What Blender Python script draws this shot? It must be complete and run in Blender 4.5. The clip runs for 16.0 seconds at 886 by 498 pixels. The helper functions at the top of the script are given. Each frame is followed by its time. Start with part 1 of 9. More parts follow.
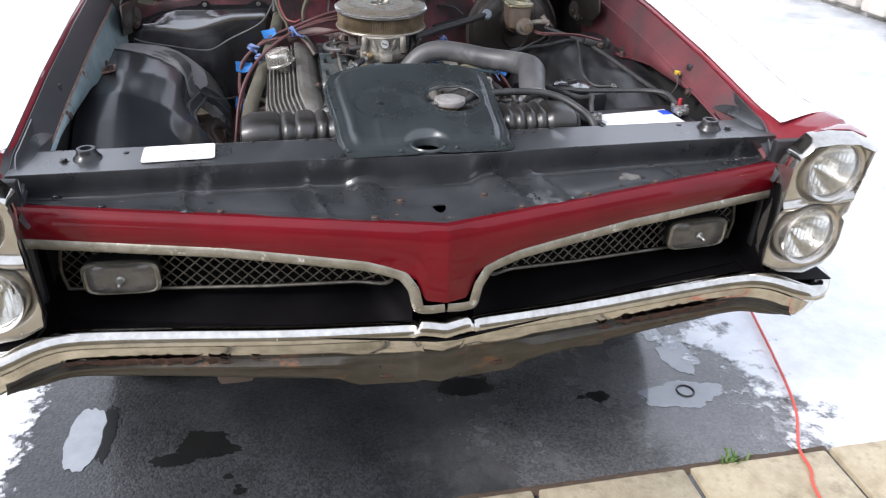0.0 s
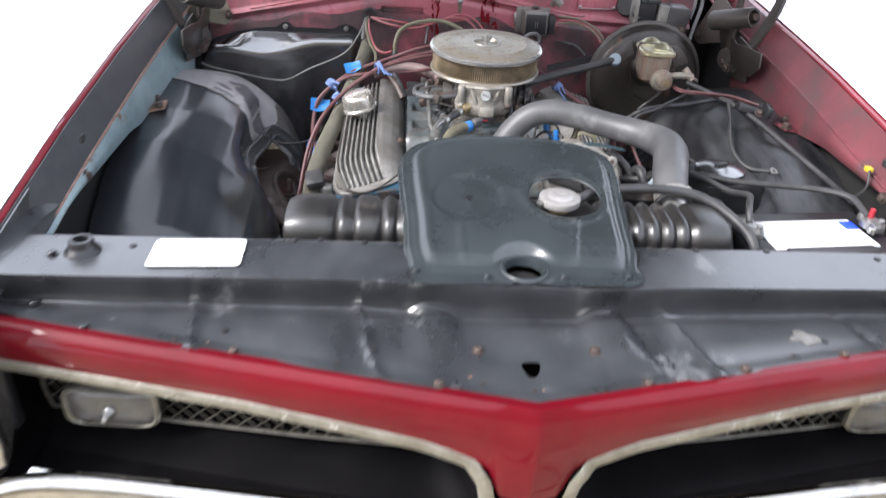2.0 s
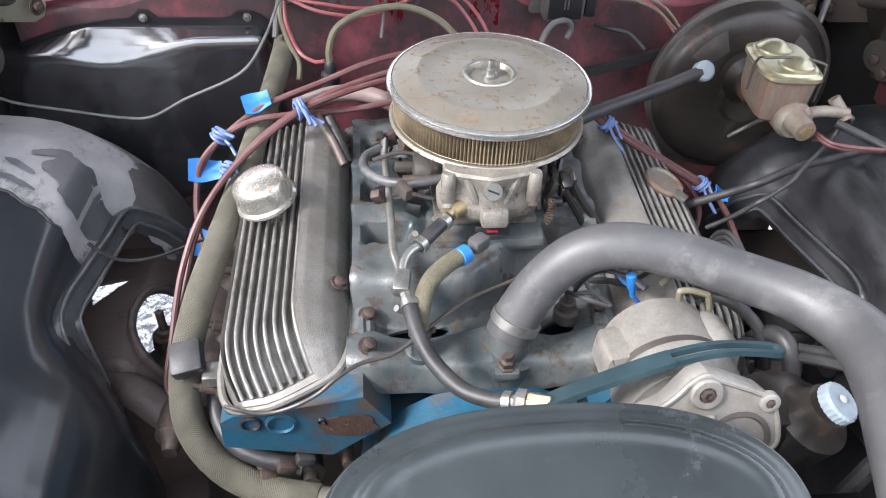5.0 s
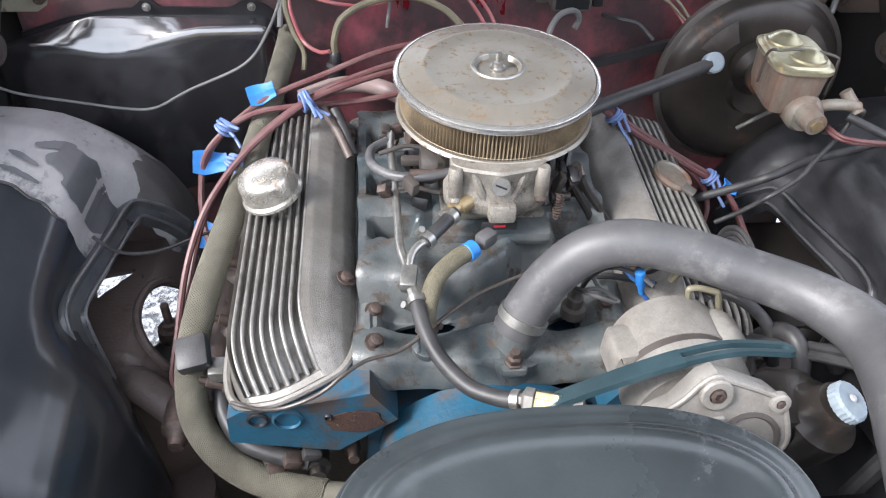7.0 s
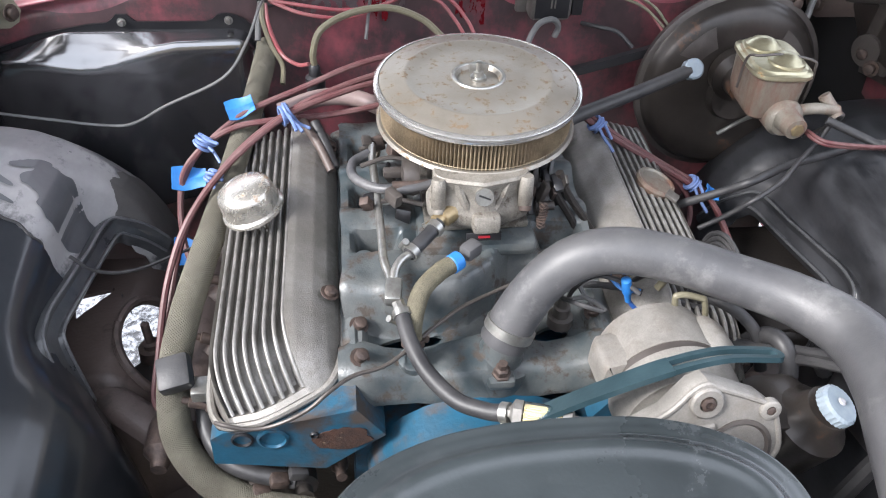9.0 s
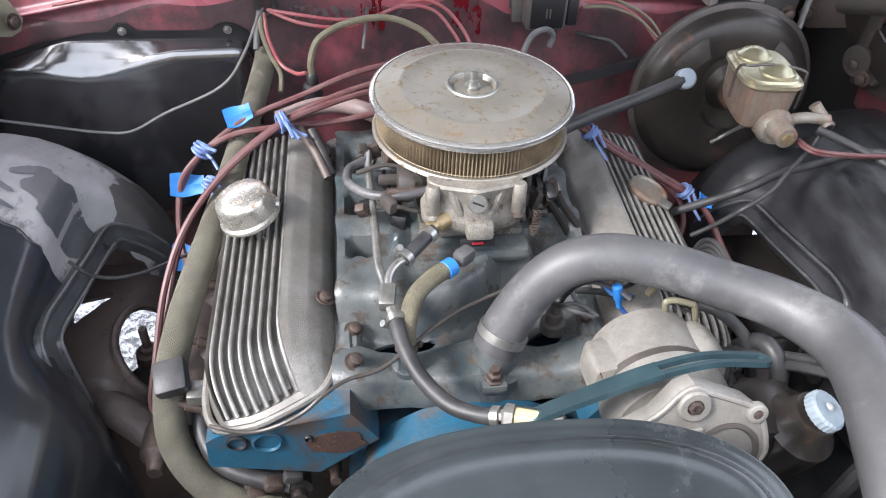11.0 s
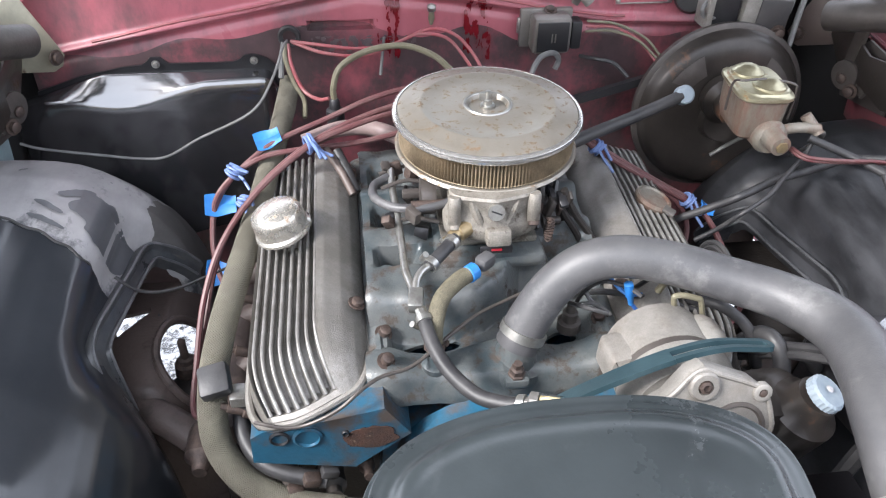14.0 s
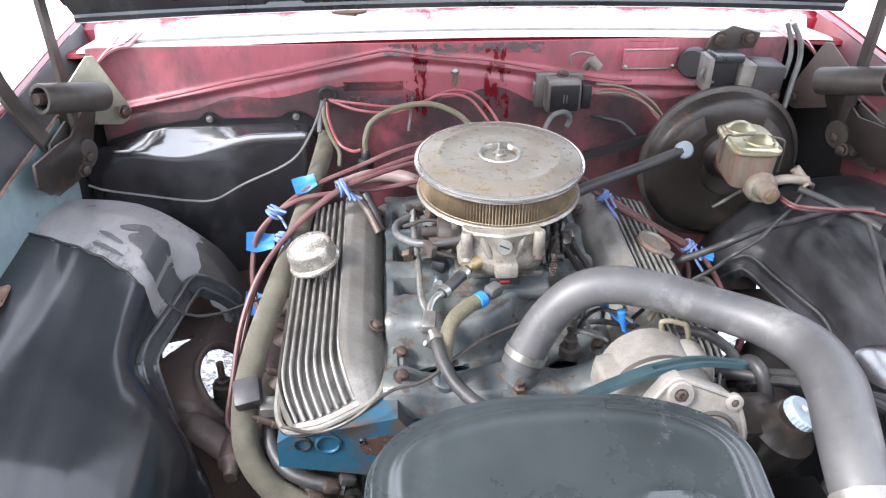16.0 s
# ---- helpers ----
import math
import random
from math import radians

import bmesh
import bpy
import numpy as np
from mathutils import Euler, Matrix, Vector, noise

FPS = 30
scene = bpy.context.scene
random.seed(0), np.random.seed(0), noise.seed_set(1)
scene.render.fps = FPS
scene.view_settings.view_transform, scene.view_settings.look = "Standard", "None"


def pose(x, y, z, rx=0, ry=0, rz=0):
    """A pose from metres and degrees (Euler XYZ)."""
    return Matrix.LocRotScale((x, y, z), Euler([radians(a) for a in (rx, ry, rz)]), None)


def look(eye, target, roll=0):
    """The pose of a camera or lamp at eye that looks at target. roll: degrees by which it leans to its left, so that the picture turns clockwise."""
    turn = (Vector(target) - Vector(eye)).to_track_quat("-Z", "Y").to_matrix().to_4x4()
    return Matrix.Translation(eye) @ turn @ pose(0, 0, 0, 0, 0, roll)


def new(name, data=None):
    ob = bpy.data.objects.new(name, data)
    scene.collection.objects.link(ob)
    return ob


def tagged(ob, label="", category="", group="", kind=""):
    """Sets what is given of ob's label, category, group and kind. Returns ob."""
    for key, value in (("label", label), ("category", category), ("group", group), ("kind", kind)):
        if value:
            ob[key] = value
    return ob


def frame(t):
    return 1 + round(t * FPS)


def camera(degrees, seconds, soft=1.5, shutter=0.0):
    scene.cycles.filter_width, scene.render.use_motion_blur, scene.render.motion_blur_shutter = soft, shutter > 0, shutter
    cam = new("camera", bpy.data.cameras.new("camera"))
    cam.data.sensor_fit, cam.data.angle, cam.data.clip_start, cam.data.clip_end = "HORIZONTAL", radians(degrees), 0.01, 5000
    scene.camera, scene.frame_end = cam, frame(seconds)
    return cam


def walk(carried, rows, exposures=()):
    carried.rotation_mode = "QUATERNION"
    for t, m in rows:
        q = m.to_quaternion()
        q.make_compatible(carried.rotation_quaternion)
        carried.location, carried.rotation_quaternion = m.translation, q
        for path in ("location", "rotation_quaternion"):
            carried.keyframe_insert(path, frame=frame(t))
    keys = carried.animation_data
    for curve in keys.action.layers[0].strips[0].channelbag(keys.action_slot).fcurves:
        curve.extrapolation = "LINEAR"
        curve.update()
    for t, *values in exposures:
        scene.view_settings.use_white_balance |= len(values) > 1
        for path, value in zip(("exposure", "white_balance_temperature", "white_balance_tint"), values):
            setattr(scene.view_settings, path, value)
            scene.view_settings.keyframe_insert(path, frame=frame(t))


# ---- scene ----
cam = camera(61.8, 16.0, soft=1.1, shutter=0.4)
PATH = [
    (0, (-0.264, -1.172, 1.446), (0.107, 0.528, 0.46), 1.8),
    (0.5, (-0.267, -1.067, 1.442), (0.049, 0.637, 0.442), -0.0),
    (1, (-0.287, -0.974, 1.448), (-0.051, 0.725, 0.421), -0.8),
    (1.5, (-0.229, -0.937, 1.454), (-0.113, 0.772, 0.422), 2.7),
    (2, (-0.189, -0.709, 1.465), (-0.064, 1.013, 0.455), 3.4),
    (2.5, (-0.058, -0.441, 1.472), (0.036, 1.305, 0.501), 2.1),
    (3, (-0.015, -0.192, 1.477), (-0.087, 1.547, 0.493), 0.9),
    (3.5, (-0.08, 0.041, 1.45), (-0.003, 1.738, 0.395), 3.4),
    (3.7, (-0.093, 0.087, 1.447), (0.033, 1.737, 0.325), 4.1),
    (6, (-0.149, 0.227, 1.449), (0.032, 1.719, 0.13), 2.5),
    (6.5, (-0.14, 0.227, 1.453), (0.024, 1.704, 0.115), 2.8),
    (7, (-0.142, 0.23, 1.453), (0.028, 1.723, 0.133), 2.8),
    (7.5, (-0.141, 0.23, 1.45), (0.039, 1.732, 0.142), 3.0),
    (8, (-0.141, 0.233, 1.447), (0.057, 1.739, 0.146), 3.1),
    (8.5, (-0.142, 0.239, 1.448), (0.068, 1.743, 0.147), 2.9),
    (9, (-0.142, 0.239, 1.449), (0.073, 1.745, 0.15), 2.6),
    (11.5, (-0.134, 0.221, 1.454), (0.08, 1.745, 0.177), 2.7),
    (12, (-0.136, 0.213, 1.456), (0.075, 1.737, 0.179), 2.3),
    (12.5, (-0.136, 0.197, 1.466), (0.071, 1.713, 0.178), 1.8),
    (13, (-0.142, 0.18, 1.473), (0.065, 1.695, 0.183), 1.7),
    (13.5, (-0.15, 0.169, 1.478), (0.056, 1.704, 0.213), 1.5),
    (14, (-0.171, 0.156, 1.476), (0.041, 1.727, 0.256), 1.1),
    (14.5, (-0.147, 0.109, 1.479), (0.082, 1.707, 0.299), 0.3),
    (15, (-0.106, 0.036, 1.489), (0.067, 1.67, 0.35), -0.4),
    (15.5, (-0.126, 0.011, 1.498), (0.013, 1.681, 0.405), 0.0),
    (16, (-0.149, 0.025, 1.496), (-0.029, 1.715, 0.432), 0.2),
]
walk(cam, [(t, look(eye, target, roll)) for t, eye, target, roll in PATH],
     [(t, stops, 6250, 12) for t, stops in ((0, 0.64), (1.0, 0.98), (1.5, 1.14), (2.2, 1.36), (3.0, 1.56), (3.7, 1.63), (6.0, 1.52), (13.5, 1.54), (14.5, 1.64), (16, 1.83))])

# ---- light: bright overcast sky over snow ----
world = bpy.data.worlds.new("overcast_sky")
scene.world = world
world.use_nodes = True
wn = world.node_tree.nodes
sky = wn.new("ShaderNodeTexSky")
sky.sky_type = "NISHITA"
sky.sun_disc = False
sky.sun_elevation = radians(39)
sky.sun_rotation = radians(248)
sky.air_density, sky.dust_density, sky.ozone_density = 1.0, 4.0, 1.0
grey = wn.new("ShaderNodeMix")
grey.data_type = "RGBA"
grey.inputs["Factor"].default_value = 0.72
grey.inputs["B"].default_value = (10.0, 10.4, 11.2, 1)
world.node_tree.links.new(sky.outputs["Color"], grey.inputs["A"])
world.node_tree.links.new(grey.outputs["Result"], wn["Background"].inputs["Color"])
wn["Background"].inputs["Strength"].default_value = 0.122

sun = new("sun", bpy.data.lights.new("sun", "SUN"))
sun.data.energy = 2.7
sun.data.angle = radians(16)
sun.data.color = (1.0, 0.97, 0.93)
sun.matrix_world = look((0, 0, 6), (3.4, 1.4, 3.0))


# ---- materials ----
def mat(name, a, b=None, scale=30.0, rough=0.5, rvar=0.12, metal=0.0, bump=0.1, bscale=250.0, coat=0.0, spots=None, streak=None, random_tint=0.0, specular=None, cells=None, coat_rough=0.06, coat_ior=1.5):
    """Two-tone surface with grain, uneven gloss and fine relief. spots: (colour, amount, scale, roughness)."""
    m = bpy.data.materials.new(name)
    m.use_nodes = True
    nt = m.node_tree
    n, link = nt.nodes, nt.links
    p = n["Principled BSDF"]
    tc = n.new("ShaderNodeTexCoord")
    vec = tc.outputs["Object"]
    if streak:
        mp = n.new("ShaderNodeMapping")
        mp.inputs["Scale"].default_value = streak
        link.new(vec, mp.inputs["Vector"])
        vec = mp.outputs["Vector"]
    big = n.new("ShaderNodeTexNoise")
    big.inputs["Scale"].default_value, big.inputs["Detail"].default_value = scale, 6
    big.inputs["Roughness"].default_value = 0.65
    link.new(vec, big.inputs["Vector"])
    ramp = n.new("ShaderNodeMapRange")
    ramp.inputs["From Min"].default_value, ramp.inputs["From Max"].default_value = 0.35, 0.65
    link.new(big.outputs["Fac"], ramp.inputs["Value"])
    mix = n.new("ShaderNodeMix")
    mix.data_type = "RGBA"
    mix.inputs["A"].default_value = (*a, 1)
    mix.inputs["B"].default_value = (*(b or [0.7 * c for c in a]), 1)
    link.new(ramp.outputs["Result"], mix.inputs["Factor"])
    col = mix.outputs["Result"]
    fine = n.new("ShaderNodeTexNoise")
    fine.inputs["Scale"].default_value, fine.inputs["Detail"].default_value = bscale, 4
    link.new(tc.outputs["Object"], fine.inputs["Vector"])
    rr = n.new("ShaderNodeMapRange")
    rr.inputs["To Min"].default_value, rr.inputs["To Max"].default_value = max(0.02, rough - rvar), min(1.0, rough + rvar)
    link.new(big.outputs["Fac"], rr.inputs["Value"])
    rough_out = rr.outputs["Result"]
    if spots:
        colour, amount, sscale, srough = spots[:4]
        edge = spots[4] if len(spots) > 4 else 0.08
        sp = n.new("ShaderNodeTexNoise")
        sp.inputs["Scale"].default_value, sp.inputs["Detail"].default_value = sscale, 8
        sp.inputs["Roughness"].default_value = 0.7
        off = n.new("ShaderNodeMapping")
        off.inputs["Location"].default_value = (3.1, 7.7, 1.3)
        link.new(vec, off.inputs["Vector"])
        link.new(off.outputs["Vector"], sp.inputs["Vector"])
        th = n.new("ShaderNodeMapRange")
        th.inputs["From Min"].default_value, th.inputs["From Max"].default_value = 0.72 - 0.36 * amount - edge / 2, 0.72 - 0.36 * amount + edge / 2
        link.new(sp.outputs["Fac"], th.inputs["Value"])
        m2 = n.new("ShaderNodeMix")
        m2.data_type = "RGBA"
        link.new(th.outputs["Result"], m2.inputs["Factor"])
        link.new(col, m2.inputs["A"])
        m2.inputs["B"].default_value = (*colour, 1)
        col = m2.outputs["Result"]
        m3 = n.new("ShaderNodeMix")
        link.new(th.outputs["Result"], m3.inputs["Factor"])
        link.new(rough_out, m3.inputs["A"])
        m3.inputs["B"].default_value = srough
        rough_out = m3.outputs["Result"]
        if metal:
            m4 = n.new("ShaderNodeMix")
            link.new(th.outputs["Result"], m4.inputs["Factor"])
            m4.inputs["A"].default_value, m4.inputs["B"].default_value = metal, 0.0
            link.new(m4.outputs["Result"], p.inputs["Metallic"])
    elif metal:
        p.inputs["Metallic"].default_value = metal
    bump_src = fine.outputs["Fac"]
    if cells:
        # separate grains, each with its own lightness: (scale, darkest, lightest)
        vo = n.new("ShaderNodeTexVoronoi")
        vo.inputs["Scale"].default_value = cells[0]
        link.new(tc.outputs["Object"], vo.inputs["Vector"])
        sep = n.new("ShaderNodeSeparateColor")
        link.new(vo.outputs["Color"], sep.inputs["Color"])
        cr = n.new("ShaderNodeMapRange")
        cr.inputs["To Min"].default_value, cr.inputs["To Max"].default_value = cells[1], cells[2]
        link.new(sep.outputs["Red"], cr.inputs["Value"])
        hv = n.new("ShaderNodeHueSaturation")
        link.new(cr.outputs["Result"], hv.inputs["Value"])
        link.new(col, hv.inputs["Color"])
        col = hv.outputs["Color"]
        inv = n.new("ShaderNodeMath")
        inv.operation = "SUBTRACT"
        inv.inputs[0].default_value = 1.0
        link.new(vo.outputs["Distance"], inv.inputs[1])
        bump_src = inv.outputs["Value"]
    if random_tint:
        oi = n.new("ShaderNodeObjectInfo")
        hs = n.new("ShaderNodeHueSaturation")
        vr = n.new("ShaderNodeMapRange")
        vr.inputs["To Min"].default_value, vr.inputs["To Max"].default_value = 1 - random_tint, 1 + random_tint
        link.new(oi.outputs["Random"], vr.inputs["Value"])
        link.new(vr.outputs["Result"], hs.inputs["Value"])
        link.new(col, hs.inputs["Color"])
        col = hs.outputs["Color"]
    link.new(col, p.inputs["Base Color"])
    link.new(rough_out, p.inputs["Roughness"])
    if specular is not None:
        p.inputs["Specular IOR Level"].default_value = specular
    if coat:
        p.inputs["Coat Weight"].default_value = coat
        p.inputs["Coat Roughness"].default_value = coat_rough
        p.inputs["Coat IOR"].default_value = coat_ior
    if bump:
        bp = n.new("ShaderNodeBump")
        bp.inputs["Strength"].default_value, bp.inputs["Distance"].default_value = bump, 0.002
        link.new(bump_src, bp.inputs["Height"])
        link.new(bp.outputs["Normal"], p.inputs["Normal"])
    return m


def thinning(m, lean, level, amount, scale, soft=0.12):
    """Let a thin layer break up: it lies where lean . place + level + noise is positive."""
    nt = m.node_tree
    n, link = nt.nodes, nt.links
    tc = n.new("ShaderNodeTexCoord")
    dot = n.new("ShaderNodeVectorMath")
    dot.operation = "DOT_PRODUCT"
    dot.inputs[1].default_value = lean
    link.new(tc.outputs["Object"], dot.inputs[0])
    nz = n.new("ShaderNodeTexNoise")
    nz.inputs["Scale"].default_value, nz.inputs["Detail"].default_value, nz.inputs["Roughness"].default_value = scale, 10, 0.68
    link.new(tc.outputs["Object"], nz.inputs["Vector"])
    mul = n.new("ShaderNodeMath")
    mul.operation = "MULTIPLY_ADD"
    mul.inputs[1].default_value, mul.inputs[2].default_value = amount, level - 0.5 * amount
    link.new(nz.outputs["Fac"], mul.inputs[0])
    add = n.new("ShaderNodeMath")
    link.new(mul.outputs["Value"], add.inputs[0])
    link.new(dot.outputs["Value"], add.inputs[1])
    ramp = n.new("ShaderNodeMapRange")
    ramp.inputs["From Max"].default_value = soft
    link.new(add.outputs["Value"], ramp.inputs["Value"])
    link.new(ramp.outputs["Result"], n["Principled BSDF"].inputs["Alpha"])
    return m


def glass(name, tint=(1, 1, 1), rough=0.02):
    m = bpy.data.materials.new(name)
    m.use_nodes = True
    p = m.node_tree.nodes["Principled BSDF"]
    p.inputs["Base Color"].default_value = (*tint, 1)
    p.inputs["Roughness"].default_value = rough
    p.inputs["Transmission Weight"].default_value = 1.0
    p.inputs["IOR"].default_value = 1.45
    return m


# paler red than the nose: sky reflected on the fenders is in the colour
RED_FENDER = mat("sky_paled_red_fender_paint", (0.200, 0.012, 0.022), (0.150, 0.008, 0.016), 6, 0.40, 0.10, bump=0.02, bscale=400, coat=1.0, coat_rough=0.10, coat_ior=1.8)
RED = mat("red_paint", (0.125, 0.002, 0.0075), (0.098, 0.0016, 0.006), 6, 0.50, 0.08, bump=0.02, bscale=400, coat=0.45, specular=0.08, coat_rough=0.03)
RED_DULL = mat("weathered_red_paint", (0.46, 0.150, 0.182), (0.32, 0.094, 0.114), 4, 0.30, 0.14, bump=0.12, bscale=160, spots=((0.135, 0.085, 0.092), 0.42, 5.5, 0.40, 0.20), streak=(1.1, 1, 0.55))
RED_APRON = mat("faded_red_apron", (0.175, 0.048, 0.058), (0.108, 0.036, 0.043), 8, 0.40, 0.12, bump=0.08, spots=((0.075, 0.055, 0.055), 0.36, 9, 0.55, 0.2))
TEAL = mat("faded_grey_green_primer", (0.26, 0.34, 0.36), (0.18, 0.25, 0.27), 10, 0.5, 0.12, bump=0.08, spots=((0.16, 0.08, 0.05), 0.3, 12, 0.75))
ZINC = mat("tan_zinc_plate", (0.40, 0.37, 0.28), (0.28, 0.27, 0.21), 18, 0.38, 0.15, metal=0.5, bump=0.08, spots=((0.10, 0.06, 0.04), 0.3, 20, 0.7))
RUST_EDGE = mat("rusty_flange", (0.20, 0.10, 0.07), (0.32, 0.22, 0.18), 60, 0.75, bump=0.4)
GREY_LIP = mat("dull_grey_lip", (0.042, 0.045, 0.049), (0.062, 0.066, 0.070), 20, 0.38, bump=0.06)
BLACK_SATIN = mat("satin_black_paint", (0.020, 0.022, 0.0245), (0.054, 0.057, 0.062), 4.5, 0.30, 0.16, bump=0.06, bscale=220, spots=((0.115, 0.118, 0.124), 0.24, 7, 0.45), streak=(1.8, 1, 1), specular=0.8, coat=0.5, coat_rough=0.25)
BLACK_COVER = mat("grey_black_cover_paint", (0.019, 0.0235, 0.0255), (0.033, 0.040, 0.043), 6, 0.28, 0.14, bump=0.05, bscale=300, spots=((0.060, 0.066, 0.070), 0.08, 16, 0.40, 0.24), specular=0.7)
BLACK_GLOSS = mat("semi_gloss_black", (0.012, 0.012, 0.014), (0.02, 0.02, 0.022), 10, 0.30, 0.1, bump=0.05, bscale=200)
WELL = mat("glossy_black_inner_fender", (0.012, 0.0145, 0.0185), (0.024, 0.027, 0.032), 4, 0.42, 0.08, bump=0.03, bscale=90, spots=((0.030, 0.032, 0.037), 0.04, 9, 0.30, 0.30), specular=0.25, coat=0.95, coat_rough=0.18, coat_ior=1.52)
DARK_BOX = mat("matt_black_moulding", (0.012, 0.012, 0.014), (0.022, 0.022, 0.024), 14, 0.42, bump=0.08)
CHROME = mat("chrome", (0.60, 0.59, 0.565), (0.44, 0.425, 0.395), 25, 0.10, 0.06, 1.0, bump=0.02, bscale=120, spots=((0.16, 0.125, 0.085), 0.10, 90, 0.5))
CHROME_OLD = mat("pitted_chrome", (0.62, 0.60, 0.55), (0.46, 0.43, 0.38), 18, 0.26, 0.1, 0.75, bump=0.10, bscale=180, spots=((0.26, 0.17, 0.10), 0.28, 45, 0.7))
# near-black for the grille recess and the plates that fill shaded gaps
GRILLE_BLACK = mat("near_black_recess", (0.0025, 0.0022, 0.0028), (0.005, 0.0045, 0.005), 9, 0.6, 0.1, bump=0.05, specular=0.06)
COWL_SNOW = mat("slushy_film_on_cowl", (0.80, 0.79, 0.81), (0.70, 0.64, 0.66), 20, 0.30, 0.2, bump=0.5, bscale=120)
FILTER_PAPER = mat("fuel_soaked_paper", (0.34, 0.29, 0.17), (0.26, 0.22, 0.12), 90, 0.7, bump=0.2)
WIRE_BLUE = mat("blue_wire", (0.03, 0.10, 0.34), (0.02, 0.07, 0.25), 40, 0.45, bump=0.0)
VALANCE = mat("stained_steel_valance", (0.066, 0.061, 0.052), (0.040, 0.035, 0.028), 14, 0.34, 0.12, 0.5, bump=0.12, bscale=160, spots=((0.15, 0.065, 0.026), 0.26, 12, 0.85), streak=(1, 1, 2.5))
RUST = mat("rust", (0.065, 0.028, 0.017), (0.028, 0.016, 0.013), 60, 0.9, 0.05, bump=0.6, bscale=300, spots=((0.42, 0.33, 0.22), 0.10, 50, 0.8))
TRIM = mat("dull_bright_trim", (0.27, 0.255, 0.215), (0.17, 0.155, 0.12), 30, 0.36, 0.1, 0.5, bump=0.06, spots=((0.48, 0.47, 0.44), 0.24, 40, 0.4))
MESH_METAL = mat("grille_wire", (0.16, 0.15, 0.13), (0.075, 0.068, 0.058), 60, 0.42, 0.1, 0.5, bump=0.1)
BEZEL = mat("satin_lamp_bezel", (0.55, 0.54, 0.52), (0.44, 0.42, 0.39), 20, 0.24, 0.1, 0.9, bump=0.05)
REFLECTOR = mat("lamp_reflector", (0.85, 0.85, 0.84), (0.8, 0.8, 0.79), 20, 0.12, 0.05, 1.0, bump=0.0)
LENS = glass("lamp_lens", (1, 1, 0.99), 0.03)
LENS_FROST = mat("clouded_lamp_lens", (0.095, 0.09, 0.085), (0.06, 0.056, 0.052), 30, 0.16, 0.08, bump=0.2, bscale=220, coat=0.4)
ALU = mat("cast_aluminium", (0.325, 0.311, 0.289), (0.185, 0.173, 0.155), 9, 0.46, 0.12, 0.5, bump=0.25, bscale=380, spots=((0.13, 0.115, 0.10), 0.30, 14, 0.6, 0.16), cells=(750, 0.92, 1.08))
GROOVE = mat("dark_fin_groove", (0.022, 0.020, 0.018), (0.045, 0.041, 0.037), 40, 0.7, bump=0.4, specular=0.2)
ALU_BRIGHT = mat("worn_bright_aluminium", (0.32, 0.31, 0.295), (0.17, 0.162, 0.150), 30, 0.50, 0.1, 0.55, bump=0.15, bscale=350)
ALU_PALE = mat("pale_dusty_alloy", (0.285, 0.270, 0.246), (0.180, 0.168, 0.152), 18, 0.58, 0.1, 0.3, bump=0.16, bscale=400, spots=((0.15, 0.13, 0.11), 0.26, 24, 0.8, 0.2), cells=(900, 0.92, 1.07))
CARB = mat("carburettor_alloy", (0.33, 0.308, 0.270), (0.17, 0.155, 0.134), 26, 0.5, 0.1, 0.4, bump=0.3, bscale=400, spots=((0.075, 0.06, 0.045), 0.34, 34, 0.8), cells=(800, 0.85, 1.15))
BLUE_ENGINE = mat("chipped_blue_engine_paint", (0.012, 0.085, 0.150), (0.015, 0.055, 0.090), 18, 0.42, 0.12, bump=0.25, bscale=160, spots=((0.060, 0.047, 0.040), 0.46, 15, 0.7, 0.14))
BLUE_ARM = mat("worn_blue_bracket_paint", (0.018, 0.038, 0.047), (0.030, 0.058, 0.069), 30, 0.4, bump=0.1, spots=((0.22, 0.22, 0.21), 0.10, 50, 0.4))
INTAKE = mat("dusty_blue_grey_casting", (0.046, 0.062, 0.069), (0.125, 0.130, 0.127), 15, 0.34, 0.16, 0.1, bump=0.30, bscale=260, spots=((0.055, 0.043, 0.035), 0.42, 26, 0.75), specular=0.6)
RUBBER = mat("grey_rubber_hose", (0.052, 0.052, 0.056), (0.092, 0.091, 0.093), 9, 0.46, 0.12, bump=0.12, bscale=500, spots=((0.19, 0.187, 0.185), 0.24, 11, 0.6, 0.22))
PINK_HOSE = mat("dusty_pink_hose", (0.27, 0.20, 0.19), (0.18, 0.13, 0.125), 14, 0.5, bump=0.1)
RUBBER_DARK = mat("black_rubber", (0.022, 0.022, 0.024), (0.045, 0.044, 0.045), 25, 0.5, bump=0.15)
BRAID = mat("braided_olive_hose", (0.150, 0.140, 0.108), (0.098, 0.090, 0.070), 14, 0.85, 0.06, bump=0.30, bscale=900, spots=((0.09, 0.06, 0.045), 0.12, 14, 0.9), cells=(1300, 0.86, 1.12))
OLIVE = mat("stained_olive_hose", (0.145, 0.13, 0.085), (0.09, 0.08, 0.055), 60, 0.8, bump=0.4, bscale=800, cells=(1100, 0.8, 1.2))
WIRE_RED = mat("brown_red_ignition_cable", (0.100, 0.030, 0.033), (0.135, 0.070, 0.068), 30, 0.5, bump=0.05)
WIRE_BRIGHT = mat("pink_red_wire", (0.30, 0.055, 0.068), (0.25, 0.10, 0.10), 30, 0.45, bump=0.0)
WIRE_TAN = mat("tan_wire", (0.17, 0.155, 0.105), (0.11, 0.10, 0.065), 30, 0.5, bump=0.0)
WIRE_GREY = mat("grey_wire", (0.16, 0.16, 0.155), (0.10, 0.10, 0.10), 30, 0.5, bump=0.0)
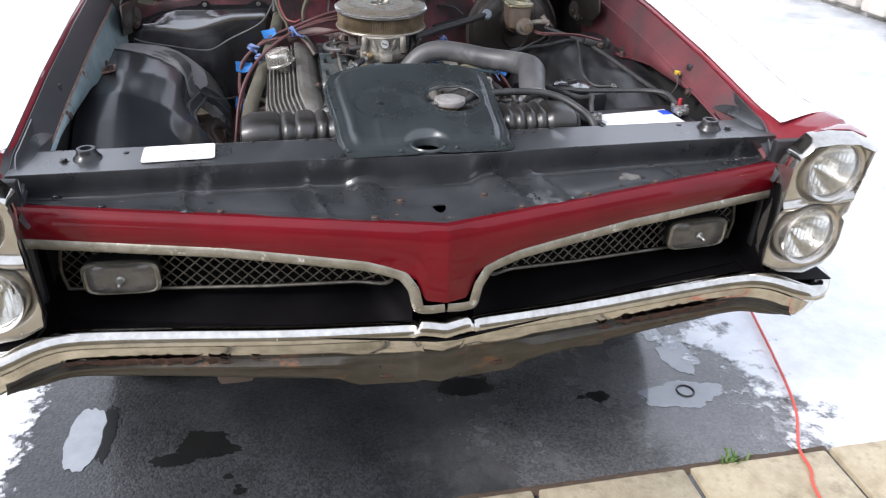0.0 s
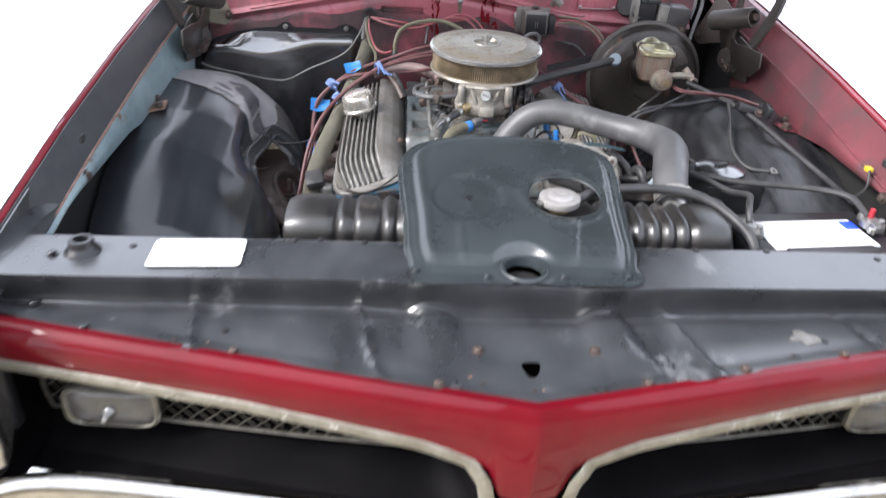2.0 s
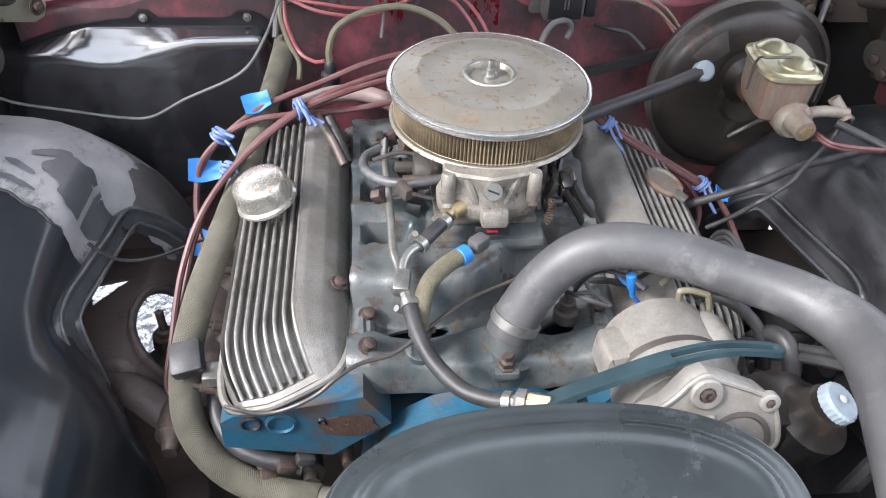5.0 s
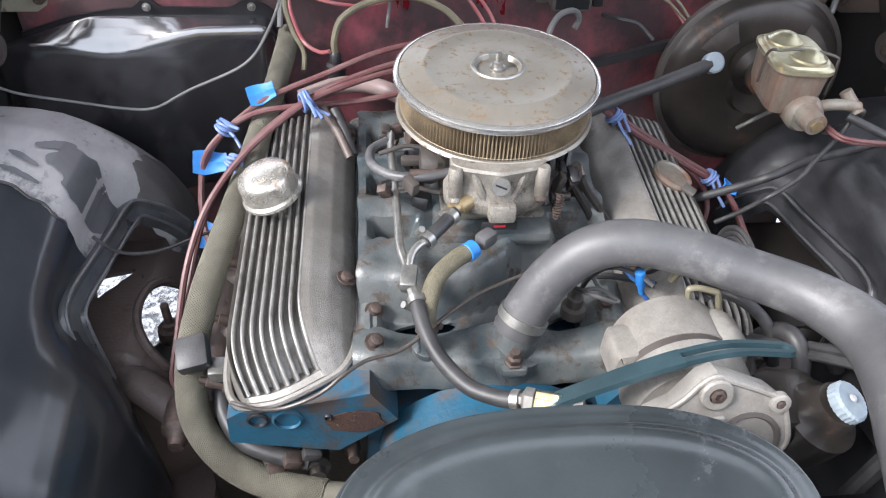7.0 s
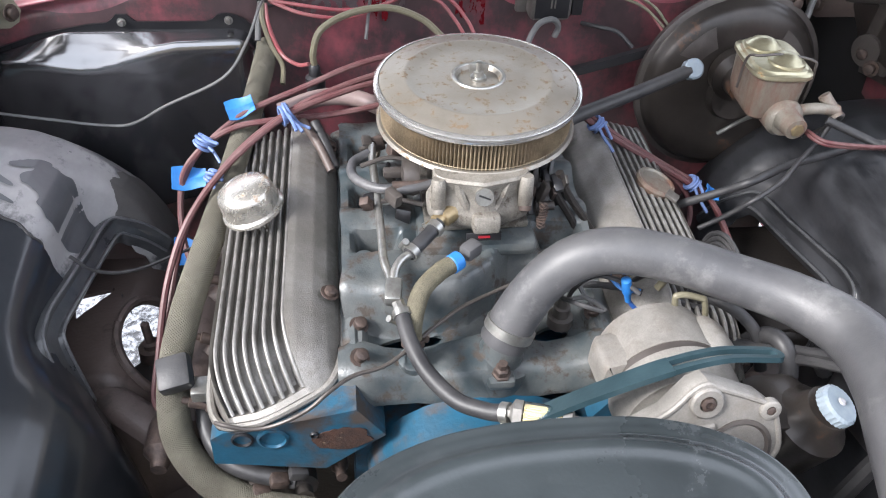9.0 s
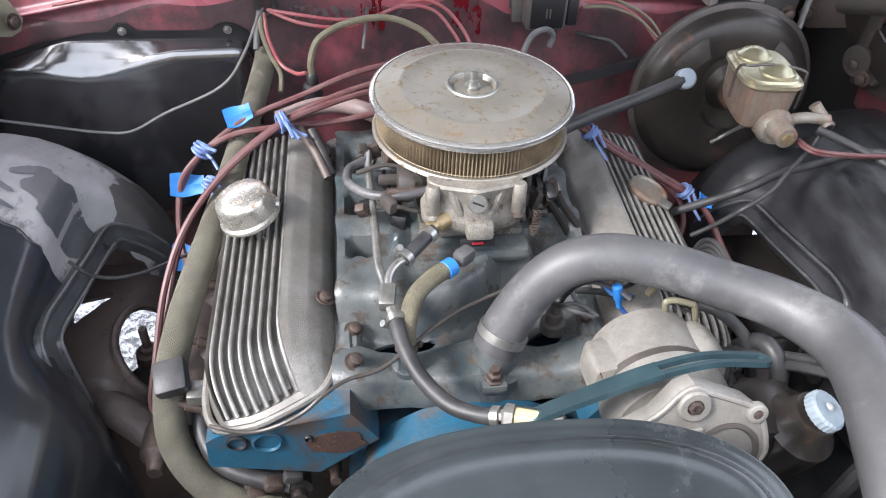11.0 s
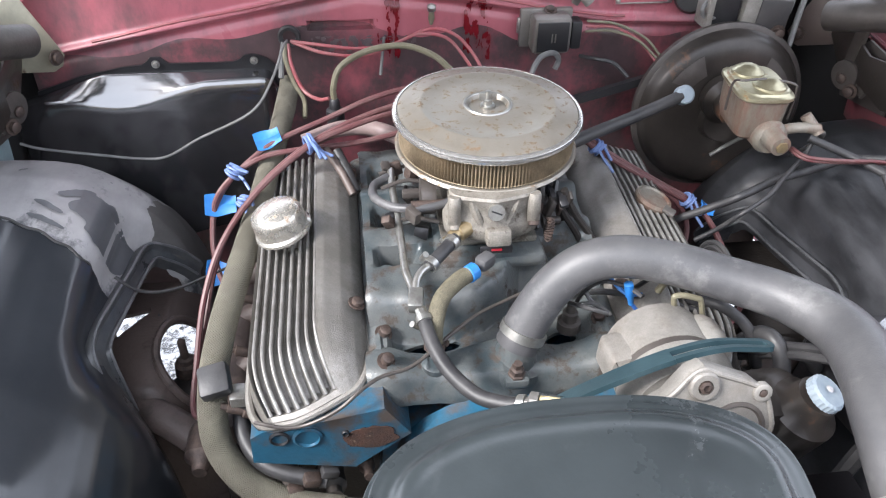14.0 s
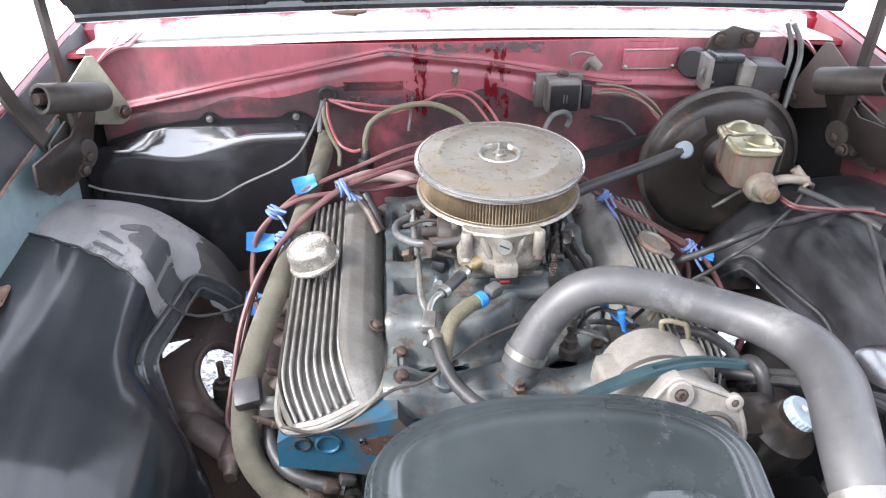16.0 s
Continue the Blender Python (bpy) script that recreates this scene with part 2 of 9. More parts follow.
TAPE = mat("blue_masking_tape", (0.02, 0.15, 0.46), (0.03, 0.20, 0.54), 60, 0.5, bump=0.25, bscale=400)
TIE = mat("pale_blue_tie", (0.11, 0.17, 0.36), (0.16, 0.23, 0.44), 60, 0.5, bump=0.1)
STEEL = mat("dusty_zinc_steel", (0.46, 0.46, 0.44), (0.30, 0.29, 0.27), 60, 0.35, 0.1, 0.85, bump=0.1, spots=((0.18, 0.11, 0.07), 0.15, 70, 0.8))
BOLT = mat("rusty_bolt", (0.105, 0.075, 0.062), (0.055, 0.042, 0.038), 90, 0.6, metal=0.4, bump=0.4)
GRIME = mat("greasy_brown_grime", (0.072, 0.054, 0.048), (0.105, 0.079, 0.070), 12, 0.5, 0.15, bump=0.4, bscale=180, spots=((0.045, 0.034, 0.03), 0.3, 14, 0.5))
ASPHALT_SMOOTH = mat("smooth_wet_asphalt_sky_paled", (0.060, 0.061, 0.064), (0.108, 0.109, 0.113), 3.0, 0.26, 0.16, bump=0.25, bscale=130, cells=(170, 0.68, 1.36), coat=0.9, coat_rough=0.16)
DARK_STEEL = mat("dark_brown_steel", (0.060, 0.052, 0.048), (0.10, 0.088, 0.08), 14, 0.45, 0.12, 0.3, bump=0.2, bscale=200)
BOOSTER = mat("dull_brown_black_booster", (0.026, 0.0225, 0.020), (0.052, 0.044, 0.039), 8, 0.32, 0.1, 0.25, bump=0.12, bscale=200, spots=((0.10, 0.05, 0.028), 0.22, 14, 0.7))
GOLD = mat("yellow_zinc_lid", (0.50, 0.47, 0.33), (0.36, 0.33, 0.22), 40, 0.32, 0.1, 0.75, bump=0.08, spots=((0.30, 0.20, 0.09), 0.2, 45, 0.6))
# near-black for greasy metal and for parts darkened to read as shaded
GREASE_SHADE = mat("black_grease_and_shade", (0.014, 0.012, 0.011), (0.024, 0.020, 0.018), 12, 0.55, 0.15, bump=0.4, bscale=180)
RUST_CAST = mat("rusting_cast_iron", (0.255, 0.24, 0.205), (0.155, 0.132, 0.105), 16, 0.5, 0.1, 0.3, bump=0.3, bscale=350, spots=((0.15, 0.07, 0.045), 0.46, 14, 0.75, 0.2), streak=(1.3, 1.3, 0.45))
LID = mat("dusty_chrome_lid", (0.27, 0.252, 0.222), (0.20, 0.18, 0.15), 9, 0.36, 0.14, 0.4, bump=0.10, bscale=260, spots=((0.15, 0.095, 0.05), 0.34, 70, 0.75))
LID_RIM = mat("polished_lid_rim", (0.66, 0.65, 0.63), (0.52, 0.51, 0.49), 30, 0.20, 0.08, 0.8, bump=0.05)
PAPER = mat("dirty_pleated_filter", (0.30, 0.235, 0.155), (0.18, 0.14, 0.09), 30, 0.8, bump=0.25, bscale=700, spots=((0.10, 0.07, 0.045), 0.20, 12, 0.9, 0.25), cells=(900, 0.85, 1.12))
GAUZE = mat("filter_gauze", (0.38, 0.32, 0.22), (0.25, 0.20, 0.13), 40, 0.6, metal=0.4, bump=0.1)
WHITE = mat("white_card", (0.80, 0.80, 0.80), (0.76, 0.76, 0.76), 30, 0.45, bump=0.02)
PALE_BLUE = mat("pale_blue_plastic", (0.22, 0.27, 0.32), (0.28, 0.33, 0.37), 60, 0.45, bump=0.1)
BATT_BLUE = mat("blue_label", (0.01, 0.06, 0.55), (0.01, 0.05, 0.45), 30, 0.4, bump=0.0)
LEAD = mat("lead_terminal", (0.34, 0.34, 0.34), (0.22, 0.22, 0.21), 70, 0.4, metal=0.8, bump=0.3)
BRASS = mat("brass_fitting", (0.38, 0.30, 0.17), (0.24, 0.185, 0.11), 70, 0.42, metal=0.7, bump=0.15)
TANK = mat("black_radiator_tank", (0.011, 0.0102, 0.0098), (0.021, 0.019, 0.018), 10, 0.36, 0.10, bump=0.12, spots=((0.075, 0.062, 0.052), 0.22, 18, 0.5), specular=0.75)
WELL_GREY = mat("streaked_grey_inner_fender", (0.012, 0.0125, 0.014), (0.040, 0.041, 0.045), 12, 0.36, 0.1, bump=0.10, bscale=120, spots=((0.012, 0.013, 0.015), 0.36, 10, 0.30), streak=(2.6, 0.6, 1), specular=0.4, coat=0.15, coat_rough=0.3)
FLANGE = mat("scuffed_black_flange", (0.045, 0.047, 0.051), (0.085, 0.087, 0.090), 24, 0.30, 0.1, bump=0.08)
GEARBOX = mat("dull_dark_casting", (0.045, 0.043, 0.045), (0.07, 0.067, 0.067), 20, 0.45, metal=0.3, bump=0.1)
REG = mat("dull_brown_grey_can", (0.13, 0.12, 0.11), (0.20, 0.185, 0.17), 20, 0.45, metal=0.4, bump=0.1)
GLASS_DARK = glass("windscreen_glass", (0.8, 0.9, 0.88), 0.02)
YELLOW = mat("yellow_plastic", (0.6, 0.42, 0.03), (0.5, 0.34, 0.03), 60, 0.5, bump=0.0)
RED_PLASTIC = mat("red_plastic", (0.36, 0.02, 0.03), (0.26, 0.02, 0.03), 60, 0.4, bump=0.0)
CAP_METAL = mat("pale_pressed_cap", (0.46, 0.44, 0.43), (0.34, 0.325, 0.315), 40, 0.34, 0.1, 0.45, bump=0.08)
INK = mat("grey_print", (0.35, 0.35, 0.37), (0.30, 0.30, 0.32), 60, 0.5, bump=0.0)

SNOW = mat("wet_snow", (0.82, 0.84, 0.87), (0.74, 0.77, 0.81), 9, 0.55, 0.2, bump=0.9, bscale=60)
SIDING = mat("tan_unseen_boards", (0.30, 0.25, 0.17), (0.25, 0.21, 0.145), 2, 0.7, bump=0.1, bscale=60)
WET = mat("pale_wet_slush", (0.30, 0.32, 0.35), (0.62, 0.64, 0.67), 1.6, 0.25, 0.15, bump=0.5, bscale=40)
SLUSH = mat("thin_snow_on_paint", (0.82, 0.82, 0.84), (0.72, 0.70, 0.72), 18, 0.35, 0.2, bump=0.8, bscale=110)
ASPHALT = mat("wet_asphalt", (0.018, 0.019, 0.021), (0.040, 0.041, 0.044), 2.2, 0.34, 0.2, bump=0.5, bscale=130, cells=(150, 0.55, 1.6), coat=0.4, coat_rough=0.2)
# pale base carries the sky reflected in the puddles
WATER = mat("sky_pale_standing_water", (0.20, 0.22, 0.25), (0.30, 0.32, 0.35), 5, 0.06, 0.04, bump=0.0, coat=1.0)
HEATER = mat("glossy_black_moulding", (0.013, 0.013, 0.015), (0.032, 0.031, 0.034), 7, 0.22, 0.08, bump=0.06, bscale=90, coat=1.0, specular=1.0, coat_rough=0.16, coat_ior=2.3)
DUSTY = mat("grey_dusty_panel", (0.24, 0.234, 0.238), (0.36, 0.352, 0.352), 8, 0.42, 0.12, bump=0.1, bscale=150, spots=((0.050, 0.053, 0.060), 0.44, 5.5, 0.28, 0.07), streak=(1.5, 0.8, 1), specular=0.7)
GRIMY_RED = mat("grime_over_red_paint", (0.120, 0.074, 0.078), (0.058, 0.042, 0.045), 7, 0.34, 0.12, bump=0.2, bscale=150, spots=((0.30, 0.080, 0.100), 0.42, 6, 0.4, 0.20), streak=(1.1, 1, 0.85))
FILM = mat("brown_grey_side_shading", (0.070, 0.066, 0.064), (0.110, 0.104, 0.100), 14, 0.5, 0.1, bump=0.2, bscale=150)
WIPED = mat("bare_blue_black_paint", (0.060, 0.064, 0.071), (0.095, 0.099, 0.106), 12, 0.36, 0.1, bump=0.06, specular=0.7)
RIDGE_GLINT = mat("ridge_glint_grey", (0.15, 0.15, 0.155), (0.085, 0.087, 0.092), 40, 0.36, 0.1, bump=0.1)
# near-black paint that puts the shade of deep gaps into the colour
VOID = mat("painted_cavity_shade", (0.008, 0.008, 0.008), (0.012, 0.011, 0.011), 8, 0.8, bump=0.0)
OIL = mat("dark_wet_stain", (0.006, 0.006, 0.006), (0.011, 0.011, 0.011), 9, 0.42, 0.1, bump=0.3, bscale=200, specular=0.25)
PAVER = mat("tan_paving_slab", (0.46, 0.40, 0.29), (0.30, 0.25, 0.17), 9, 0.7, 0.15, bump=1.0, bscale=110, spots=((0.15, 0.125, 0.08), 0.30, 11, 0.85, 0.2), random_tint=0.12)
SOIL = mat("dark_joint_soil", (0.05, 0.038, 0.028), (0.09, 0.055, 0.035), 60, 0.9, 0.05, bump=1.0, bscale=120)
CORD = mat("red_orange_cord", (0.62, 0.10, 0.07), (0.55, 0.08, 0.06), 40, 0.5, bump=0.0)
STONE = mat("pale_stone", (0.50, 0.47, 0.42), (0.38, 0.36, 0.33), 3, 0.85, bump=0.8, bscale=30, random_tint=0.15)
LEAF = mat("weed_leaf", (0.07, 0.14, 0.03), (0.10, 0.17, 0.05), 60, 0.6, bump=0.1)

ASPHALT_SMOOTH = thinning(ASPHALT_SMOOTH, (0.8, 0.0, 0.0), 0.10, 0.7, 3.0, 0.30)
COWL_SNOW = thinning(COWL_SNOW, (0.0, -9.0, 0.0), 14.72, 1.0, 14, 0.5)
SNOW_LEFT = thinning(mat("ragged_snow_edge", (0.80, 0.82, 0.85), (0.70, 0.73, 0.77), 9, 0.5, 0.2, bump=0.9, bscale=60), (-1.0, 0.0, 0.0), -1.055, 0.24, 16, 0.03)
SNOW_RIGHT = thinning(mat("broken_melting_snow", (0.80, 0.82, 0.85), (0.66, 0.69, 0.74), 9, 0.4, 0.2, bump=0.9, bscale=60), (0.8, 0.15, 0.0), -0.90, 0.85, 8.5, 0.10)
SNOW_UNDER = thinning(mat("grey_blown_snow", (0.42, 0.44, 0.47), (0.22, 0.23, 0.25), 60, 0.5, 0.2, bump=0.8, bscale=90), (0.0, 0.0, 0.0), 0.10, 0.9, 45, 0.15)
FENDER_SNOW = {s: thinning(mat("thin_melting_snow", (0.82, 0.82, 0.84), (0.74, 0.72, 0.74), 18, 0.35, 0.2, bump=0.8, bscale=110), (4.0 * s, 3.0, 0.0), -3.98 if s < 0 else -3.80, 1.0, 26, 0.10) for s in (-1, 1)}


# ---- building helpers ----
def obj(name, bm, material, smooth=True):
    me = bpy.data.meshes.new(name)
    bm.normal_update()
    bm.to_mesh(me)
    bm.free()
    for m in material if isinstance(material, (list, tuple)) else (material,):
        me.materials.append(m)
    if smooth:
        for f in me.polygons:
            f.use_smooth = True
        me.set_sharp_from_angle(angle=radians(38))
    return new(name, me)


def thing(name, at, label, category, group="", kind=""):
    e = new(name)
    e.empty_display_size = 0.02
    e.location = at
    return tagged(e, label, category, group, kind)


def part(name, bm, material, parent, label="", smooth=True):
    ob = obj(name, bm, material, smooth)
    ob.parent = parent
    if parent.type == "EMPTY":
        ob.matrix_parent_inverse = Matrix.Translation(parent.location).inverted()
    return tagged(ob, label)


def solo(name, bm, material, label, category, group="", kind="", smooth=True):
    return tagged(obj(name, bm, material, smooth), label, category, group, kind)


def join(*bms):
    out = bms[0]
    for b in bms[1:]:
        me = bpy.data.meshes.new("t")
        b.to_mesh(me)
        b.free()
        out.from_mesh(me)
        bpy.data.meshes.remove(me)
    return out


def loft(rings, closed=True, cap=True):
    """Skin a row of rings of equal length."""
    bm = bmesh.new()
    rows = [[bm.verts.new(p) for p in r] for r in rings]
    k = len(rows[0])
    for a, b in zip(rows, rows[1:]):
        for i in range(k if closed else k - 1):
            j = (i + 1) % k
            bm.faces.new((a[i], a[j], b[j], b[i]))
    if cap and closed:
        bm.faces.new(rows[0][::-1])
        bm.faces.new(rows[-1])
    bmesh.ops.recalc_face_normals(bm, faces=bm.faces)
    return bm


def smooth_path(pts, step=6):
    """Catmull-Rom through the points."""
    pts = [Vector(p) for p in pts]
    if len(pts) < 3:
        return pts
    ext = [2 * pts[0] - pts[1], *pts, 2 * pts[-1] - pts[-2]]
    out = []
    for i in range(1, len(ext) - 2):
        a, b, c, d = ext[i - 1:i + 3]
        for s in range(step):
            t = s / step
            out.append(0.5 * (2 * b + (c - a) * t + (2 * a - 5 * b + 4 * c - d) * t * t + (3 * b - a - 3 * c + d) * t ** 3))
    return out + [pts[-1]]


def tube(pts, r, seg=10, step=6, radii=None, flat=1.0):
    """A round rod along a smooth path."""
    path = smooth_path(pts, step)
    tang = [(path[min(i + 1, len(path) - 1)] - path[max(i - 1, 0)]).normalized() for i in range(len(path))]
    up = Vector((0, 0, 1)) if abs(tang[0].z) < 0.9 else Vector((1, 0, 0))
    u = tang[0].cross(up).normalized()
    rings = []
    for i, (p, t) in enumerate(zip(path, tang)):
        u = (u - t * u.dot(t)).normalized()
        v = t.cross(u)
        rr = r if radii is None else float(np.interp(i / (len(path) - 1), np.linspace(0, 1, len(radii)), radii))
        rings.append([p + rr * (math.cos(a) * u + flat * math.sin(a) * v) for a in lin(0, 2 * math.pi, seg + 1)[:-1]])
    return loft(rings)


def lathe(profile, at=(0, 0, 0), axis=(0, 0, 1), seg=32, wave=0.0, waves=0, hollow=False):
    """Turn (radius, height) pairs about an axis."""
    q = Vector((0, 0, 1)).rotation_difference(Vector(axis).normalized())
    rings = []
    for r, h in profile:
        ring = []
        for i in range(seg):
            a = 2 * math.pi * i / seg
            rr = r * (1 + wave * math.cos(waves * a)) if waves else r
            ring.append(Vector(at) + q @ Vector((rr * math.cos(a), rr * math.sin(a), h)))
        rings.append(ring)
    return loft(rings + rings[:1] if hollow else rings, cap=not hollow)


def box(c, s, bevel=0.0, m=None, seg=2):
    bm = bmesh.new()
    bmesh.ops.create_cube(bm, size=1.0)
    bmesh.ops.scale(bm, vec=s, verts=bm.verts)
    if bevel:
        bmesh.ops.bevel(bm, geom=bm.edges[:], offset=bevel, segments=seg, affect="EDGES", profile=0.5)
    if m is not None:
        bmesh.ops.transform(bm, matrix=m, verts=bm.verts)
    bmesh.ops.translate(bm, vec=c, verts=bm.verts)
    return bm


def turn(rx=0, ry=0, rz=0):
    return pose(0, 0, 0, rx, ry, rz)


def sheet(fn, us, vs, thick=0.0, keep=None, relax=4):
    """A grid of fn(u, v) -> point; keep(point) leaves holes; thick gives it body below."""
    bm = bmesh.new()
    pts = [[Vector(fn(u, v)) for v in vs] for u in us]
    rows = [[bm.verts.new(p) for p in r] for r in pts]
    for i in range(len(us) - 1):
        for j in range(len(vs) - 1):
            c = (pts[i][j] + pts[i + 1][j] + pts[i + 1][j + 1] + pts[i][j + 1]) / 4
            if keep is None or keep(c):
                bm.faces.new((rows[i][j], rows[i + 1][j], rows[i + 1][j + 1], rows[i][j + 1]))
    loose = [v for v in bm.verts if not v.link_faces]
    bmesh.ops.delete(bm, geom=loose, context="VERTS")
    if keep and relax:
        cut = {v for e in bm.edges if len(e.link_faces) == 1 for v in e.verts}
        near = {v: [e.other_vert(v) for e in v.link_edges if len(e.link_faces) == 1] for v in cut}
        near = {v: n for v, n in near.items() if len(n) == 2}
        for _ in range(relax):
            moved = {v: v.co * 0.4 + (n[0].co + n[1].co) * 0.3 for v, n in near.items()}
            for v, c in moved.items():
                v.co = c
    bm.normal_update()
    if thick:
        bmesh.ops.solidify(bm, geom=bm.faces[:], thickness=thick)
    return bm


def slab(outline, axis_u, axis_v, at, depth, bevel=0.0):
    """A flat plate from a 2D outline in the plane of two axes, grown by depth along their cross product."""
    u, v, o = Vector(axis_u).normalized(), Vector(axis_v).normalized(), Vector(at)
    w = u.cross(v)
    bm = bmesh.new()
    low = [bm.verts.new(o + a * u + b * v) for a, b in outline]
    f = bm.faces.new(low)
    r = bmesh.ops.extrude_face_region(bm, geom=[f])
    bmesh.ops.translate(bm, vec=w * depth, verts=[g for g in r["geom"] if isinstance(g, bmesh.types.BMVert)])
    bmesh.ops.recalc_face_normals(bm, faces=bm.faces)
    if bevel:
        sharp = [e for e in bm.edges if len(e.link_faces) == 2 and e.calc_face_angle() > 0.9]
        bmesh.ops.bevel(bm, geom=sharp, offset=bevel, segments=2, affect="EDGES", profile=0.5)
    return bm


def bar(path, outline, up=(0, 0, 1)):
    """Sweep a small 2D outline (side, up) along a polyline."""
    path = [Vector(p) for p in path]
    rings = []
    for i, p in enumerate(path):
        t = (path[min(i + 1, len(path) - 1)] - path[max(i - 1, 0)]).normalized()
        s = t.cross(Vector(up)).normalized()
        n = s.cross(t)
        rings.append([p + a * s + b * n for a, b in outline])
    return loft(rings)


def bolt(at, axis=(0, 0, 1), r=0.008, h=0.007, washer=True):
    prof = [(r * 1.55, 0), (r * 1.55, 0.002)] if washer else [(r, 0)]
    a = lathe(prof + [(r, 0.002), (r, h), (r * 0.8, h + 0.0012)], at, axis, 6 if not washer else 12)
    return a


def sm(a, b, x):
    t = min(1.0, max(0.0, (x - a) / (b - a)))
    return t * t * (3 - 2 * t)


def lin(*xs):
    return [float(a) for a in np.linspace(*xs)]


def curve(x, xs, ys):
    return float(np.interp(x, xs, ys))


def mirrored(bm):
    bmesh.ops.scale(bm, vec=(-1, 1, 1), verts=bm.verts)
    bmesh.ops.reverse_faces(bm, faces=bm.faces)
    return bm


def blob_outline(cx, cy, rx, ry, rough=0.25, n=64, seed=0, power=2.0):
    """An uneven closed outline."""
    out = []
    for i in range(n):
        a = 2 * math.pi * i / n
        k = 1 + rough * noise.fractal(Vector((1.3 * math.cos(a), 1.3 * math.sin(a), 5.3 * seed)), 0.95, 2.2, 6)
        ca, sa = math.cos(a), math.sin(a)
        s = (abs(ca) ** power + abs(sa) ** power) ** (-1 / power)
        out.append((cx + rx * k * s * ca, cy + ry * k * s * sa))
    return out

# ================= setting =================
G = -0.06  # ground level

bm = bmesh.new()
bmesh.ops.create_grid(bm, x_segments=24, y_segments=24, size=400)
bmesh.ops.translate(bm, vec=(0, 0, G), verts=bm.verts)
solo("ground", bm, ASPHALT, "dark wet asphalt driveway with puddles", "ground", kind="structure", smooth=False)


def snow_patch(name, x0, x1, y0, y1, edge, step, z=0.004, label="", freq=5.0, rough=0.10, deep=0.004, relax=1):
    """Thin melting snow; edge(x, y) > 0 where it lies."""
    def fn(u, v):
        return (u, v, G + z + 0.0015 * noise.noise(Vector((9 * u, 9 * v, 0.3))) + 0.001 * noise.noise(Vector((60 * u, 60 * v, 1.7))))

    def keep(c):
        k = noise.fractal(Vector((freq * c.x, freq * c.y, 2.0)), 0.55, 2.1, 7)
        return edge(c.x, c.y) + rough * k > 0
    nu, nv = int((x1 - x0) / step), int((y1 - y0) / step)  # grid
    return solo(name, sheet(fn, lin(x0, x1, nu), lin(y0, y1, nv), deep, keep, relax), SNOW, label, "snow", kind="stuff")


for x0, x1, y0, y1, m, lab in ((-2.6, -0.9, -0.2, 2.6, SNOW_LEFT, "wet white snow beside the driveway"), (0.62, 2.9, 0.12, 2.8, SNOW_RIGHT, "broken melting snow over wet asphalt")):
    solo("snow", sheet(lambda u, v: (u, v, G + 0.0035 + 0.0014 * noise.noise(Vector((14 * u, 14 * v, 0.3)))), lin(x0, x1, 90), lin(y0, y1, 120)), m, lab, "snow", kind="stuff")
solo("snow", sheet(lambda u, v: (u, v, G + 0.003), lin(-1.05, -0.55, 12), lin(1.45, 2.2, 14)), SNOW_UNDER, "grey snow blown under the car", "snow", kind="stuff")
snow_patch("snow", -60, -2.58, -30, 60, lambda x, y: 0.3, 1.6, label="open snow field", relax=0)
snow_patch("snow", -2.62, -0.95, 2.58, 40, lambda x, y: 0.3, 0.8, label="open snow left of the driveway", relax=0)
snow_patch("snow", 10, 70, -30, 70, lambda x, y: 0.3, 1.6, label="open snow field", relax=0)

# smooth wet layer, paler to the right: reflected sky is in its colour
solo("driveway_lane", sheet(lambda u, v: (u, v, G + 0.0006), lin(-0.9, 1.6, 20), lin(-0.02, 2.4, 20)), ASPHALT_SMOOTH, "smooth wet asphalt paled to the right for reflected sky", "asphalt", kind="structure")
for cx, cy, rx, ry, sd, rough in ((-0.900, 0.525, 0.046, 0.130, 3, 0.22), (0.865, 0.418, 0.112, 0.056, 8, 0.45), (0.930, 0.600, 0.058, 0.085, 11, 0.45), (0.90, 0.74, 0.035, 0.05, 5, 0.4)):
    solo("puddle", slab(blob_outline(cx, cy, rx, ry, rough, 140, sd, 2.6), (1, 0, 0), (0, 1, 0), (0, 0, G + 0.0009), 0.0012), WATER,
         "shallow clear puddle on the asphalt", "puddle", "puddles on the driveway", "structure")
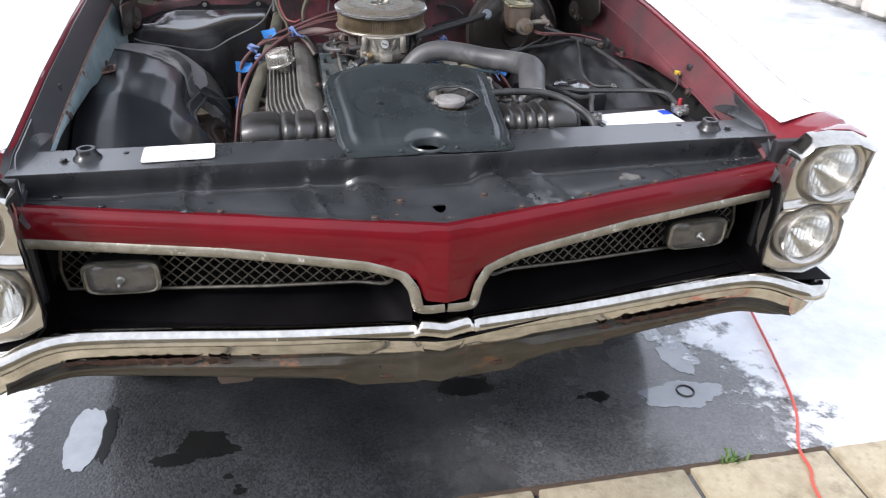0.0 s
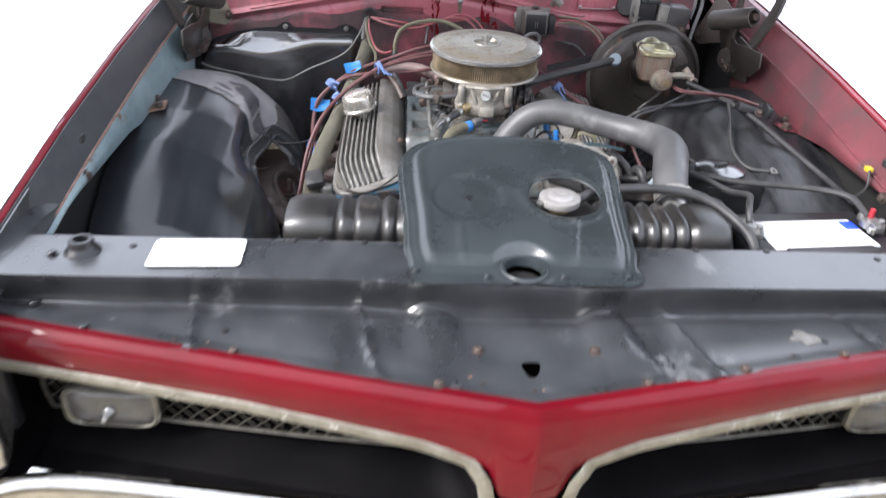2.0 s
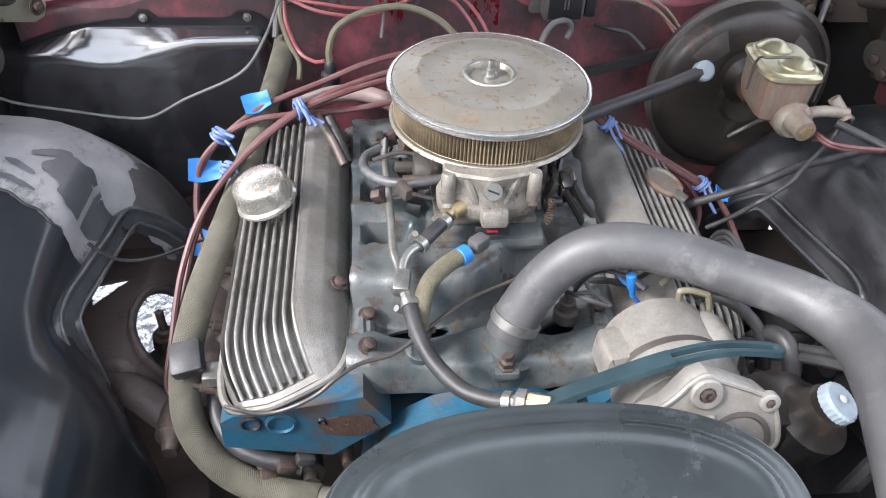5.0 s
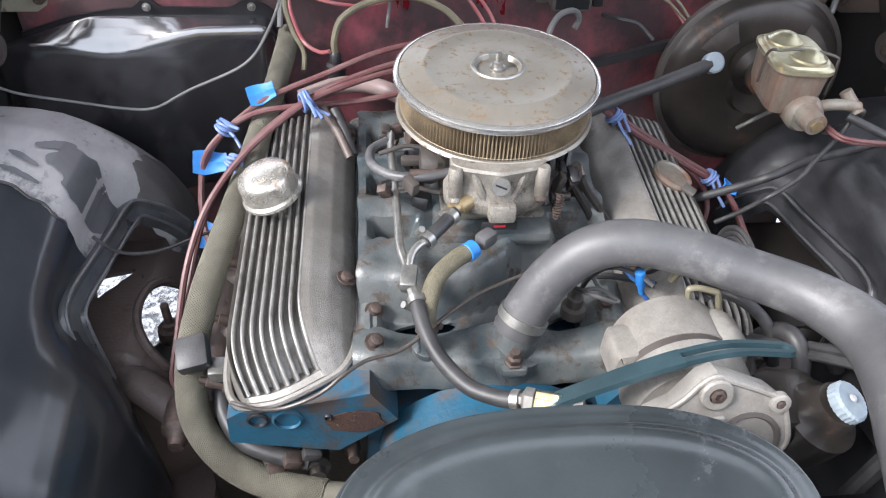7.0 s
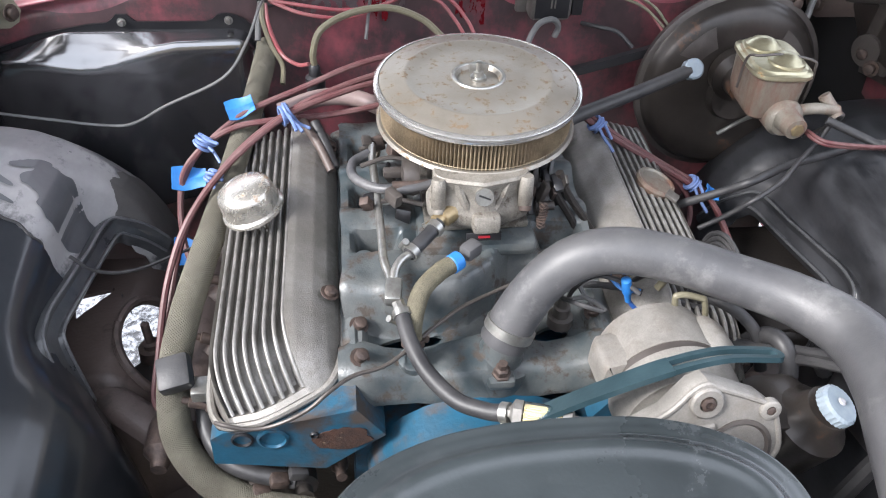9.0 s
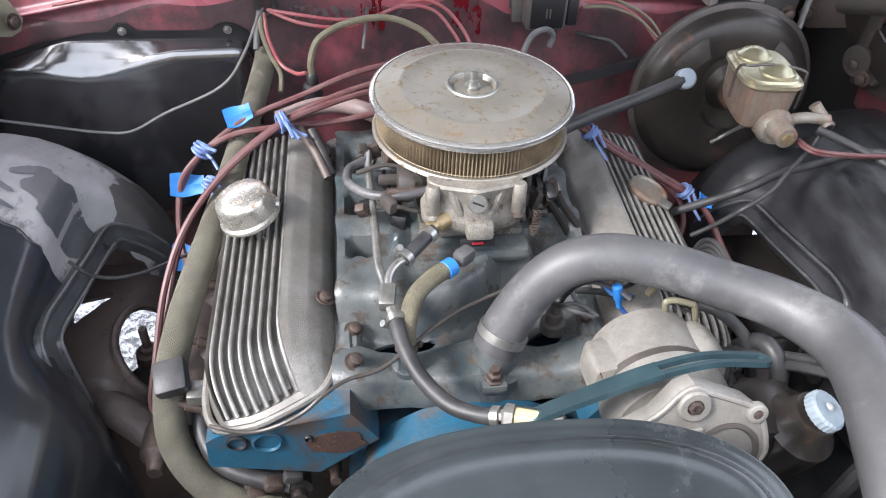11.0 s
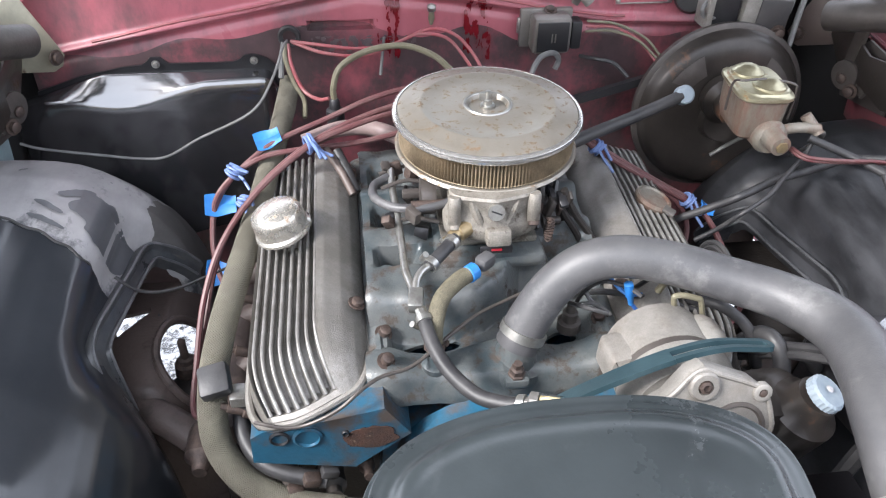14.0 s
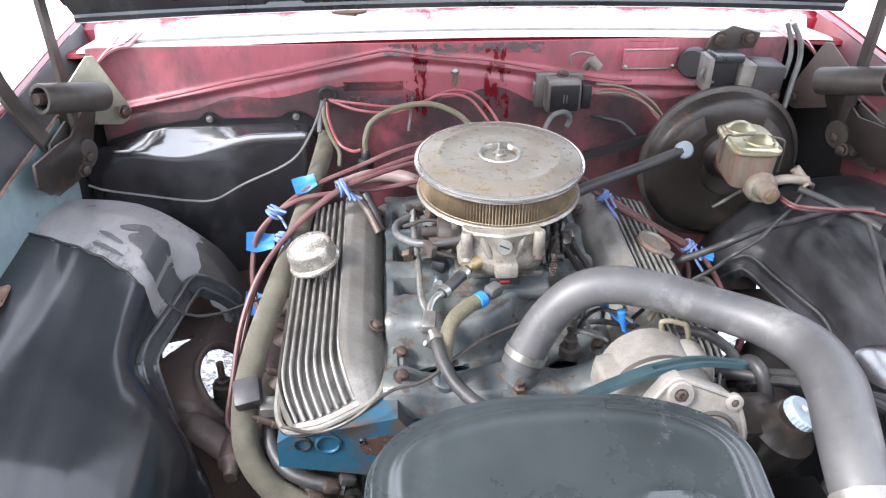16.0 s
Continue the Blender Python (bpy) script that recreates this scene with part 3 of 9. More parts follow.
for n_stain, (cx, cy, rx, ry, sd) in enumerate(((-0.56, 0.445, 0.085, 0.055, 2), (-0.64, 0.40, 0.060, 0.028, 14), (-0.845, 0.52, 0.026, 0.12, 6), (0.20, 0.56, 0.10, 0.05, 9), (0.59, 0.45, 0.040, 0.026, 4), (0.54, 0.455, 0.014, 0.010, 15), (0.83, 0.405, 0.018, 0.020, 7), (-0.50, 0.31, 0.014, 0.011, 12), (-0.47, 0.255, 0.018, 0.012, 16), (-0.475, 0.275, 0.010, 0.008, 17))):
    def soaked(c, cx=cx, cy=cy, rx=rx, ry=ry, sd=sd):
        k = 0.45 * noise.fractal(Vector((0.9 * c.x / rx, 0.9 * c.y / ry, sd)), 0.8, 2.2, 5) + 0.22 * noise.noise(Vector((160 * c.x, 160 * c.y, sd)))
        return math.hypot((c.x - cx) / rx, (c.y - cy) / ry) < 0.95 + k
    nx, ny = max(12, int(rx * 900)), max(12, int(ry * 900))
    solo("oil_stain", sheet(lambda u, v, h=G + 0.0012 + 0.0003 * (n_stain % 3): (cx + 1.6 * rx * u, cy + 1.6 * ry * v, h), lin(-1, 1, nx), lin(-1, 1, ny), 0.0, soaked, 1), OIL,
         "black wet oil stain on the asphalt", "stain", "stains on the driveway", "structure")
ring = lathe([(0.0235, 0.003), (0.026, 0.002), (0.029, 0.004), (0.027, 0.007), (0.024, 0.006)], (0.872, 0.425, G), seg=28, hollow=True)
solo("ring", ring, RUBBER_DARK, "small black rubber ring lying in a puddle", "ring")

def slush(u, v):
    return (u, v, G + 0.003 + 0.003 * noise.noise(Vector((u, v, 3.0))))


solo("yard", join(sheet(slush, lin(2.6, 10.2, 12), lin(-6, 40, 30), 0.004), sheet(slush, lin(0.95, 2.6, 5), lin(2.75, 40, 24), 0.004)), WET, "pale wet slushy yard", "yard", kind="structure")

# unseen wall added behind the camera to cut and tint the front light
house = tagged(obj("unseen_wall", box((0.5, -5.6, G + 1.4), (13.0, 0.2, 2.8)), SIDING, False), "plain unseen beige wall added behind the camera", "wall", kind="structure")
board = None
for i in range(14):
    if board is None:
        o = part("siding_board", box((0, 0, 0), (13.0, 0.02, 0.205), 0.004, turn(-4, 0, 0)), SIDING, house)
        board = o.data
    else:
        o = new("siding_board", board)
        o.parent = house
    o.matrix_local = pose(0.5, -5.49, G + 0.10 + 0.2 * i)

# paving slabs in front of the driveway
pavement = tagged(obj("pavement", box((0.4, -2.7, G - 0.03), (6.4, 5.6, 0.05)), PAVER, False), "tan concrete slab paving with mossy joints", "paving", kind="structure")
rnd = random.Random(4)
slab_mesh = None
for r in range(12):
    for c in range(13):
        if slab_mesh is None:
            o = part("paving_slab", box((0, 0, 0), (0.415, 0.435, 0.05), 0.008), PAVER, pavement)
            slab_mesh = o.data
        else:
            o = new("paving_slab", slab_mesh)
            o.parent = pavement
        o.matrix_local = pose(-2.08 + 0.43 * c + (0.2 if r % 2 else 0.0), -0.10 - 0.45 * r, G - 0.012 + 0.004 * rnd.random(), rnd.uniform(-0.6, 0.6), rnd.uniform(-0.6, 0.6), rnd.uniform(-0.8, 0.8))
solo("joint_soil", sheet(lambda u, v: (u, 0.108 + 0.030 * v + 0.008 * noise.noise(Vector((22 * u, v, 0))), G + 0.003 + 0.006 * math.sin(math.pi * v) * (0.6 + 0.5 * noise.noise(Vector((40 * u, 3 * v, 4))))), lin(-2.1, 1.15, 260), lin(0, 1, 6), 0.004), SOIL, "damp soil and moss along the paving edge", "soil", kind="stuff")
weed = bmesh.new()
for i in range(30):
    a, l = rnd.uniform(0, 6.28), rnd.uniform(0.012, 0.035)
    b = Vector((0.85 + rnd.gauss(0, 0.02), 0.125 + rnd.uniform(-0.012, 0.012), G))
    d = Vector((math.cos(a), math.sin(a), 0))
    s = d.cross(Vector((0, 0, 1))) * 0.003
    weed = join(weed, loft([[b - s, b + s, b + s + d * 0.001], [b + d * l * 0.6 - s + Vector((0, 0, l)), b + d * l * 0.6 + s + Vector((0, 0, l)), b + d * l * 0.6 + s + Vector((0, 0, l + 0.001))]]))
solo("weed", weed, LEAF, "small green weeds in the paving joint", "weed", kind="stuff")

solo("extension_cord", tube([(1.95, 3.0, G + 0.025), (1.55, 1.6, G + 0.025), (1.36, 0.95, G + 0.022), (1.313, 0.789, G + 0.02), (1.235, 0.518, G + 0.02), (1.155, 0.283, G + 0.02), (1.065, 0.132, G + 0.02), (1.045, 0.05, G + 0.02), (1.01, -0.03, G + 0.02), (0.96, -0.3, G + 0.02), (0.9, -1.2, G + 0.02)], 0.0044, 8), CORD,
     "thin red-orange extension cord lying across snow and paving", "cord")

# low stone edging along the far side of the yard
wall = tagged(obj("garden_wall", box((5.6, 8.0, G + 0.10), (0.30, 13.0, 0.30)), STONE, False), "low pale stone garden wall with snow", "wall", kind="structure")
stone_mesh = None
for i in range(34):
    if stone_mesh is None:
        o = part("stone", box((0, 0, 0), (0.42, 0.36, 0.30), 0.05), STONE, wall)
        stone_mesh = o.data
    else:
        o = new("stone", stone_mesh)
        o.parent = wall
    o.matrix_local = pose(5.5 + rnd.uniform(-0.04, 0.04), 1.9 + 0.37 * i, G + 0.17 + rnd.uniform(0, 0.05), rnd.uniform(-4, 4), rnd.uniform(-4, 4), rnd.uniform(-8, 8))

# ================= car body =================
car = thing("car", (0, 0.9, G), "red classic car with raised bonnet and open engine bay", "car")
NX = 0.765


def yt(x):
    return -0.010 + 0.158 * abs(x) / NX


def zt(x):
    return 0.813 + 0.015 * abs(x) / NX


def zb(x):
    return curve(abs(x), (0, 0.038, 0.046, 0.056, 0.076, 0.11, 0.149, 0.25, 0.40, 0.765), (0.655, 0.658, 0.674, 0.704, 0.721, 0.733, 0.743, 0.752, 0.764, 0.773))


xs = sorted({*lin(-NX, NX, 90), *lin(-0.12, 0.12, 61)})


def header(u, v):
    y, z, b = yt(u), zt(u), zb(u)
    if v < 0:
        return (u, y + 0.020, z - 0.002)
    if v == 0:
        return (u, y + 0.006, z)
    crown = 0.006 * math.sin(math.pi * min(1, v))
    return (u, y - crown + 0.004 * (1 - min(1, 8 * v)), z - v * (z - b))


part("header_panel", sheet(header, xs, (-1, 0, 0.05, 0.15, 0.3, 0.45, 0.6, 0.75, 0.9, 1.0), 0.004), RED, car, "glossy red nose panel with a central beak")

# bright trim round both grille mouths
for s in (-1, 1):
    path = [(s * x, yt(x) - 0.002, zb(x) - 0.012) for x in lin(0.770, 0.085, 40)]
    path += [(s * 0.073, -0.004, 0.700), (s * 0.064, -0.006, 0.685), (s * 0.060, -0.006, 0.668), (s * 0.057, -0.006, 0.653), (s * 0.054, -0.006, 0.642), (s * 0.045, -0.006, 0.638), (s * 0.025, -0.007, 0.637), (s * 0.003, -0.007, 0.638)]
    part("grille_trim", tube([Vector(p) for p in path], 0.0052, 8, 2, flat=2.2), TRIM, car, "dull bright metal grille surround")

# grille mouths
for s in (-1, 1):
    def mouth(u, v, s=s):
        # from under the trim, back and down to the lower lip
        d = curve(v, (0, 0.25, 0.4, 0.7, 0.85, 1.0), (0.012, 0.10, 0.13, 0.13, 0.06, 0.02))
        z = curve(v, (0, 0.25, 0.4, 0.7, 0.85, 1.0), (zb(max(u, 0.06)) - 0.020, zb(max(u, 0.06)) - 0.03, 0.69, 0.61, 0.585, 0.572))
        d *= sm(0.04, 0.14, u)
        return (s * u, yt(u) + d + 0.006, z)
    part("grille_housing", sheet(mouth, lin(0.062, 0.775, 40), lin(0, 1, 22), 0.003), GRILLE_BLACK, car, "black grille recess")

    def gy(u):
        return yt(u) + 0.080 * sm(0.04, 0.16, u)
    x0, x1 = 0.10, 0.735

    def top(u):
        return zb(u) - 0.034

    def low(u):
        return curve(u, (0.10, 0.14, 0.33, 0.52, 0.735), (0.668, 0.650, 0.633, 0.622, 0.613))
    wires = bmesh.new()
    pitch = 0.0255
    for slope in (0.95, -0.95):
        k = x0 - 0.4
        while k < x1 + 0.4:
            pts = []
            for x in lin(x0, x1, 90):
                z = 0.62 + slope * (x - k)
                if low(x) <= z <= top(x):
                    pts.append((s * x, gy(x) + (0.0012 if slope > 0 else -0.0012), z))
            if len(pts) > 1:
                wires = join(wires, tube([pts[0], pts[-1]], 0.0015, 5, 1))
            k += pitch
    mesh_ob = part("grille_mesh", wires, MESH_METAL, car, "crossed wire grille mesh")
    rim = [(s * x, gy(x) - 0.003, low(x)) for x in lin(x1, x0 + 0.01, 24)] + [(s * (x0 - 0.004), gy(x0), low(x0) + 0.012), (s * (x0 + 0.012), gy(x0), top(x0) + 0.004)]
    part("mesh_frame", tube(rim, 0.0038, 6, 2), MESH_METAL, mesh_ob)
    part("mesh_frame", tube([(s * x1, gy(x1) - 0.004, low(x1)), (s * (x1 + 0.006), gy(x1) - 0.004, low(x1) + 0.05), (s * (x1 - 0.01), gy(x1) - 0.004, top(x1))], 0.0038, 6, 4), MESH_METAL, mesh_ob)
    # parking lamp
    lx, lz = s * 0.617, 0.663
    ly = 0.166

    def lamp_ring(k, y, s=s, lx=lx, lz=lz):
        out = []
        for i in range(40):
            a = 2 * math.pi * i / 40
            ca, sa = math.cos(a), math.sin(a)
            q = (abs(ca) ** 5 + abs(sa) ** 5) ** (-1 / 5)
            out.append(Vector((lx + k * 0.069 * q * ca, y + 0.06 * s * (k * 0.069 * q * ca), lz + k * 0.034 * q * sa)))
        return out
    lamp = part("parking_lamp", loft([lamp_ring(0.94, ly + 0.055), lamp_ring(1.02, ly + 0.02), lamp_ring(1.04, ly - 0.004)]), DARK_BOX, car, "rectangular parking lamp")
    part("rim", loft([lamp_ring(1.05, ly + 0.002), lamp_ring(1.06, ly - 0.008), lamp_ring(0.98, ly - 0.012), lamp_ring(0.93, ly - 0.009), lamp_ring(0.93, ly + 0.002)], cap=False), TRIM, lamp, "worn metal lamp rim")
    part("lens", loft([lamp_ring(0.94, ly - 0.002), lamp_ring(0.93, ly - 0.009), lamp_ring(0.80, ly - 0.014), lamp_ring(0.4, ly - 0.016), lamp_ring(0.05, ly - 0.016)]), LENS_FROST, lamp, "cloudy clear plastic lens")
    part("screw", lathe([(0.010, 0), (0.010, 0.006), (0.006, 0.010), (0.004, 0.022), (0.002, 0.024)], (lx, ly - 0.014, lz), (0, -1, 0), 14), STEEL, lamp)
    part("lamp_bracket", box((lx + s * 0.01, 0.215, 0.69), (0.03, 0.07, 0.014), 0.003), DARK_BOX, lamp)

    # headlamp pair
    def bez_ring(pts, y):
        return [Vector((s * x, y + dy, z)) for x, z, dy in pts]
    outer = [(0.748, 0.612, 0.088), (0.745, 0.660, 0.084), (0.746, 0.738, 0.078), (0.747, 0.800, 0.072), (0.743, 0.850, 0.066), (0.746, 0.882, 0.060), (0.770, 0.907, 0.056), (0.820, 0.912, 0.054), (0.873, 0.908, 0.054), (0.922, 0.888, 0.058),
             (0.919, 0.830, 0.064), (0.914, 0.742, 0.072), (0.905, 0.728, 0.074), (0.917, 0.715, 0.076), (0.922, 0.660, 0.080), (0.917, 0.628, 0.082), (0.898, 0.602, 0.082), (0.850, 0.586, 0.078), (0.790, 0.592, 0.082)]
    cx, cz = 0.834, 0.75

    def around(k, dy, s=s):
        return [Vector((s * (cx + k * (x - cx)), y + dy, cz + k * (z - cz))) for x, z, y in outer]
    bezel = part("headlamp_bezel", loft([around(0.80, 0.075), around(0.97, 0.016), around(1.0, 0.004), around(0.992, 0.0), around(0.968, 0.004), around(0.955, 0.012)], cap=False), BEZEL, car, "satin metal stacked headlamp surround")
    lamps = ((0.840, 0.845, 0.061), (0.827, 0.692, 0.061))
    inset = [(cx + 0.972 * (x - cx), cz + 0.972 * (z - cz)) for x, z, y in outer]

    def face(u, v, s=s, lamps=lamps):
        y = curve(v, (0.58, 0.66, 0.74, 0.80, 0.91), (0.082, 0.083, 0.076, 0.070, 0.058)) + 0.006
        y -= 0.014 * math.exp(-((v - 0.766 - 0.10 * (u - 0.83)) / 0.011) ** 2)
        for a, b, r in lamps:
            y += 0.012 * (1 - sm(1.10, 1.34, math.hypot(u - a, v - b) / r))
        return (s * u, y, v)

    def face_keep(c, lamps=lamps, inset=inset):
        x, z = abs(c.x), c.z
        if any(math.hypot(x - a, z - b) < r * 1.08 for a, b, r in lamps):
            return False
        inside = False
        for (ax, az), (bx, bz) in zip(inset, inset[1:] + inset[:1]):
            if (az > z) != (bz > z) and x < ax + (z - az) / (bz - az) * (bx - ax):
                inside = not inside
        return inside
    part("face_plate", sheet(face, lin(0.73, 0.93, 80), lin(0.58, 0.92, 120), 0.003, face_keep), BEZEL, bezel)
    part("lamp_bucket", box((s * 0.833, 0.165, 0.75), (0.15, 0.02, 0.26), 0.004), DARK_BOX, bezel)

    def visor(u, v, s=s):
        k = 4.7 + 4.3 * u
        i = min(int(k), 8)
        (ax, az, ay), (bx, bz, by) = outer[i], outer[i + 1]
        f = k - i
        x, z, y = ax + f * (bx - ax), az + f * (bz - az), ay + f * (by - ay)
        w = sm(0.0, 0.3, u)
        return (s * (x - 0.004 * (1 - w) * v), y - 0.005 + 0.043 * v, z + 0.004 + 0.013 * math.sin(1.5 * v) * w - 0.004 * (v < 0.1))
    part("visor", sheet(visor, lin(0, 1, 26), lin(0, 1, 8), 0.003), CHROME, bezel, "bright chrome brow over the upper headlamp")
    for hx, hz, hr in lamps:
        at = (s * hx, 0.078, hz)
        ax = (s * 0.04, -1, 0.04)
        part("headlamp", lathe([(hr * 1.11, -0.02), (hr * 1.13, 0.014), (hr * 1.09, 0.020), (hr * 1.0, 0.016), (hr * 0.98, 0.0), (hr * 1.06, -0.02)], at, ax, 40, hollow=True), BEZEL, bezel, "round sealed-beam headlamp")
        part_l = lathe([(0.012, -0.058), (hr * 0.3, -0.054), (hr * 0.5, -0.044), (hr * 0.8, -0.020), (hr * 0.97, 0.004), (hr * 1.0, 0.004), (hr * 0.83, -0.022), (hr * 0.5, -0.048), (0.012, -0.062)], at, ax, 40)
        rf = obj("reflector", part_l, REFLECTOR)
        rf.parent = bezel
        gl = obj("lens", lathe([(hr * 0.99, 0.006), (hr * 0.98, 0.013), (hr * 0.8, 0.021), (hr * 0.4, 0.027), (0.002, 0.028), (0.002, 0.025), (hr * 0.4, 0.024), (hr * 0.8, 0.018), (hr * 0.95, 0.008)], at, ax, 40), LENS)
        gl.parent = bezel
        gl.visible_shadow = False
        for i in range(11):
            xx = (i - 5) * hr * 0.17
            hh = math.sqrt(max(0.0, (hr * 0.88) ** 2 - xx * xx))
            rib = obj("lens_rib", box((at[0] + xx, at[1] - 0.010, hz), (0.0016, 0.003, 1.6 * hh), 0.0006), LENS)
            rib.parent = bezel

    # black side wall and filler between grille, headlamps and bumper
    walls = ((0.800, 0.752, 0.100), (0.772, 0.744, 0.088), (0.740, 0.742, 0.084), (0.700, 0.742, 0.086), (0.660, 0.741, 0.090), (0.640, 0.741, 0.092), (0.610, 0.748, 0.088), (0.585, 0.768, 0.086), (0.560, 0.775, 0.084))
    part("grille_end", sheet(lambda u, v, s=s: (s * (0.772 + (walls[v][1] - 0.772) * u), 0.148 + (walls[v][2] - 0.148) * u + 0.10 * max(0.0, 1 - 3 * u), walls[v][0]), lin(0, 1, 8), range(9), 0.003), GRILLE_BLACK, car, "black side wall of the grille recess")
    # near-black sheet put in as the shade under the headlamps
    part("lamp_floor", sheet(lambda u, v, s=s: (s * (0.735 + 0.19 * u), 0.070 + 0.16 * v, 0.582 - 0.012 * u), lin(0, 1, 6), lin(0, 1, 4), 0.003), GRILLE_BLACK, car, "near-black sheet filling the gap under the headlamps")
# near-black panel added so the gap behind the bumper stays dark
part("filler_panel", sheet(lambda u, v: (u, yt(u) - 0.018 + 0.25 * v, 0.574 - 0.012 * v), lin(-0.80, 0.80, 40), lin(0, 1, 4), 0.003), GRILLE_BLACK, car, "near-black panel added to close the gap behind the bumper")

# near-black backing and blocks added where gaps round the grille look dark
part("grille_backing", box((0, 0.285, 0.66), (1.60, 0.006, 0.24), 0.001), GRILLE_BLACK, car, "near-black backing added behind the grille")
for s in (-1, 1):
    part("corner_block", box((s * 0.785, 0.19, 0.69), (0.016, 0.16, 0.22), 0.003), GRILLE_BLACK, car, "near-black block added to close the gap beside the grille")

# bumper: top roll, face and stained lower bar
TOP = ((0, -0.016, 0.605), (0.045, -0.012, 0.613), (0.062, -0.004, 0.603), (0.10, 0.004, 0.598), (0.30, 0.036, 0.587), (0.50, 0.064, 0.587), (0.64, 0.078, 0.590), (0.72, 0.075, 0.595), (0.77, 0.062, 0.592), (0.82, 0.045, 0.578), (0.87, 0.042, 0.565), (0.925, 0.072, 0.560), (0.957, 0.130, 0.560), (0.965, 0.26, 0.560))
half = smooth_path(TOP, 5)
line = [Vector((-p.x, p.y, p.z)) for p in half[:0:-1]] + list(half)


def sweep(profile, pts, flare=None):
    rings = []
    for i, p in enumerate(pts):
        t = (pts[min(i + 1, len(pts) - 1)] - pts[max(i - 1, 0)])
        t.z = 0
        t.normalize()
        n = Vector((-t.y, t.x, 0))  # towards the car
        rings.append([p + a * n + Vector((0, 0, b)) for a, b in (profile if flare is None else flare(abs(p.x)))])
    return loft(rings, closed=False, cap=False)


def thick(bm, t):
    bm.normal_update()
    bmesh.ops.recalc_face_normals(bm, faces=bm.faces)
    bmesh.ops.solidify(bm, geom=bm.faces[:], thickness=t)
    return bm


bumper = part("bumper", thick(sweep([(0.028, -0.010), (0.020, -0.001), (0.011, 0.0), (0.0, -0.006), (-0.006, -0.018), (-0.007, -0.028), (0.000, -0.036), (0.010, -0.041), (0.014, -0.052), (0.018, -0.066), (0.026, -0.084), (0.034, -0.095)], line), 0.003), CHROME, car, "pitted chrome V-shaped front bumper")
lower = [p + Vector((0, 0.03, 0)) for p in line if abs(p.x) < 0.84]


def low_profile(ax):
    k = sm(0.17, 0.21, ax)  # plate mounting pad in the middle
    t = curve(ax, (0, 0.17, 0.24, 0.45, 0.65, 0.78, 0.84), (0.90, 0.90, 0.74, 0.64, 0.52, 0.36, 0.08))  # tapers up under the bumper ends
    prof = [(0.010, -0.088), (-0.004 * k + 0.004, -0.098), (-0.012 * k + 0.004, -0.108), (-0.013 * k + 0.006, -0.114), (-0.006 * k + 0.006, -0.122), (-0.008 * k + 0.008, -0.140), (0.004 + 0.004 * (1 - k), -0.160), (0.016, -0.176 - 0.010 * (1 - k)), (0.040, -0.186 - 0.010 * (1 - k))]
    return [(a, -0.088 + (b + 0.088) * t) for a, b in prof]


part("lower_bar", thick(sweep(None, lower, low_profile), 0.003), VALANCE, bumper, "rust-stained steel lower bar")
for x0, x1, s in ((0.36, 0.76, -1), (0.30, 0.76, 1)):
    def rust(u, v, s=s, x0=x0, x1=x1):
        x = x0 + (x1 - x0) * u
        q = min(half, key=lambda p: abs(p.x - x))
        return (s * x, q.y + 0.0165 + 0.020 * v + 0.003 * noise.noise(Vector((50 * x, 30 * v, s))), q.z - 0.076 - 0.058 * v)

    def ragged(c, s=s, x0=x0, x1=x1):
        k = noise.fractal(Vector((28 * c.x, 0.0, 40 * c.z)), 0.6, 2.1, 6)
        e = min((abs(c.x) - x0) / (x1 - x0), 1.25 * (x1 - abs(c.x)) / (x1 - x0))
        v = (curve(abs(c.x), [p.x for p in half], [p.z for p in half]) - 0.076 - c.z) / 0.058
        return 1.9 * e - 0.25 - 0.9 * v + 0.55 * k > 0
    part("rust_patch", sheet(rust, lin(0, 1, 150), lin(0, 1, 18), 0.0015, ragged, 1), RUST, bumper, "flaking dark rust along the bumper seam")
for x, z in ((-0.125, 0.470), (0.06, 0.482), (-0.11, 0.446), (0.125, 0.450)):
    part("slot", box((x, 0.030 + 0.12 * abs(x), z), (0.030 if z < 0.46 else 0.008, 0.010, 0.007), 0.002), RUST if z < 0.46 else DARK_BOX, bumper)


# radiator support panel behind the nose
def sup_v(x, y):
    return curve(y, (yt(x) + 0.014, 0.197, 0.231, 0.336), (0, 0.42, 0.75, 1))


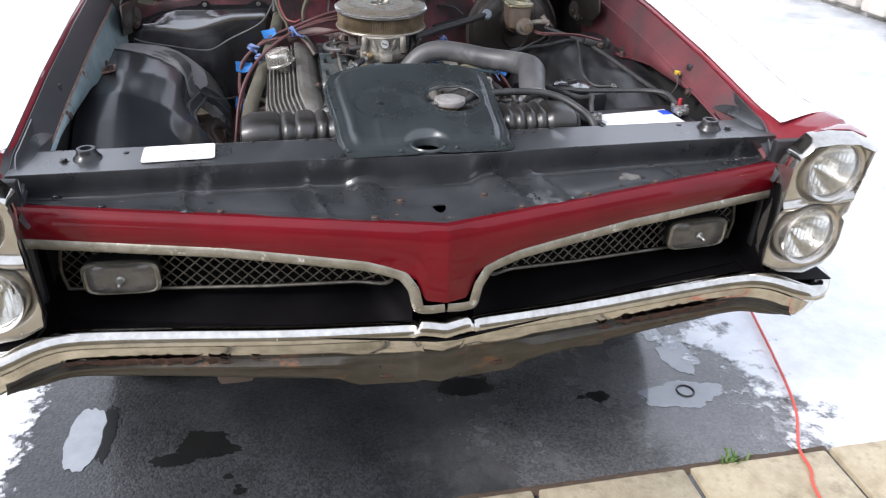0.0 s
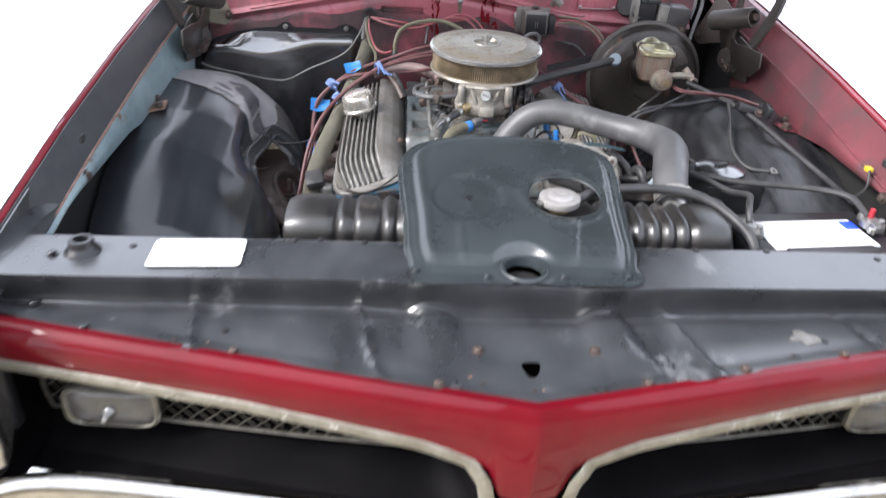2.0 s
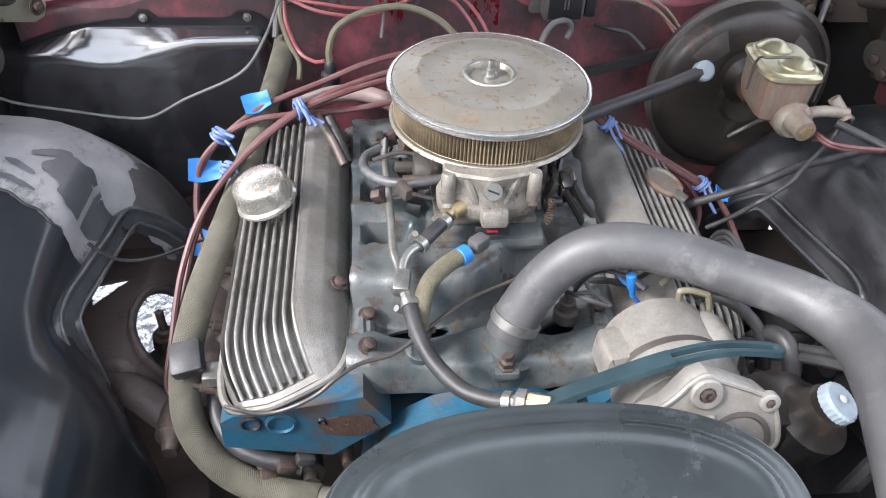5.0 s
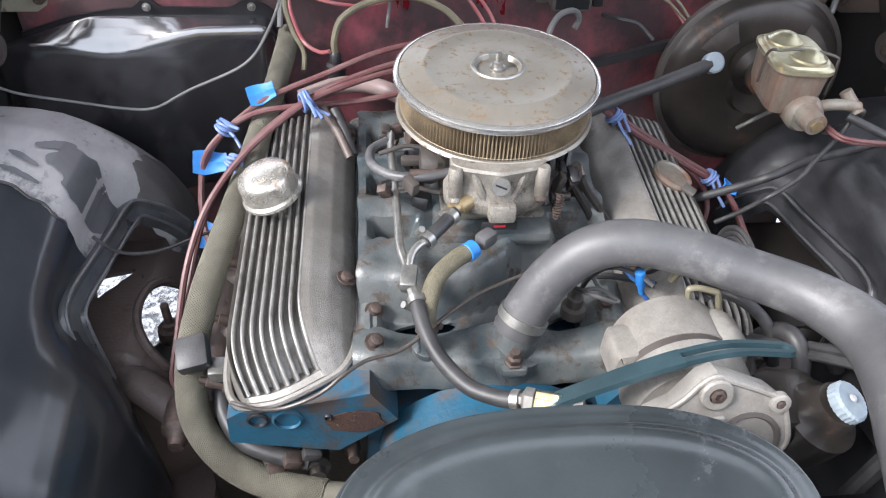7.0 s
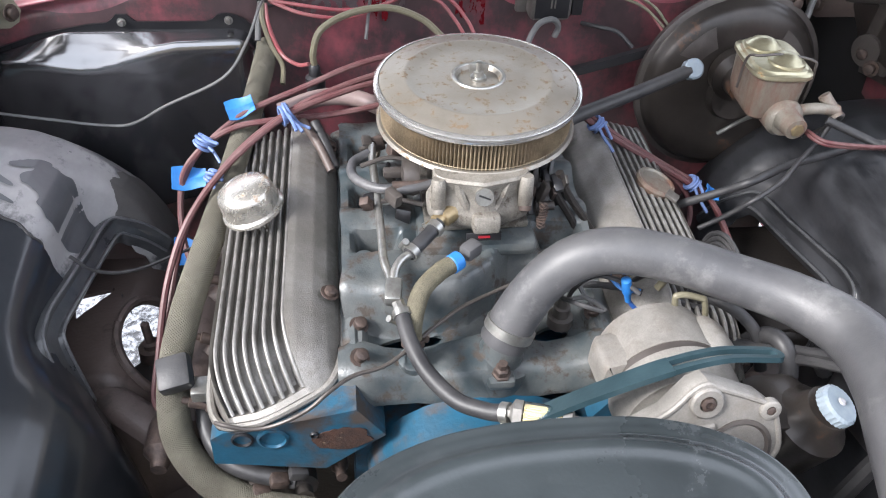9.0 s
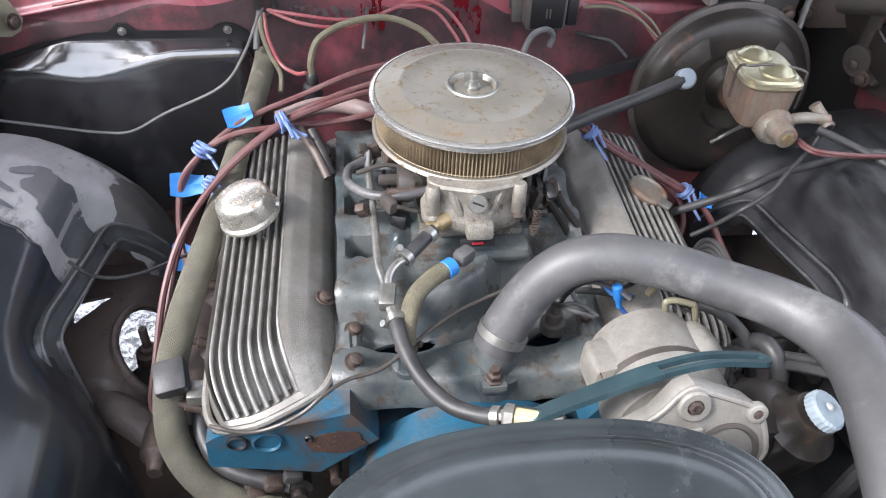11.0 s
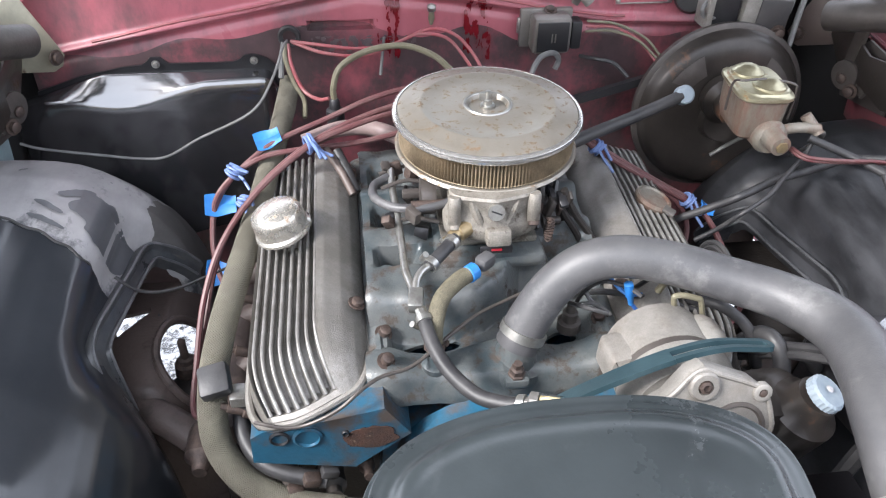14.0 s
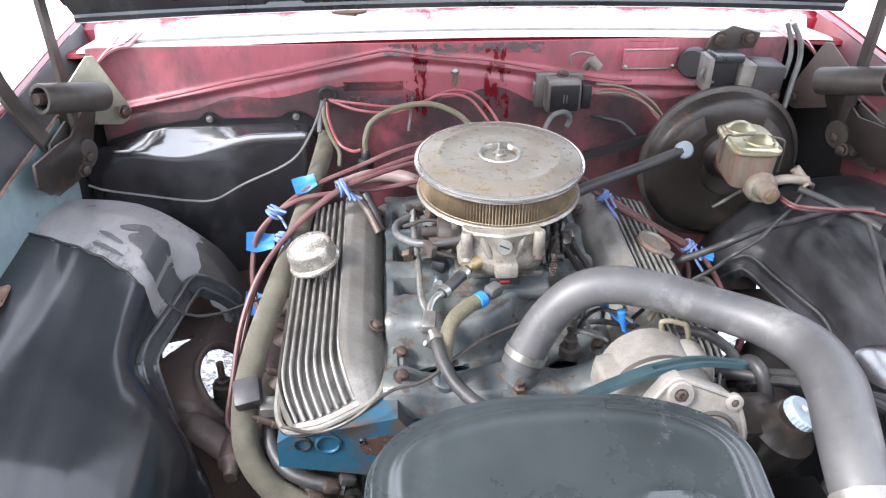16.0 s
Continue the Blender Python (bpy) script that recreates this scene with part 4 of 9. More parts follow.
def support(u, v):
    y0 = yt(u) + 0.014
    y = curve(v, (0, 0.42, 0.75, 1), (y0, 0.197, 0.231, 0.336))
    z = 0.811 + 0.012 * abs(u) / NX
    z += 0.006 * (1 - sm(0.0, 0.035, y - y0))
    mid = 1 - sm(0.10, 0.15, abs(u - 0.005))
    z += 0.015 * sm(0.09, 0.18, y) * (sm(0.085, 0.12, abs(u)) - sm(0.14, 0.18, abs(u)))
    z -= 0.004 * mid
    for c, h in ((-0.225, 0.006), (0.185, -0.007), (0.245, 0.007), (-0.47, 0.005), (0.53, -0.005)):
        z += h * math.exp(-((u - c - 0.25 * (0.12 - y)) / 0.007) ** 2)
    z += 0.002 * noise.noise(Vector((9 * u, 9 * y, 0)))
    e = 0.009 + 0.003 * math.sin(7 * u) + 0.008 * math.exp(-(u / 0.21) ** 6)
    z -= 0.012 * math.exp(-((y - 0.203 + e) / 0.016) ** 2)
    step = sm(0.208 - e, 0.222 - e, y)
    y += 0.030 * sm(0.12, 0.205 - e, y) * (1 - step) - 0.006 * step * (1 - sm(0.222, 0.25, y))
    z += step * (0.872 - z)
    z -= 0.05 * sm(0.322, 0.336, y)
    return (u, y, z)


def support_keep(c):
    if 0.066 < c.y < 0.108 and abs(c.x - 0.002) < 0.006 + 0.30 * (c.y - 0.066):
        return False
    return c.z < 0.86 or math.hypot(c.x - 0.004, c.y - 0.234) > 0.030


panel = part("radiator_support", sheet(support, lin(-0.790, 0.790, 229), sorted({*lin(0, 0.42, 26), *lin(0.42, 0.75, 60), *lin(0.75, 1, 26)}), 0.003, support_keep), BLACK_SATIN, car, "satin black radiator support panel, dusty and scratched")
for x, y in ((-0.407, 0.098), (-0.13, 0.040), (0.155, 0.048), (0.30, 0.075), (0.46, 0.108), (-0.62, 0.142), (0.62, 0.142), (-0.70, 0.26), (0.70, 0.26), (-0.07, 0.125), (0.10, 0.125), (-0.71, 0.20), (0.71, 0.20)):
    part("bolt", bolt((x, y, support(x, sup_v(x, y))[2] - 0.001), r=0.006, h=0.006), BOLT if abs(x) < 0.6 else BLACK_GLOSS, panel)
for x, y in ((-0.592, 0.29), (-0.35, 0.318), (-0.31, 0.322), (-0.24, 0.316), (0.30, 0.316), (0.42, 0.318), (0.60, 0.30), (-0.43, 0.15), (0.45, 0.145), (0.39, 0.108), (0.52, 0.17), (-0.22, 0.11)):
    zz = 0.873 if y > 0.23 else support(x, sup_v(x, y))[2] + 0.001
    part("hole", lathe([(0.0055, -0.002), (0.0055, 0.0006), (0.004, 0.001)], (x, y, zz), seg=12), DARK_BOX, panel)
for x in (-0.66, 0.66):
    part("bonnet_stop", lathe([(0.028, -0.002), (0.026, 0.004), (0.021, 0.009), (0.0185, 0.014), (0.0185, 0.019), (0.0170, 0.022), (0.011, 0.022), (0.010, 0.012)], (x, 0.272, 0.871), seg=24), BLACK_GLOSS, car, "black rubber bonnet stop")
chip = slab(blob_outline(0.425, 0.155, 0.022, 0.014, 0.7, 40, 21), (1, 0, 0), (0, 1, 0), (0, 0, 0.8175), 0.002)
part("paint_chip", chip, ALU_BRIGHT, panel, "patch of bare metal showing through paint")
rs = random.Random(11)
for i in range(14):
    x = rs.uniform(-0.72, 0.72)
    y = yt(x) + rs.uniform(0.03, 0.06)
    part("paint_chip", slab(blob_outline(x, y, rs.uniform(0.0015, 0.004), rs.uniform(0.001, 0.002), 0.4, 10, i), (1, 0, 0), (0, 1, 0), (0, 0, support(x, 0.18)[2] + 0.0035), 0.0006), (RUST, RUST_EDGE, ALU_BRIGHT)[(i * 7) % 11 // 5], panel, smooth=False)
for s in (-1, 1):
    # near-black plate added as the shade beside the support panel
    part("end_shade_plate", box((s * 0.745, 0.346, 0.62), (0.12, 0.006, 0.46), 0.002), GRILLE_BLACK, car, "near-black plate added as shade beside the radiator support")
part("core_wall", box((0, 0.328, 0.60), (1.50, 0.010, 0.50), 0.002), BLACK_GLOSS, car, "black radiator core wall")

# fenders, lips and aprons
ZE_Y, ZE_Z = (0.02, 0.30, 0.58, 0.90, 1.12, 1.55, 1.8), (0.872, 0.897, 0.952, 1.000, 1.027, 1.072, 1.09)


def ze(y):
    return curve(y, ZE_Y, ZE_Z)


for s, lip_m, ap_m, ap_l in ((-1, GREY_LIP, TEAL, "faded grey-green inner apron"), (1, RED_APRON, RED_APRON, "faded red inner apron")):
    def fend(u, v, s=s):
        inner = ze(u) - 0.058 * (1 - sm(0.12, 0.29, u))
        z0 = ze(u) + 0.020 * (1 - sm(0.10, 0.42, u))
        x, z = ((0.792, inner - 0.004), (0.796, inner), (0.82, inner + 0.004 + 0.4 * (z0 - inner)), (0.86, inner + 0.010 + 0.8 * (z0 - inner)), (0.895, z0 + 0.013), (0.915, z0 + 0.012), (0.930, z0 + 0.000), (0.940, z0 - 0.03), (0.948, z0 - 0.09),
                (0.950, 0.74), (0.950, 0.60), (0.945, 0.48), (0.935, 0.36), (0.92, 0.24))[v]
        k = 1 - sm(0.05, 0.16, u)
        if v > 5:
            x -= 0.05 * k
        return (s * x, u, z)

    def arch(c):
        if c.z < 0.56 and c.y < 0.50:
            return False
        return not (abs(c.x) > 0.9 and c.z < 0.70 and math.hypot(c.y - 0.93, c.z - 0.28) < 0.37)
    # brow running forward from the fender to the top of the headlamp surround
    back = [Vector((s * 0.768, 0.150, 0.772)), Vector((s * 0.769, 0.150, 0.800)), Vector((s * 0.770, 0.150, 0.829))] + [Vector(fend(0.15, v)) for v in range(1, 9)]
    front = [Vector((s * x, y, z)) for x, y, z in ((0.766, 0.140, 0.772), (0.760, 0.118, 0.803), (0.748, 0.094, 0.855), (0.750, 0.090, 0.892), (0.770, 0.090, 0.922), (0.795, 0.090, 0.928), (0.83, 0.089, 0.930), (0.87, 0.089, 0.927), (0.918, 0.092, 0.909), (0.930, 0.096, 0.885), (0.932, 0.100, 0.84))]
    brow = sheet(lambda u, v: back[v].lerp(front[v], u) + Vector((0, 0, 0.006 * math.sin(math.pi * u) * (1 if 2 < v < 9 else 0))), lin(0, 1, 9), range(11), 0.003)
    cheek = sheet(lambda u, v: fend(u, v), lin(0.108, 0.152, 4), range(8, 14), 0.003, arch)
    part("fender", join(sheet(fend, lin(0.15, 1.80, 74), range(14), 0.003, arch), brow, cheek), RED_FENDER, car, "glossy red front fender")

    def lip(u, v, s=s):
        a = ze(u) - 0.058 * (1 - sm(0.12, 0.29, u)) - 0.004
        zz = a - 0.046 * v * sm(0.13, 0.4, u) - 0.02 * v
        return (s * (0.790 - 0.026 * v), u, zz if u > 0.16 else a - 0.03 * v)
    lp = part("fender_lip", sheet(lip, lin(0.135, 1.62, 60), lin(0, 1, 5), 0.002), lip_m, car, "dull folded fender lip")
    part("lip_end", sheet(lambda u, v, s=s: (s * (0.803 + (curve(u, (0.135, 0.2, 0.25, 0.34, 0.465), (0.764, 0.762, 0.760, 0.762, 0.766)) - 0.803) * v), u, (ze(u) - 0.058 * (1 - sm(0.12, 0.29, u)) + 0.002) * (1 - v) + v * curve(u, (0.135, 0.19, 0.25, 0.34, 0.465), (0.826, 0.838, 0.868, 0.872, 0.856)) - 0.003 * math.sin(math.pi * v)), lin(0.135, 0.465, 40), lin(0, 1, 10), 0.002), BLACK_SATIN, lp, "dark painted front end of the lip")
    part("flange_edge", tube([(s * 0.764, y, ze(y) - 0.070) for y in lin(0.42, 1.50, 20)], 0.004, 6, 2), RUST_EDGE if s < 0 else RED_APRON, lp, "rusty folded flange" if s < 0 else "")

    def apron(u, v, s=s):
        t = ze(u) - 0.072
        b = curve(u, (0.35, 0.80, 1.10, 1.30, 1.55), (0.848, 0.852, 0.815, 0.80, 0.86)) + (0.014 if s > 0 else 0.0)
        return (s * (0.762 - 0.010 * math.sin(math.pi * v) * 0.5), u, t + (min(b, t - 0.006) - t) * v)
    ap = part("apron", sheet(apron, lin(0.36, 1.34, 44), lin(0, 1, 10), 0.003), ap_m, car, ap_l)
    # near-black sheets added behind the apron as the shade in the gaps
    part("gap_shade_sheet", sheet(lambda u, v, s=s: (s * 0.784, 1.30 + 0.33 * u, 0.50 + 0.46 * v), lin(0, 1, 4), lin(0, 1, 4), 0.003), VOID, car, "near-black sheet added as shade behind the apron")
    part("gap_shade_sheet", sheet(lambda u, v, s=s: (s * 0.802, 0.36 + 0.52 * u, 0.50 + 0.36 * v), lin(0, 1, 4), lin(0, 1, 4), 0.003), VOID, car)
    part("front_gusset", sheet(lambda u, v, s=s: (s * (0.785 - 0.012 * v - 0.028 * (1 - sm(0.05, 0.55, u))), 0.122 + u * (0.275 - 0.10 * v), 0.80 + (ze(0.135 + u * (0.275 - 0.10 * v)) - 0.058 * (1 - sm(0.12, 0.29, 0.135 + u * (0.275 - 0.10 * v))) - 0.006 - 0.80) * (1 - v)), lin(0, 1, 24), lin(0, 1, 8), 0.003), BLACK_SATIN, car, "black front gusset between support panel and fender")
    # near-black liner added over the wheel so bright ground stays hidden
    part("shade_liner", sheet(lambda u, v, s=s: (s * (0.755 + 0.185 * v), 0.93 - 0.41 * math.cos(math.pi * u), 0.26 + 0.41 * math.sin(math.pi * u)), lin(0, 1, 20), lin(0, 1, 4), 0.003), VOID, car, "near-black liner added over the wheel to darken the gap")
    for y in (0.55, 0.98):
        part("bolt", bolt((s * 0.758, y, 0.864), (-s, 0, 0.1), 0.008, 0.008), BOLT, ap)
    part("rubber_stop", box((s * 0.777, 0.60, 0.915), (0.012, 0.022, 0.016), 0.003), RUBBER_DARK, lp, "small black rubber buffer")

# snow melting on the fender tops
for s in (-1, 1):
    def cap(u, v, s=s):
        x = 0.80 + 0.140 * v
        z = ze(u) + curve(x, (0.80, 0.86, 0.895, 0.915, 0.930, 0.940), (0.000, 0.009, 0.013, 0.012, 0.001, -0.02))
        return (s * x, u, z + 0.0035 + 0.020 * (1 - sm(0.10, 0.42, u)) * sm(0.80, 0.90, x) + (0.005 * (1 - sm(0.82, 0.90, x)) if s > 0 else 0.0) + 0.001 * noise.noise(Vector((60 * u, 60 * x, s))))

    solo("snow", sheet(cap, lin(0.22, 1.75, 120), lin(0, 1, 20)), FENDER_SNOW[s], "thin wet snow melting on a red fender", "snow", kind="stuff")


# beads of meltwater on the fender paint
for s in (-1, 1):
    rd = random.Random(31 + s)
    beads = bmesh.new()
    for i in range(420):
        u, v = 0.17 + 0.42 * rd.random() ** 1.4, rd.uniform(0.06, 0.8)
        x = 0.80 + 0.140 * v
        z0 = ze(u) + 0.020 * (1 - sm(0.10, 0.42, u))
        low = ze(u) - 0.058 * (1 - sm(0.12, 0.29, u))
        z = curve(x, (0.796, 0.82, 0.86, 0.895, 0.915, 0.930), (low, low + 0.004 + 0.4 * (z0 - low), low + 0.010 + 0.8 * (z0 - low), z0 + 0.013, z0 + 0.012, z0))
        r = rd.uniform(0.0007, 0.0024)
        top = beads.verts.new((s * x, u, z + 0.55 * r))
        ringv = [beads.verts.new((s * x + r * math.cos(a), u + r * math.sin(a), z - 0.0006)) for a in lin(0, 2 * math.pi, 7)[:-1]]
        for k in range(6):
            beads.faces.new((ringv[k], ringv[(k + 1) % 6], top))
    solo("water_beads", beads, SLUSH, "melting droplets beaded on red paint", "droplets", kind="stuff")


# inner fender wells
def well_top(y):
    return curve(y, (0.36, 0.42, 0.50, 0.60, 0.70, 0.80, 0.95, 1.10, 1.20, 1.28, 1.34, 1.40), (0.42, 0.56, 0.665, 0.745, 0.795, 0.826, 0.852, 0.864, 0.862, 0.842, 0.79, 0.64))


WX = (-0.790, -0.765, -0.735, -0.70, -0.665, -0.63, -0.60, -0.575, -0.552, -0.532, -0.515, -0.500, -0.488, -0.476, -0.466, -0.458, -0.452)
WD = (0.004, 0.0, 0.0, 0.002, 0.006, 0.014, 0.028, 0.045, 0.065, 0.085, 0.105, 0.13, 0.155, 0.19, 0.23, 0.28, 0.36)


def well(u, v):
    i = min(int(v), len(WX) - 2)
    f = v - i
    d = WD[i] + f * (WD[i + 1] - WD[i])
    x = WX[i] + f * (WX[i + 1] - WX[i])
    y = curve(u, (0, 1), (0.36, 1.40))
    z = well_top(y) - d
    x -= 0.050 * sm(0.04, 0.12, d) * sm(0.82, 0.94, y) * (1 - sm(1.165, 1.235, y))
    # pressed creases
    z += 0.012 * math.exp(-((x + 0.70) / 0.05) ** 2 - ((y - 0.80) / 0.10) ** 2)
    z += 0.010 * math.exp(-((x + 0.575) / 0.030) ** 2 - ((y - 0.70) / 0.07) ** 2)
    z += 0.004 * noise.noise(Vector((5 * x, 5 * y, 3)))
    return (x, y, max(0.30, z))


def well_keep(c):
    # open notch over the suspension arm
    a = curve(c.y, (0.885, 0.893, 0.916, 0.955, 1.02, 1.10, 1.172, 1.188, 1.200, 1.207), (0.0, 0.595, 0.704, 0.724, 0.720, 0.712, 0.704, 0.682, 0.62, 0.0))
    return not (c.x > -0.60 and c.z < a and 0.885 < c.y < 1.207)


for s in (-1, 1):
    def seam(c):
        return c.y < 1.100 - 0.40 * (c.x + 0.72)
    w = sheet(well, lin(0, 1, 150), lin(0, len(WX) - 1, 81), 0.003, lambda c: well_keep(c) and (s > 0 or seam(c)), 1)
    if s < 0:
        rear = sheet(lambda u, v: tuple(Vector(well(u, v)) - Vector((0.002, 0, 0.003))), lin(0.5, 1, 76), lin(0, len(WX) - 1, 81), 0.003, lambda c: well_keep(c) and c.y > 1.06 - 0.40 * (c.x + 0.72), 1)
        rear_ob = part("rear_panel", rear, DUSTY, car, "grey dusty rear inner fender panel")

        def wiped(c):
            # streaks where the dust has been rubbed off
            n = noise.noise(Vector((38 * c.x, 38 * c.y, 2))) + 0.6 * noise.noise(Vector((95 * c.x, 95 * c.y, 7)))
            f = 0.0
            for x, y, rx, ry, k in ((-0.575, 1.150, 0.030, 0.036, 0.25), (-0.560, 1.118, 0.022, 0.030, 0.2), (-0.545, 1.150, 0.016, 0.022, 0.0), (-0.632, 1.128, 0.022, 0.007, -0.5), (-0.625, 1.092, 0.026, 0.006, -0.3), (-0.605, 1.176, 0.020, 0.010, 0.6)):
                dx, dy = c.x - x, c.y - y
                f = max(f, 1.25 - math.hypot(dx / rx, (dy - k * dx) / ry))
            return f + 0.30 * n > 0.25 and c.y > 1.068 - 0.40 * (c.x + 0.72)

        # brown-grey film paints in the shading of the side towards the engine
        def grimy(c):
            n = noise.noise(Vector((30 * c.x, 30 * c.y, 5))) + 0.6 * noise.noise(Vector((80 * c.x, 80 * c.y, 9)))
            return c.x + 0.012 * n > -0.522 and c.y > 1.068 - 0.40 * (c.x + 0.72) and well_keep(c)
        for name, test, m, lab in (("wiped_patch", wiped, WIPED, "dark patches wiped clean of dust"), ("side_shading", grimy, FILM, "brown-grey film painting the panel's shaded side")):
            film = part(name, sheet(lambda u, v: tuple(Vector(well(u, v)) + Vector((0.0008, -0.0002, 0.0014))), lin(0.62, 0.98, 190), lin(2.0, len(WX) - 1, 230), 0.0, test, 3), m, rear_ob, lab)
            tagged(film, lab, kind="stuff")
    inner_e = smooth_path([(-0.516, 0.915, 0.52), (-0.524, 0.925, 0.60), (-0.540, 0.943, 0.693), (-0.544, 0.966, 0.708), (-0.540, 1.026, 0.703), (-0.536, 1.091, 0.695), (-0.526, 1.172, 0.690), (-0.512, 1.188, 0.676), (-0.492, 1.202, 0.650), (-0.470, 1.214, 0.615)], 6)
    outer_e = smooth_path([(-0.524, 0.880, 0.54), (-0.534, 0.890, 0.62), (-0.552, 0.912, 0.720), (-0.558, 0.955, 0.737), (-0.554, 1.023, 0.730), (-0.546, 1.100, 0.722), (-0.536, 1.180, 0.716), (-0.514, 1.202, 0.698), (-0.490, 1.220, 0.668), (-0.466, 1.232, 0.630)], 6)
    lift = Vector((0.6, 0, 0.8))

    def flange(u, v):
        k = u * (len(inner_e) - 1)
        i = min(int(k), len(inner_e) - 2)
        p, q = inner_e[i].lerp(inner_e[i + 1], k - i), outer_e[i].lerp(outer_e[i + 1], k - i)
        h = curve(v, (-0.10, 0.0, 0.10, 0.22, 0.75, 0.92, 1.05, 1.20, 1.45), (-0.004, 0.012, 0.014, 0.008, 0.008, 0.015, 0.015, 0.008, -0.012))
        return tuple(p.lerp(q, v) + lift * h)
    e = sheet(flange, lin(0, 1, 90), lin(-0.10, 1.45, 34), 0.002)
    if s > 0:
        w, e = mirrored(w), mirrored(e)
    wo = part("inner_fender", w, WELL if s < 0 else WELL_GREY, car, "dusty black moulded inner fender" if s < 0 else "streaked dark grey inner fender")
    if s < 0:
        def skin(x, y):
            v = curve(-x, [-q for q in WX], range(len(WX)))
            return Vector(well((y - 0.36) / 1.04, v))
        for bead_line, r in ((((-0.598, 0.803), (-0.575, 0.792), (-0.548, 0.782), (-0.520, 0.772), (-0.498, 0.763), (-0.484, 0.757)), 0.0042), (((-0.585, 0.640), (-0.572, 0.622), (-0.556, 0.600), (-0.540, 0.580), (-0.528, 0.560)), 0.0065)):
            part("crease", tube([skin(x, y) - Vector((0.0010, 0, 0.0015)) for x, y in bead_line], r, 10, 6, radii=[0.3 * r, r, r, r, 0.4 * r], flat=0.9), WELL, wo)
    notch = part("notch_flange", e, FLANGE if s < 0 else WELL_GREY, wo)
    # paler tubes paint the highlights along both ridges
    for v in (0.06, 0.985):
        ridge = tube([Vector(flange(u, v)) + 0.0004 * lift for u in lin(0.02, 0.98, 60)], 0.0024, 6, 1)
        part("ridge_glint", ridge if s < 0 else mirrored(ridge), RIDGE_GLINT if s < 0 else FLANGE, notch, "pale line painting the highlight on the ridge")
    for x, y in ((-0.735, 0.46), (-0.66, 0.45), (-0.59, 0.47), (-0.76, 0.70)):
        part("rivet", lathe([(0.006, -0.003), (0.006, 0.002), (0.003, 0.004)], (-s * x, y, well_top(y) - 0.004), seg=10), DARK_BOX, wo)
    tabs = part("fixing_tab", box((s * 0.748, 0.945, 0.856), (0.05, 0.05, 0.008), 0.003, turn(0, s * 12, 8)), RUST_EDGE if s < 0 else RED_APRON, car, "bent metal fixing tab")
    part("bolt", bolt((s * 0.735, 0.93, 0.862), (0, 0, 1), 0.009, 0.010), BOLT, tabs)

# near-black pans added low beside the radiator so the gap reads as shade
for s in (-1, 1):
    part("shade_pan", sheet(lambda u, v, s=s: (s * (0.48 + 0.46 * u), 0.34 + 0.44 * v, 0.34 + 0.10 * v), lin(0, 1, 8), lin(0, 1, 8), 0.004), VOID, car, "near-black pan added as shade beside the radiator")

# twisted black wire along the seam of the dusty panel
seam_pts = []
for v in lin(0.6, 10.5, 16):
    x = curve(v, range(len(WX)), WX)
    for _ in range(3):
        q = well((1.100 - 0.40 * (x + 0.72) - 0.36) / 1.04, v)
        x = q[0]
    seam_pts.append((q[0], q[1] + 0.003 * math.sin(5 * v), q[2] + 0.0045))
solo("wiring", tube(seam_pts, 0.0022, 6, 4), RUBBER_DARK, "thin twisted black wire along the inner fender seam", "wire")

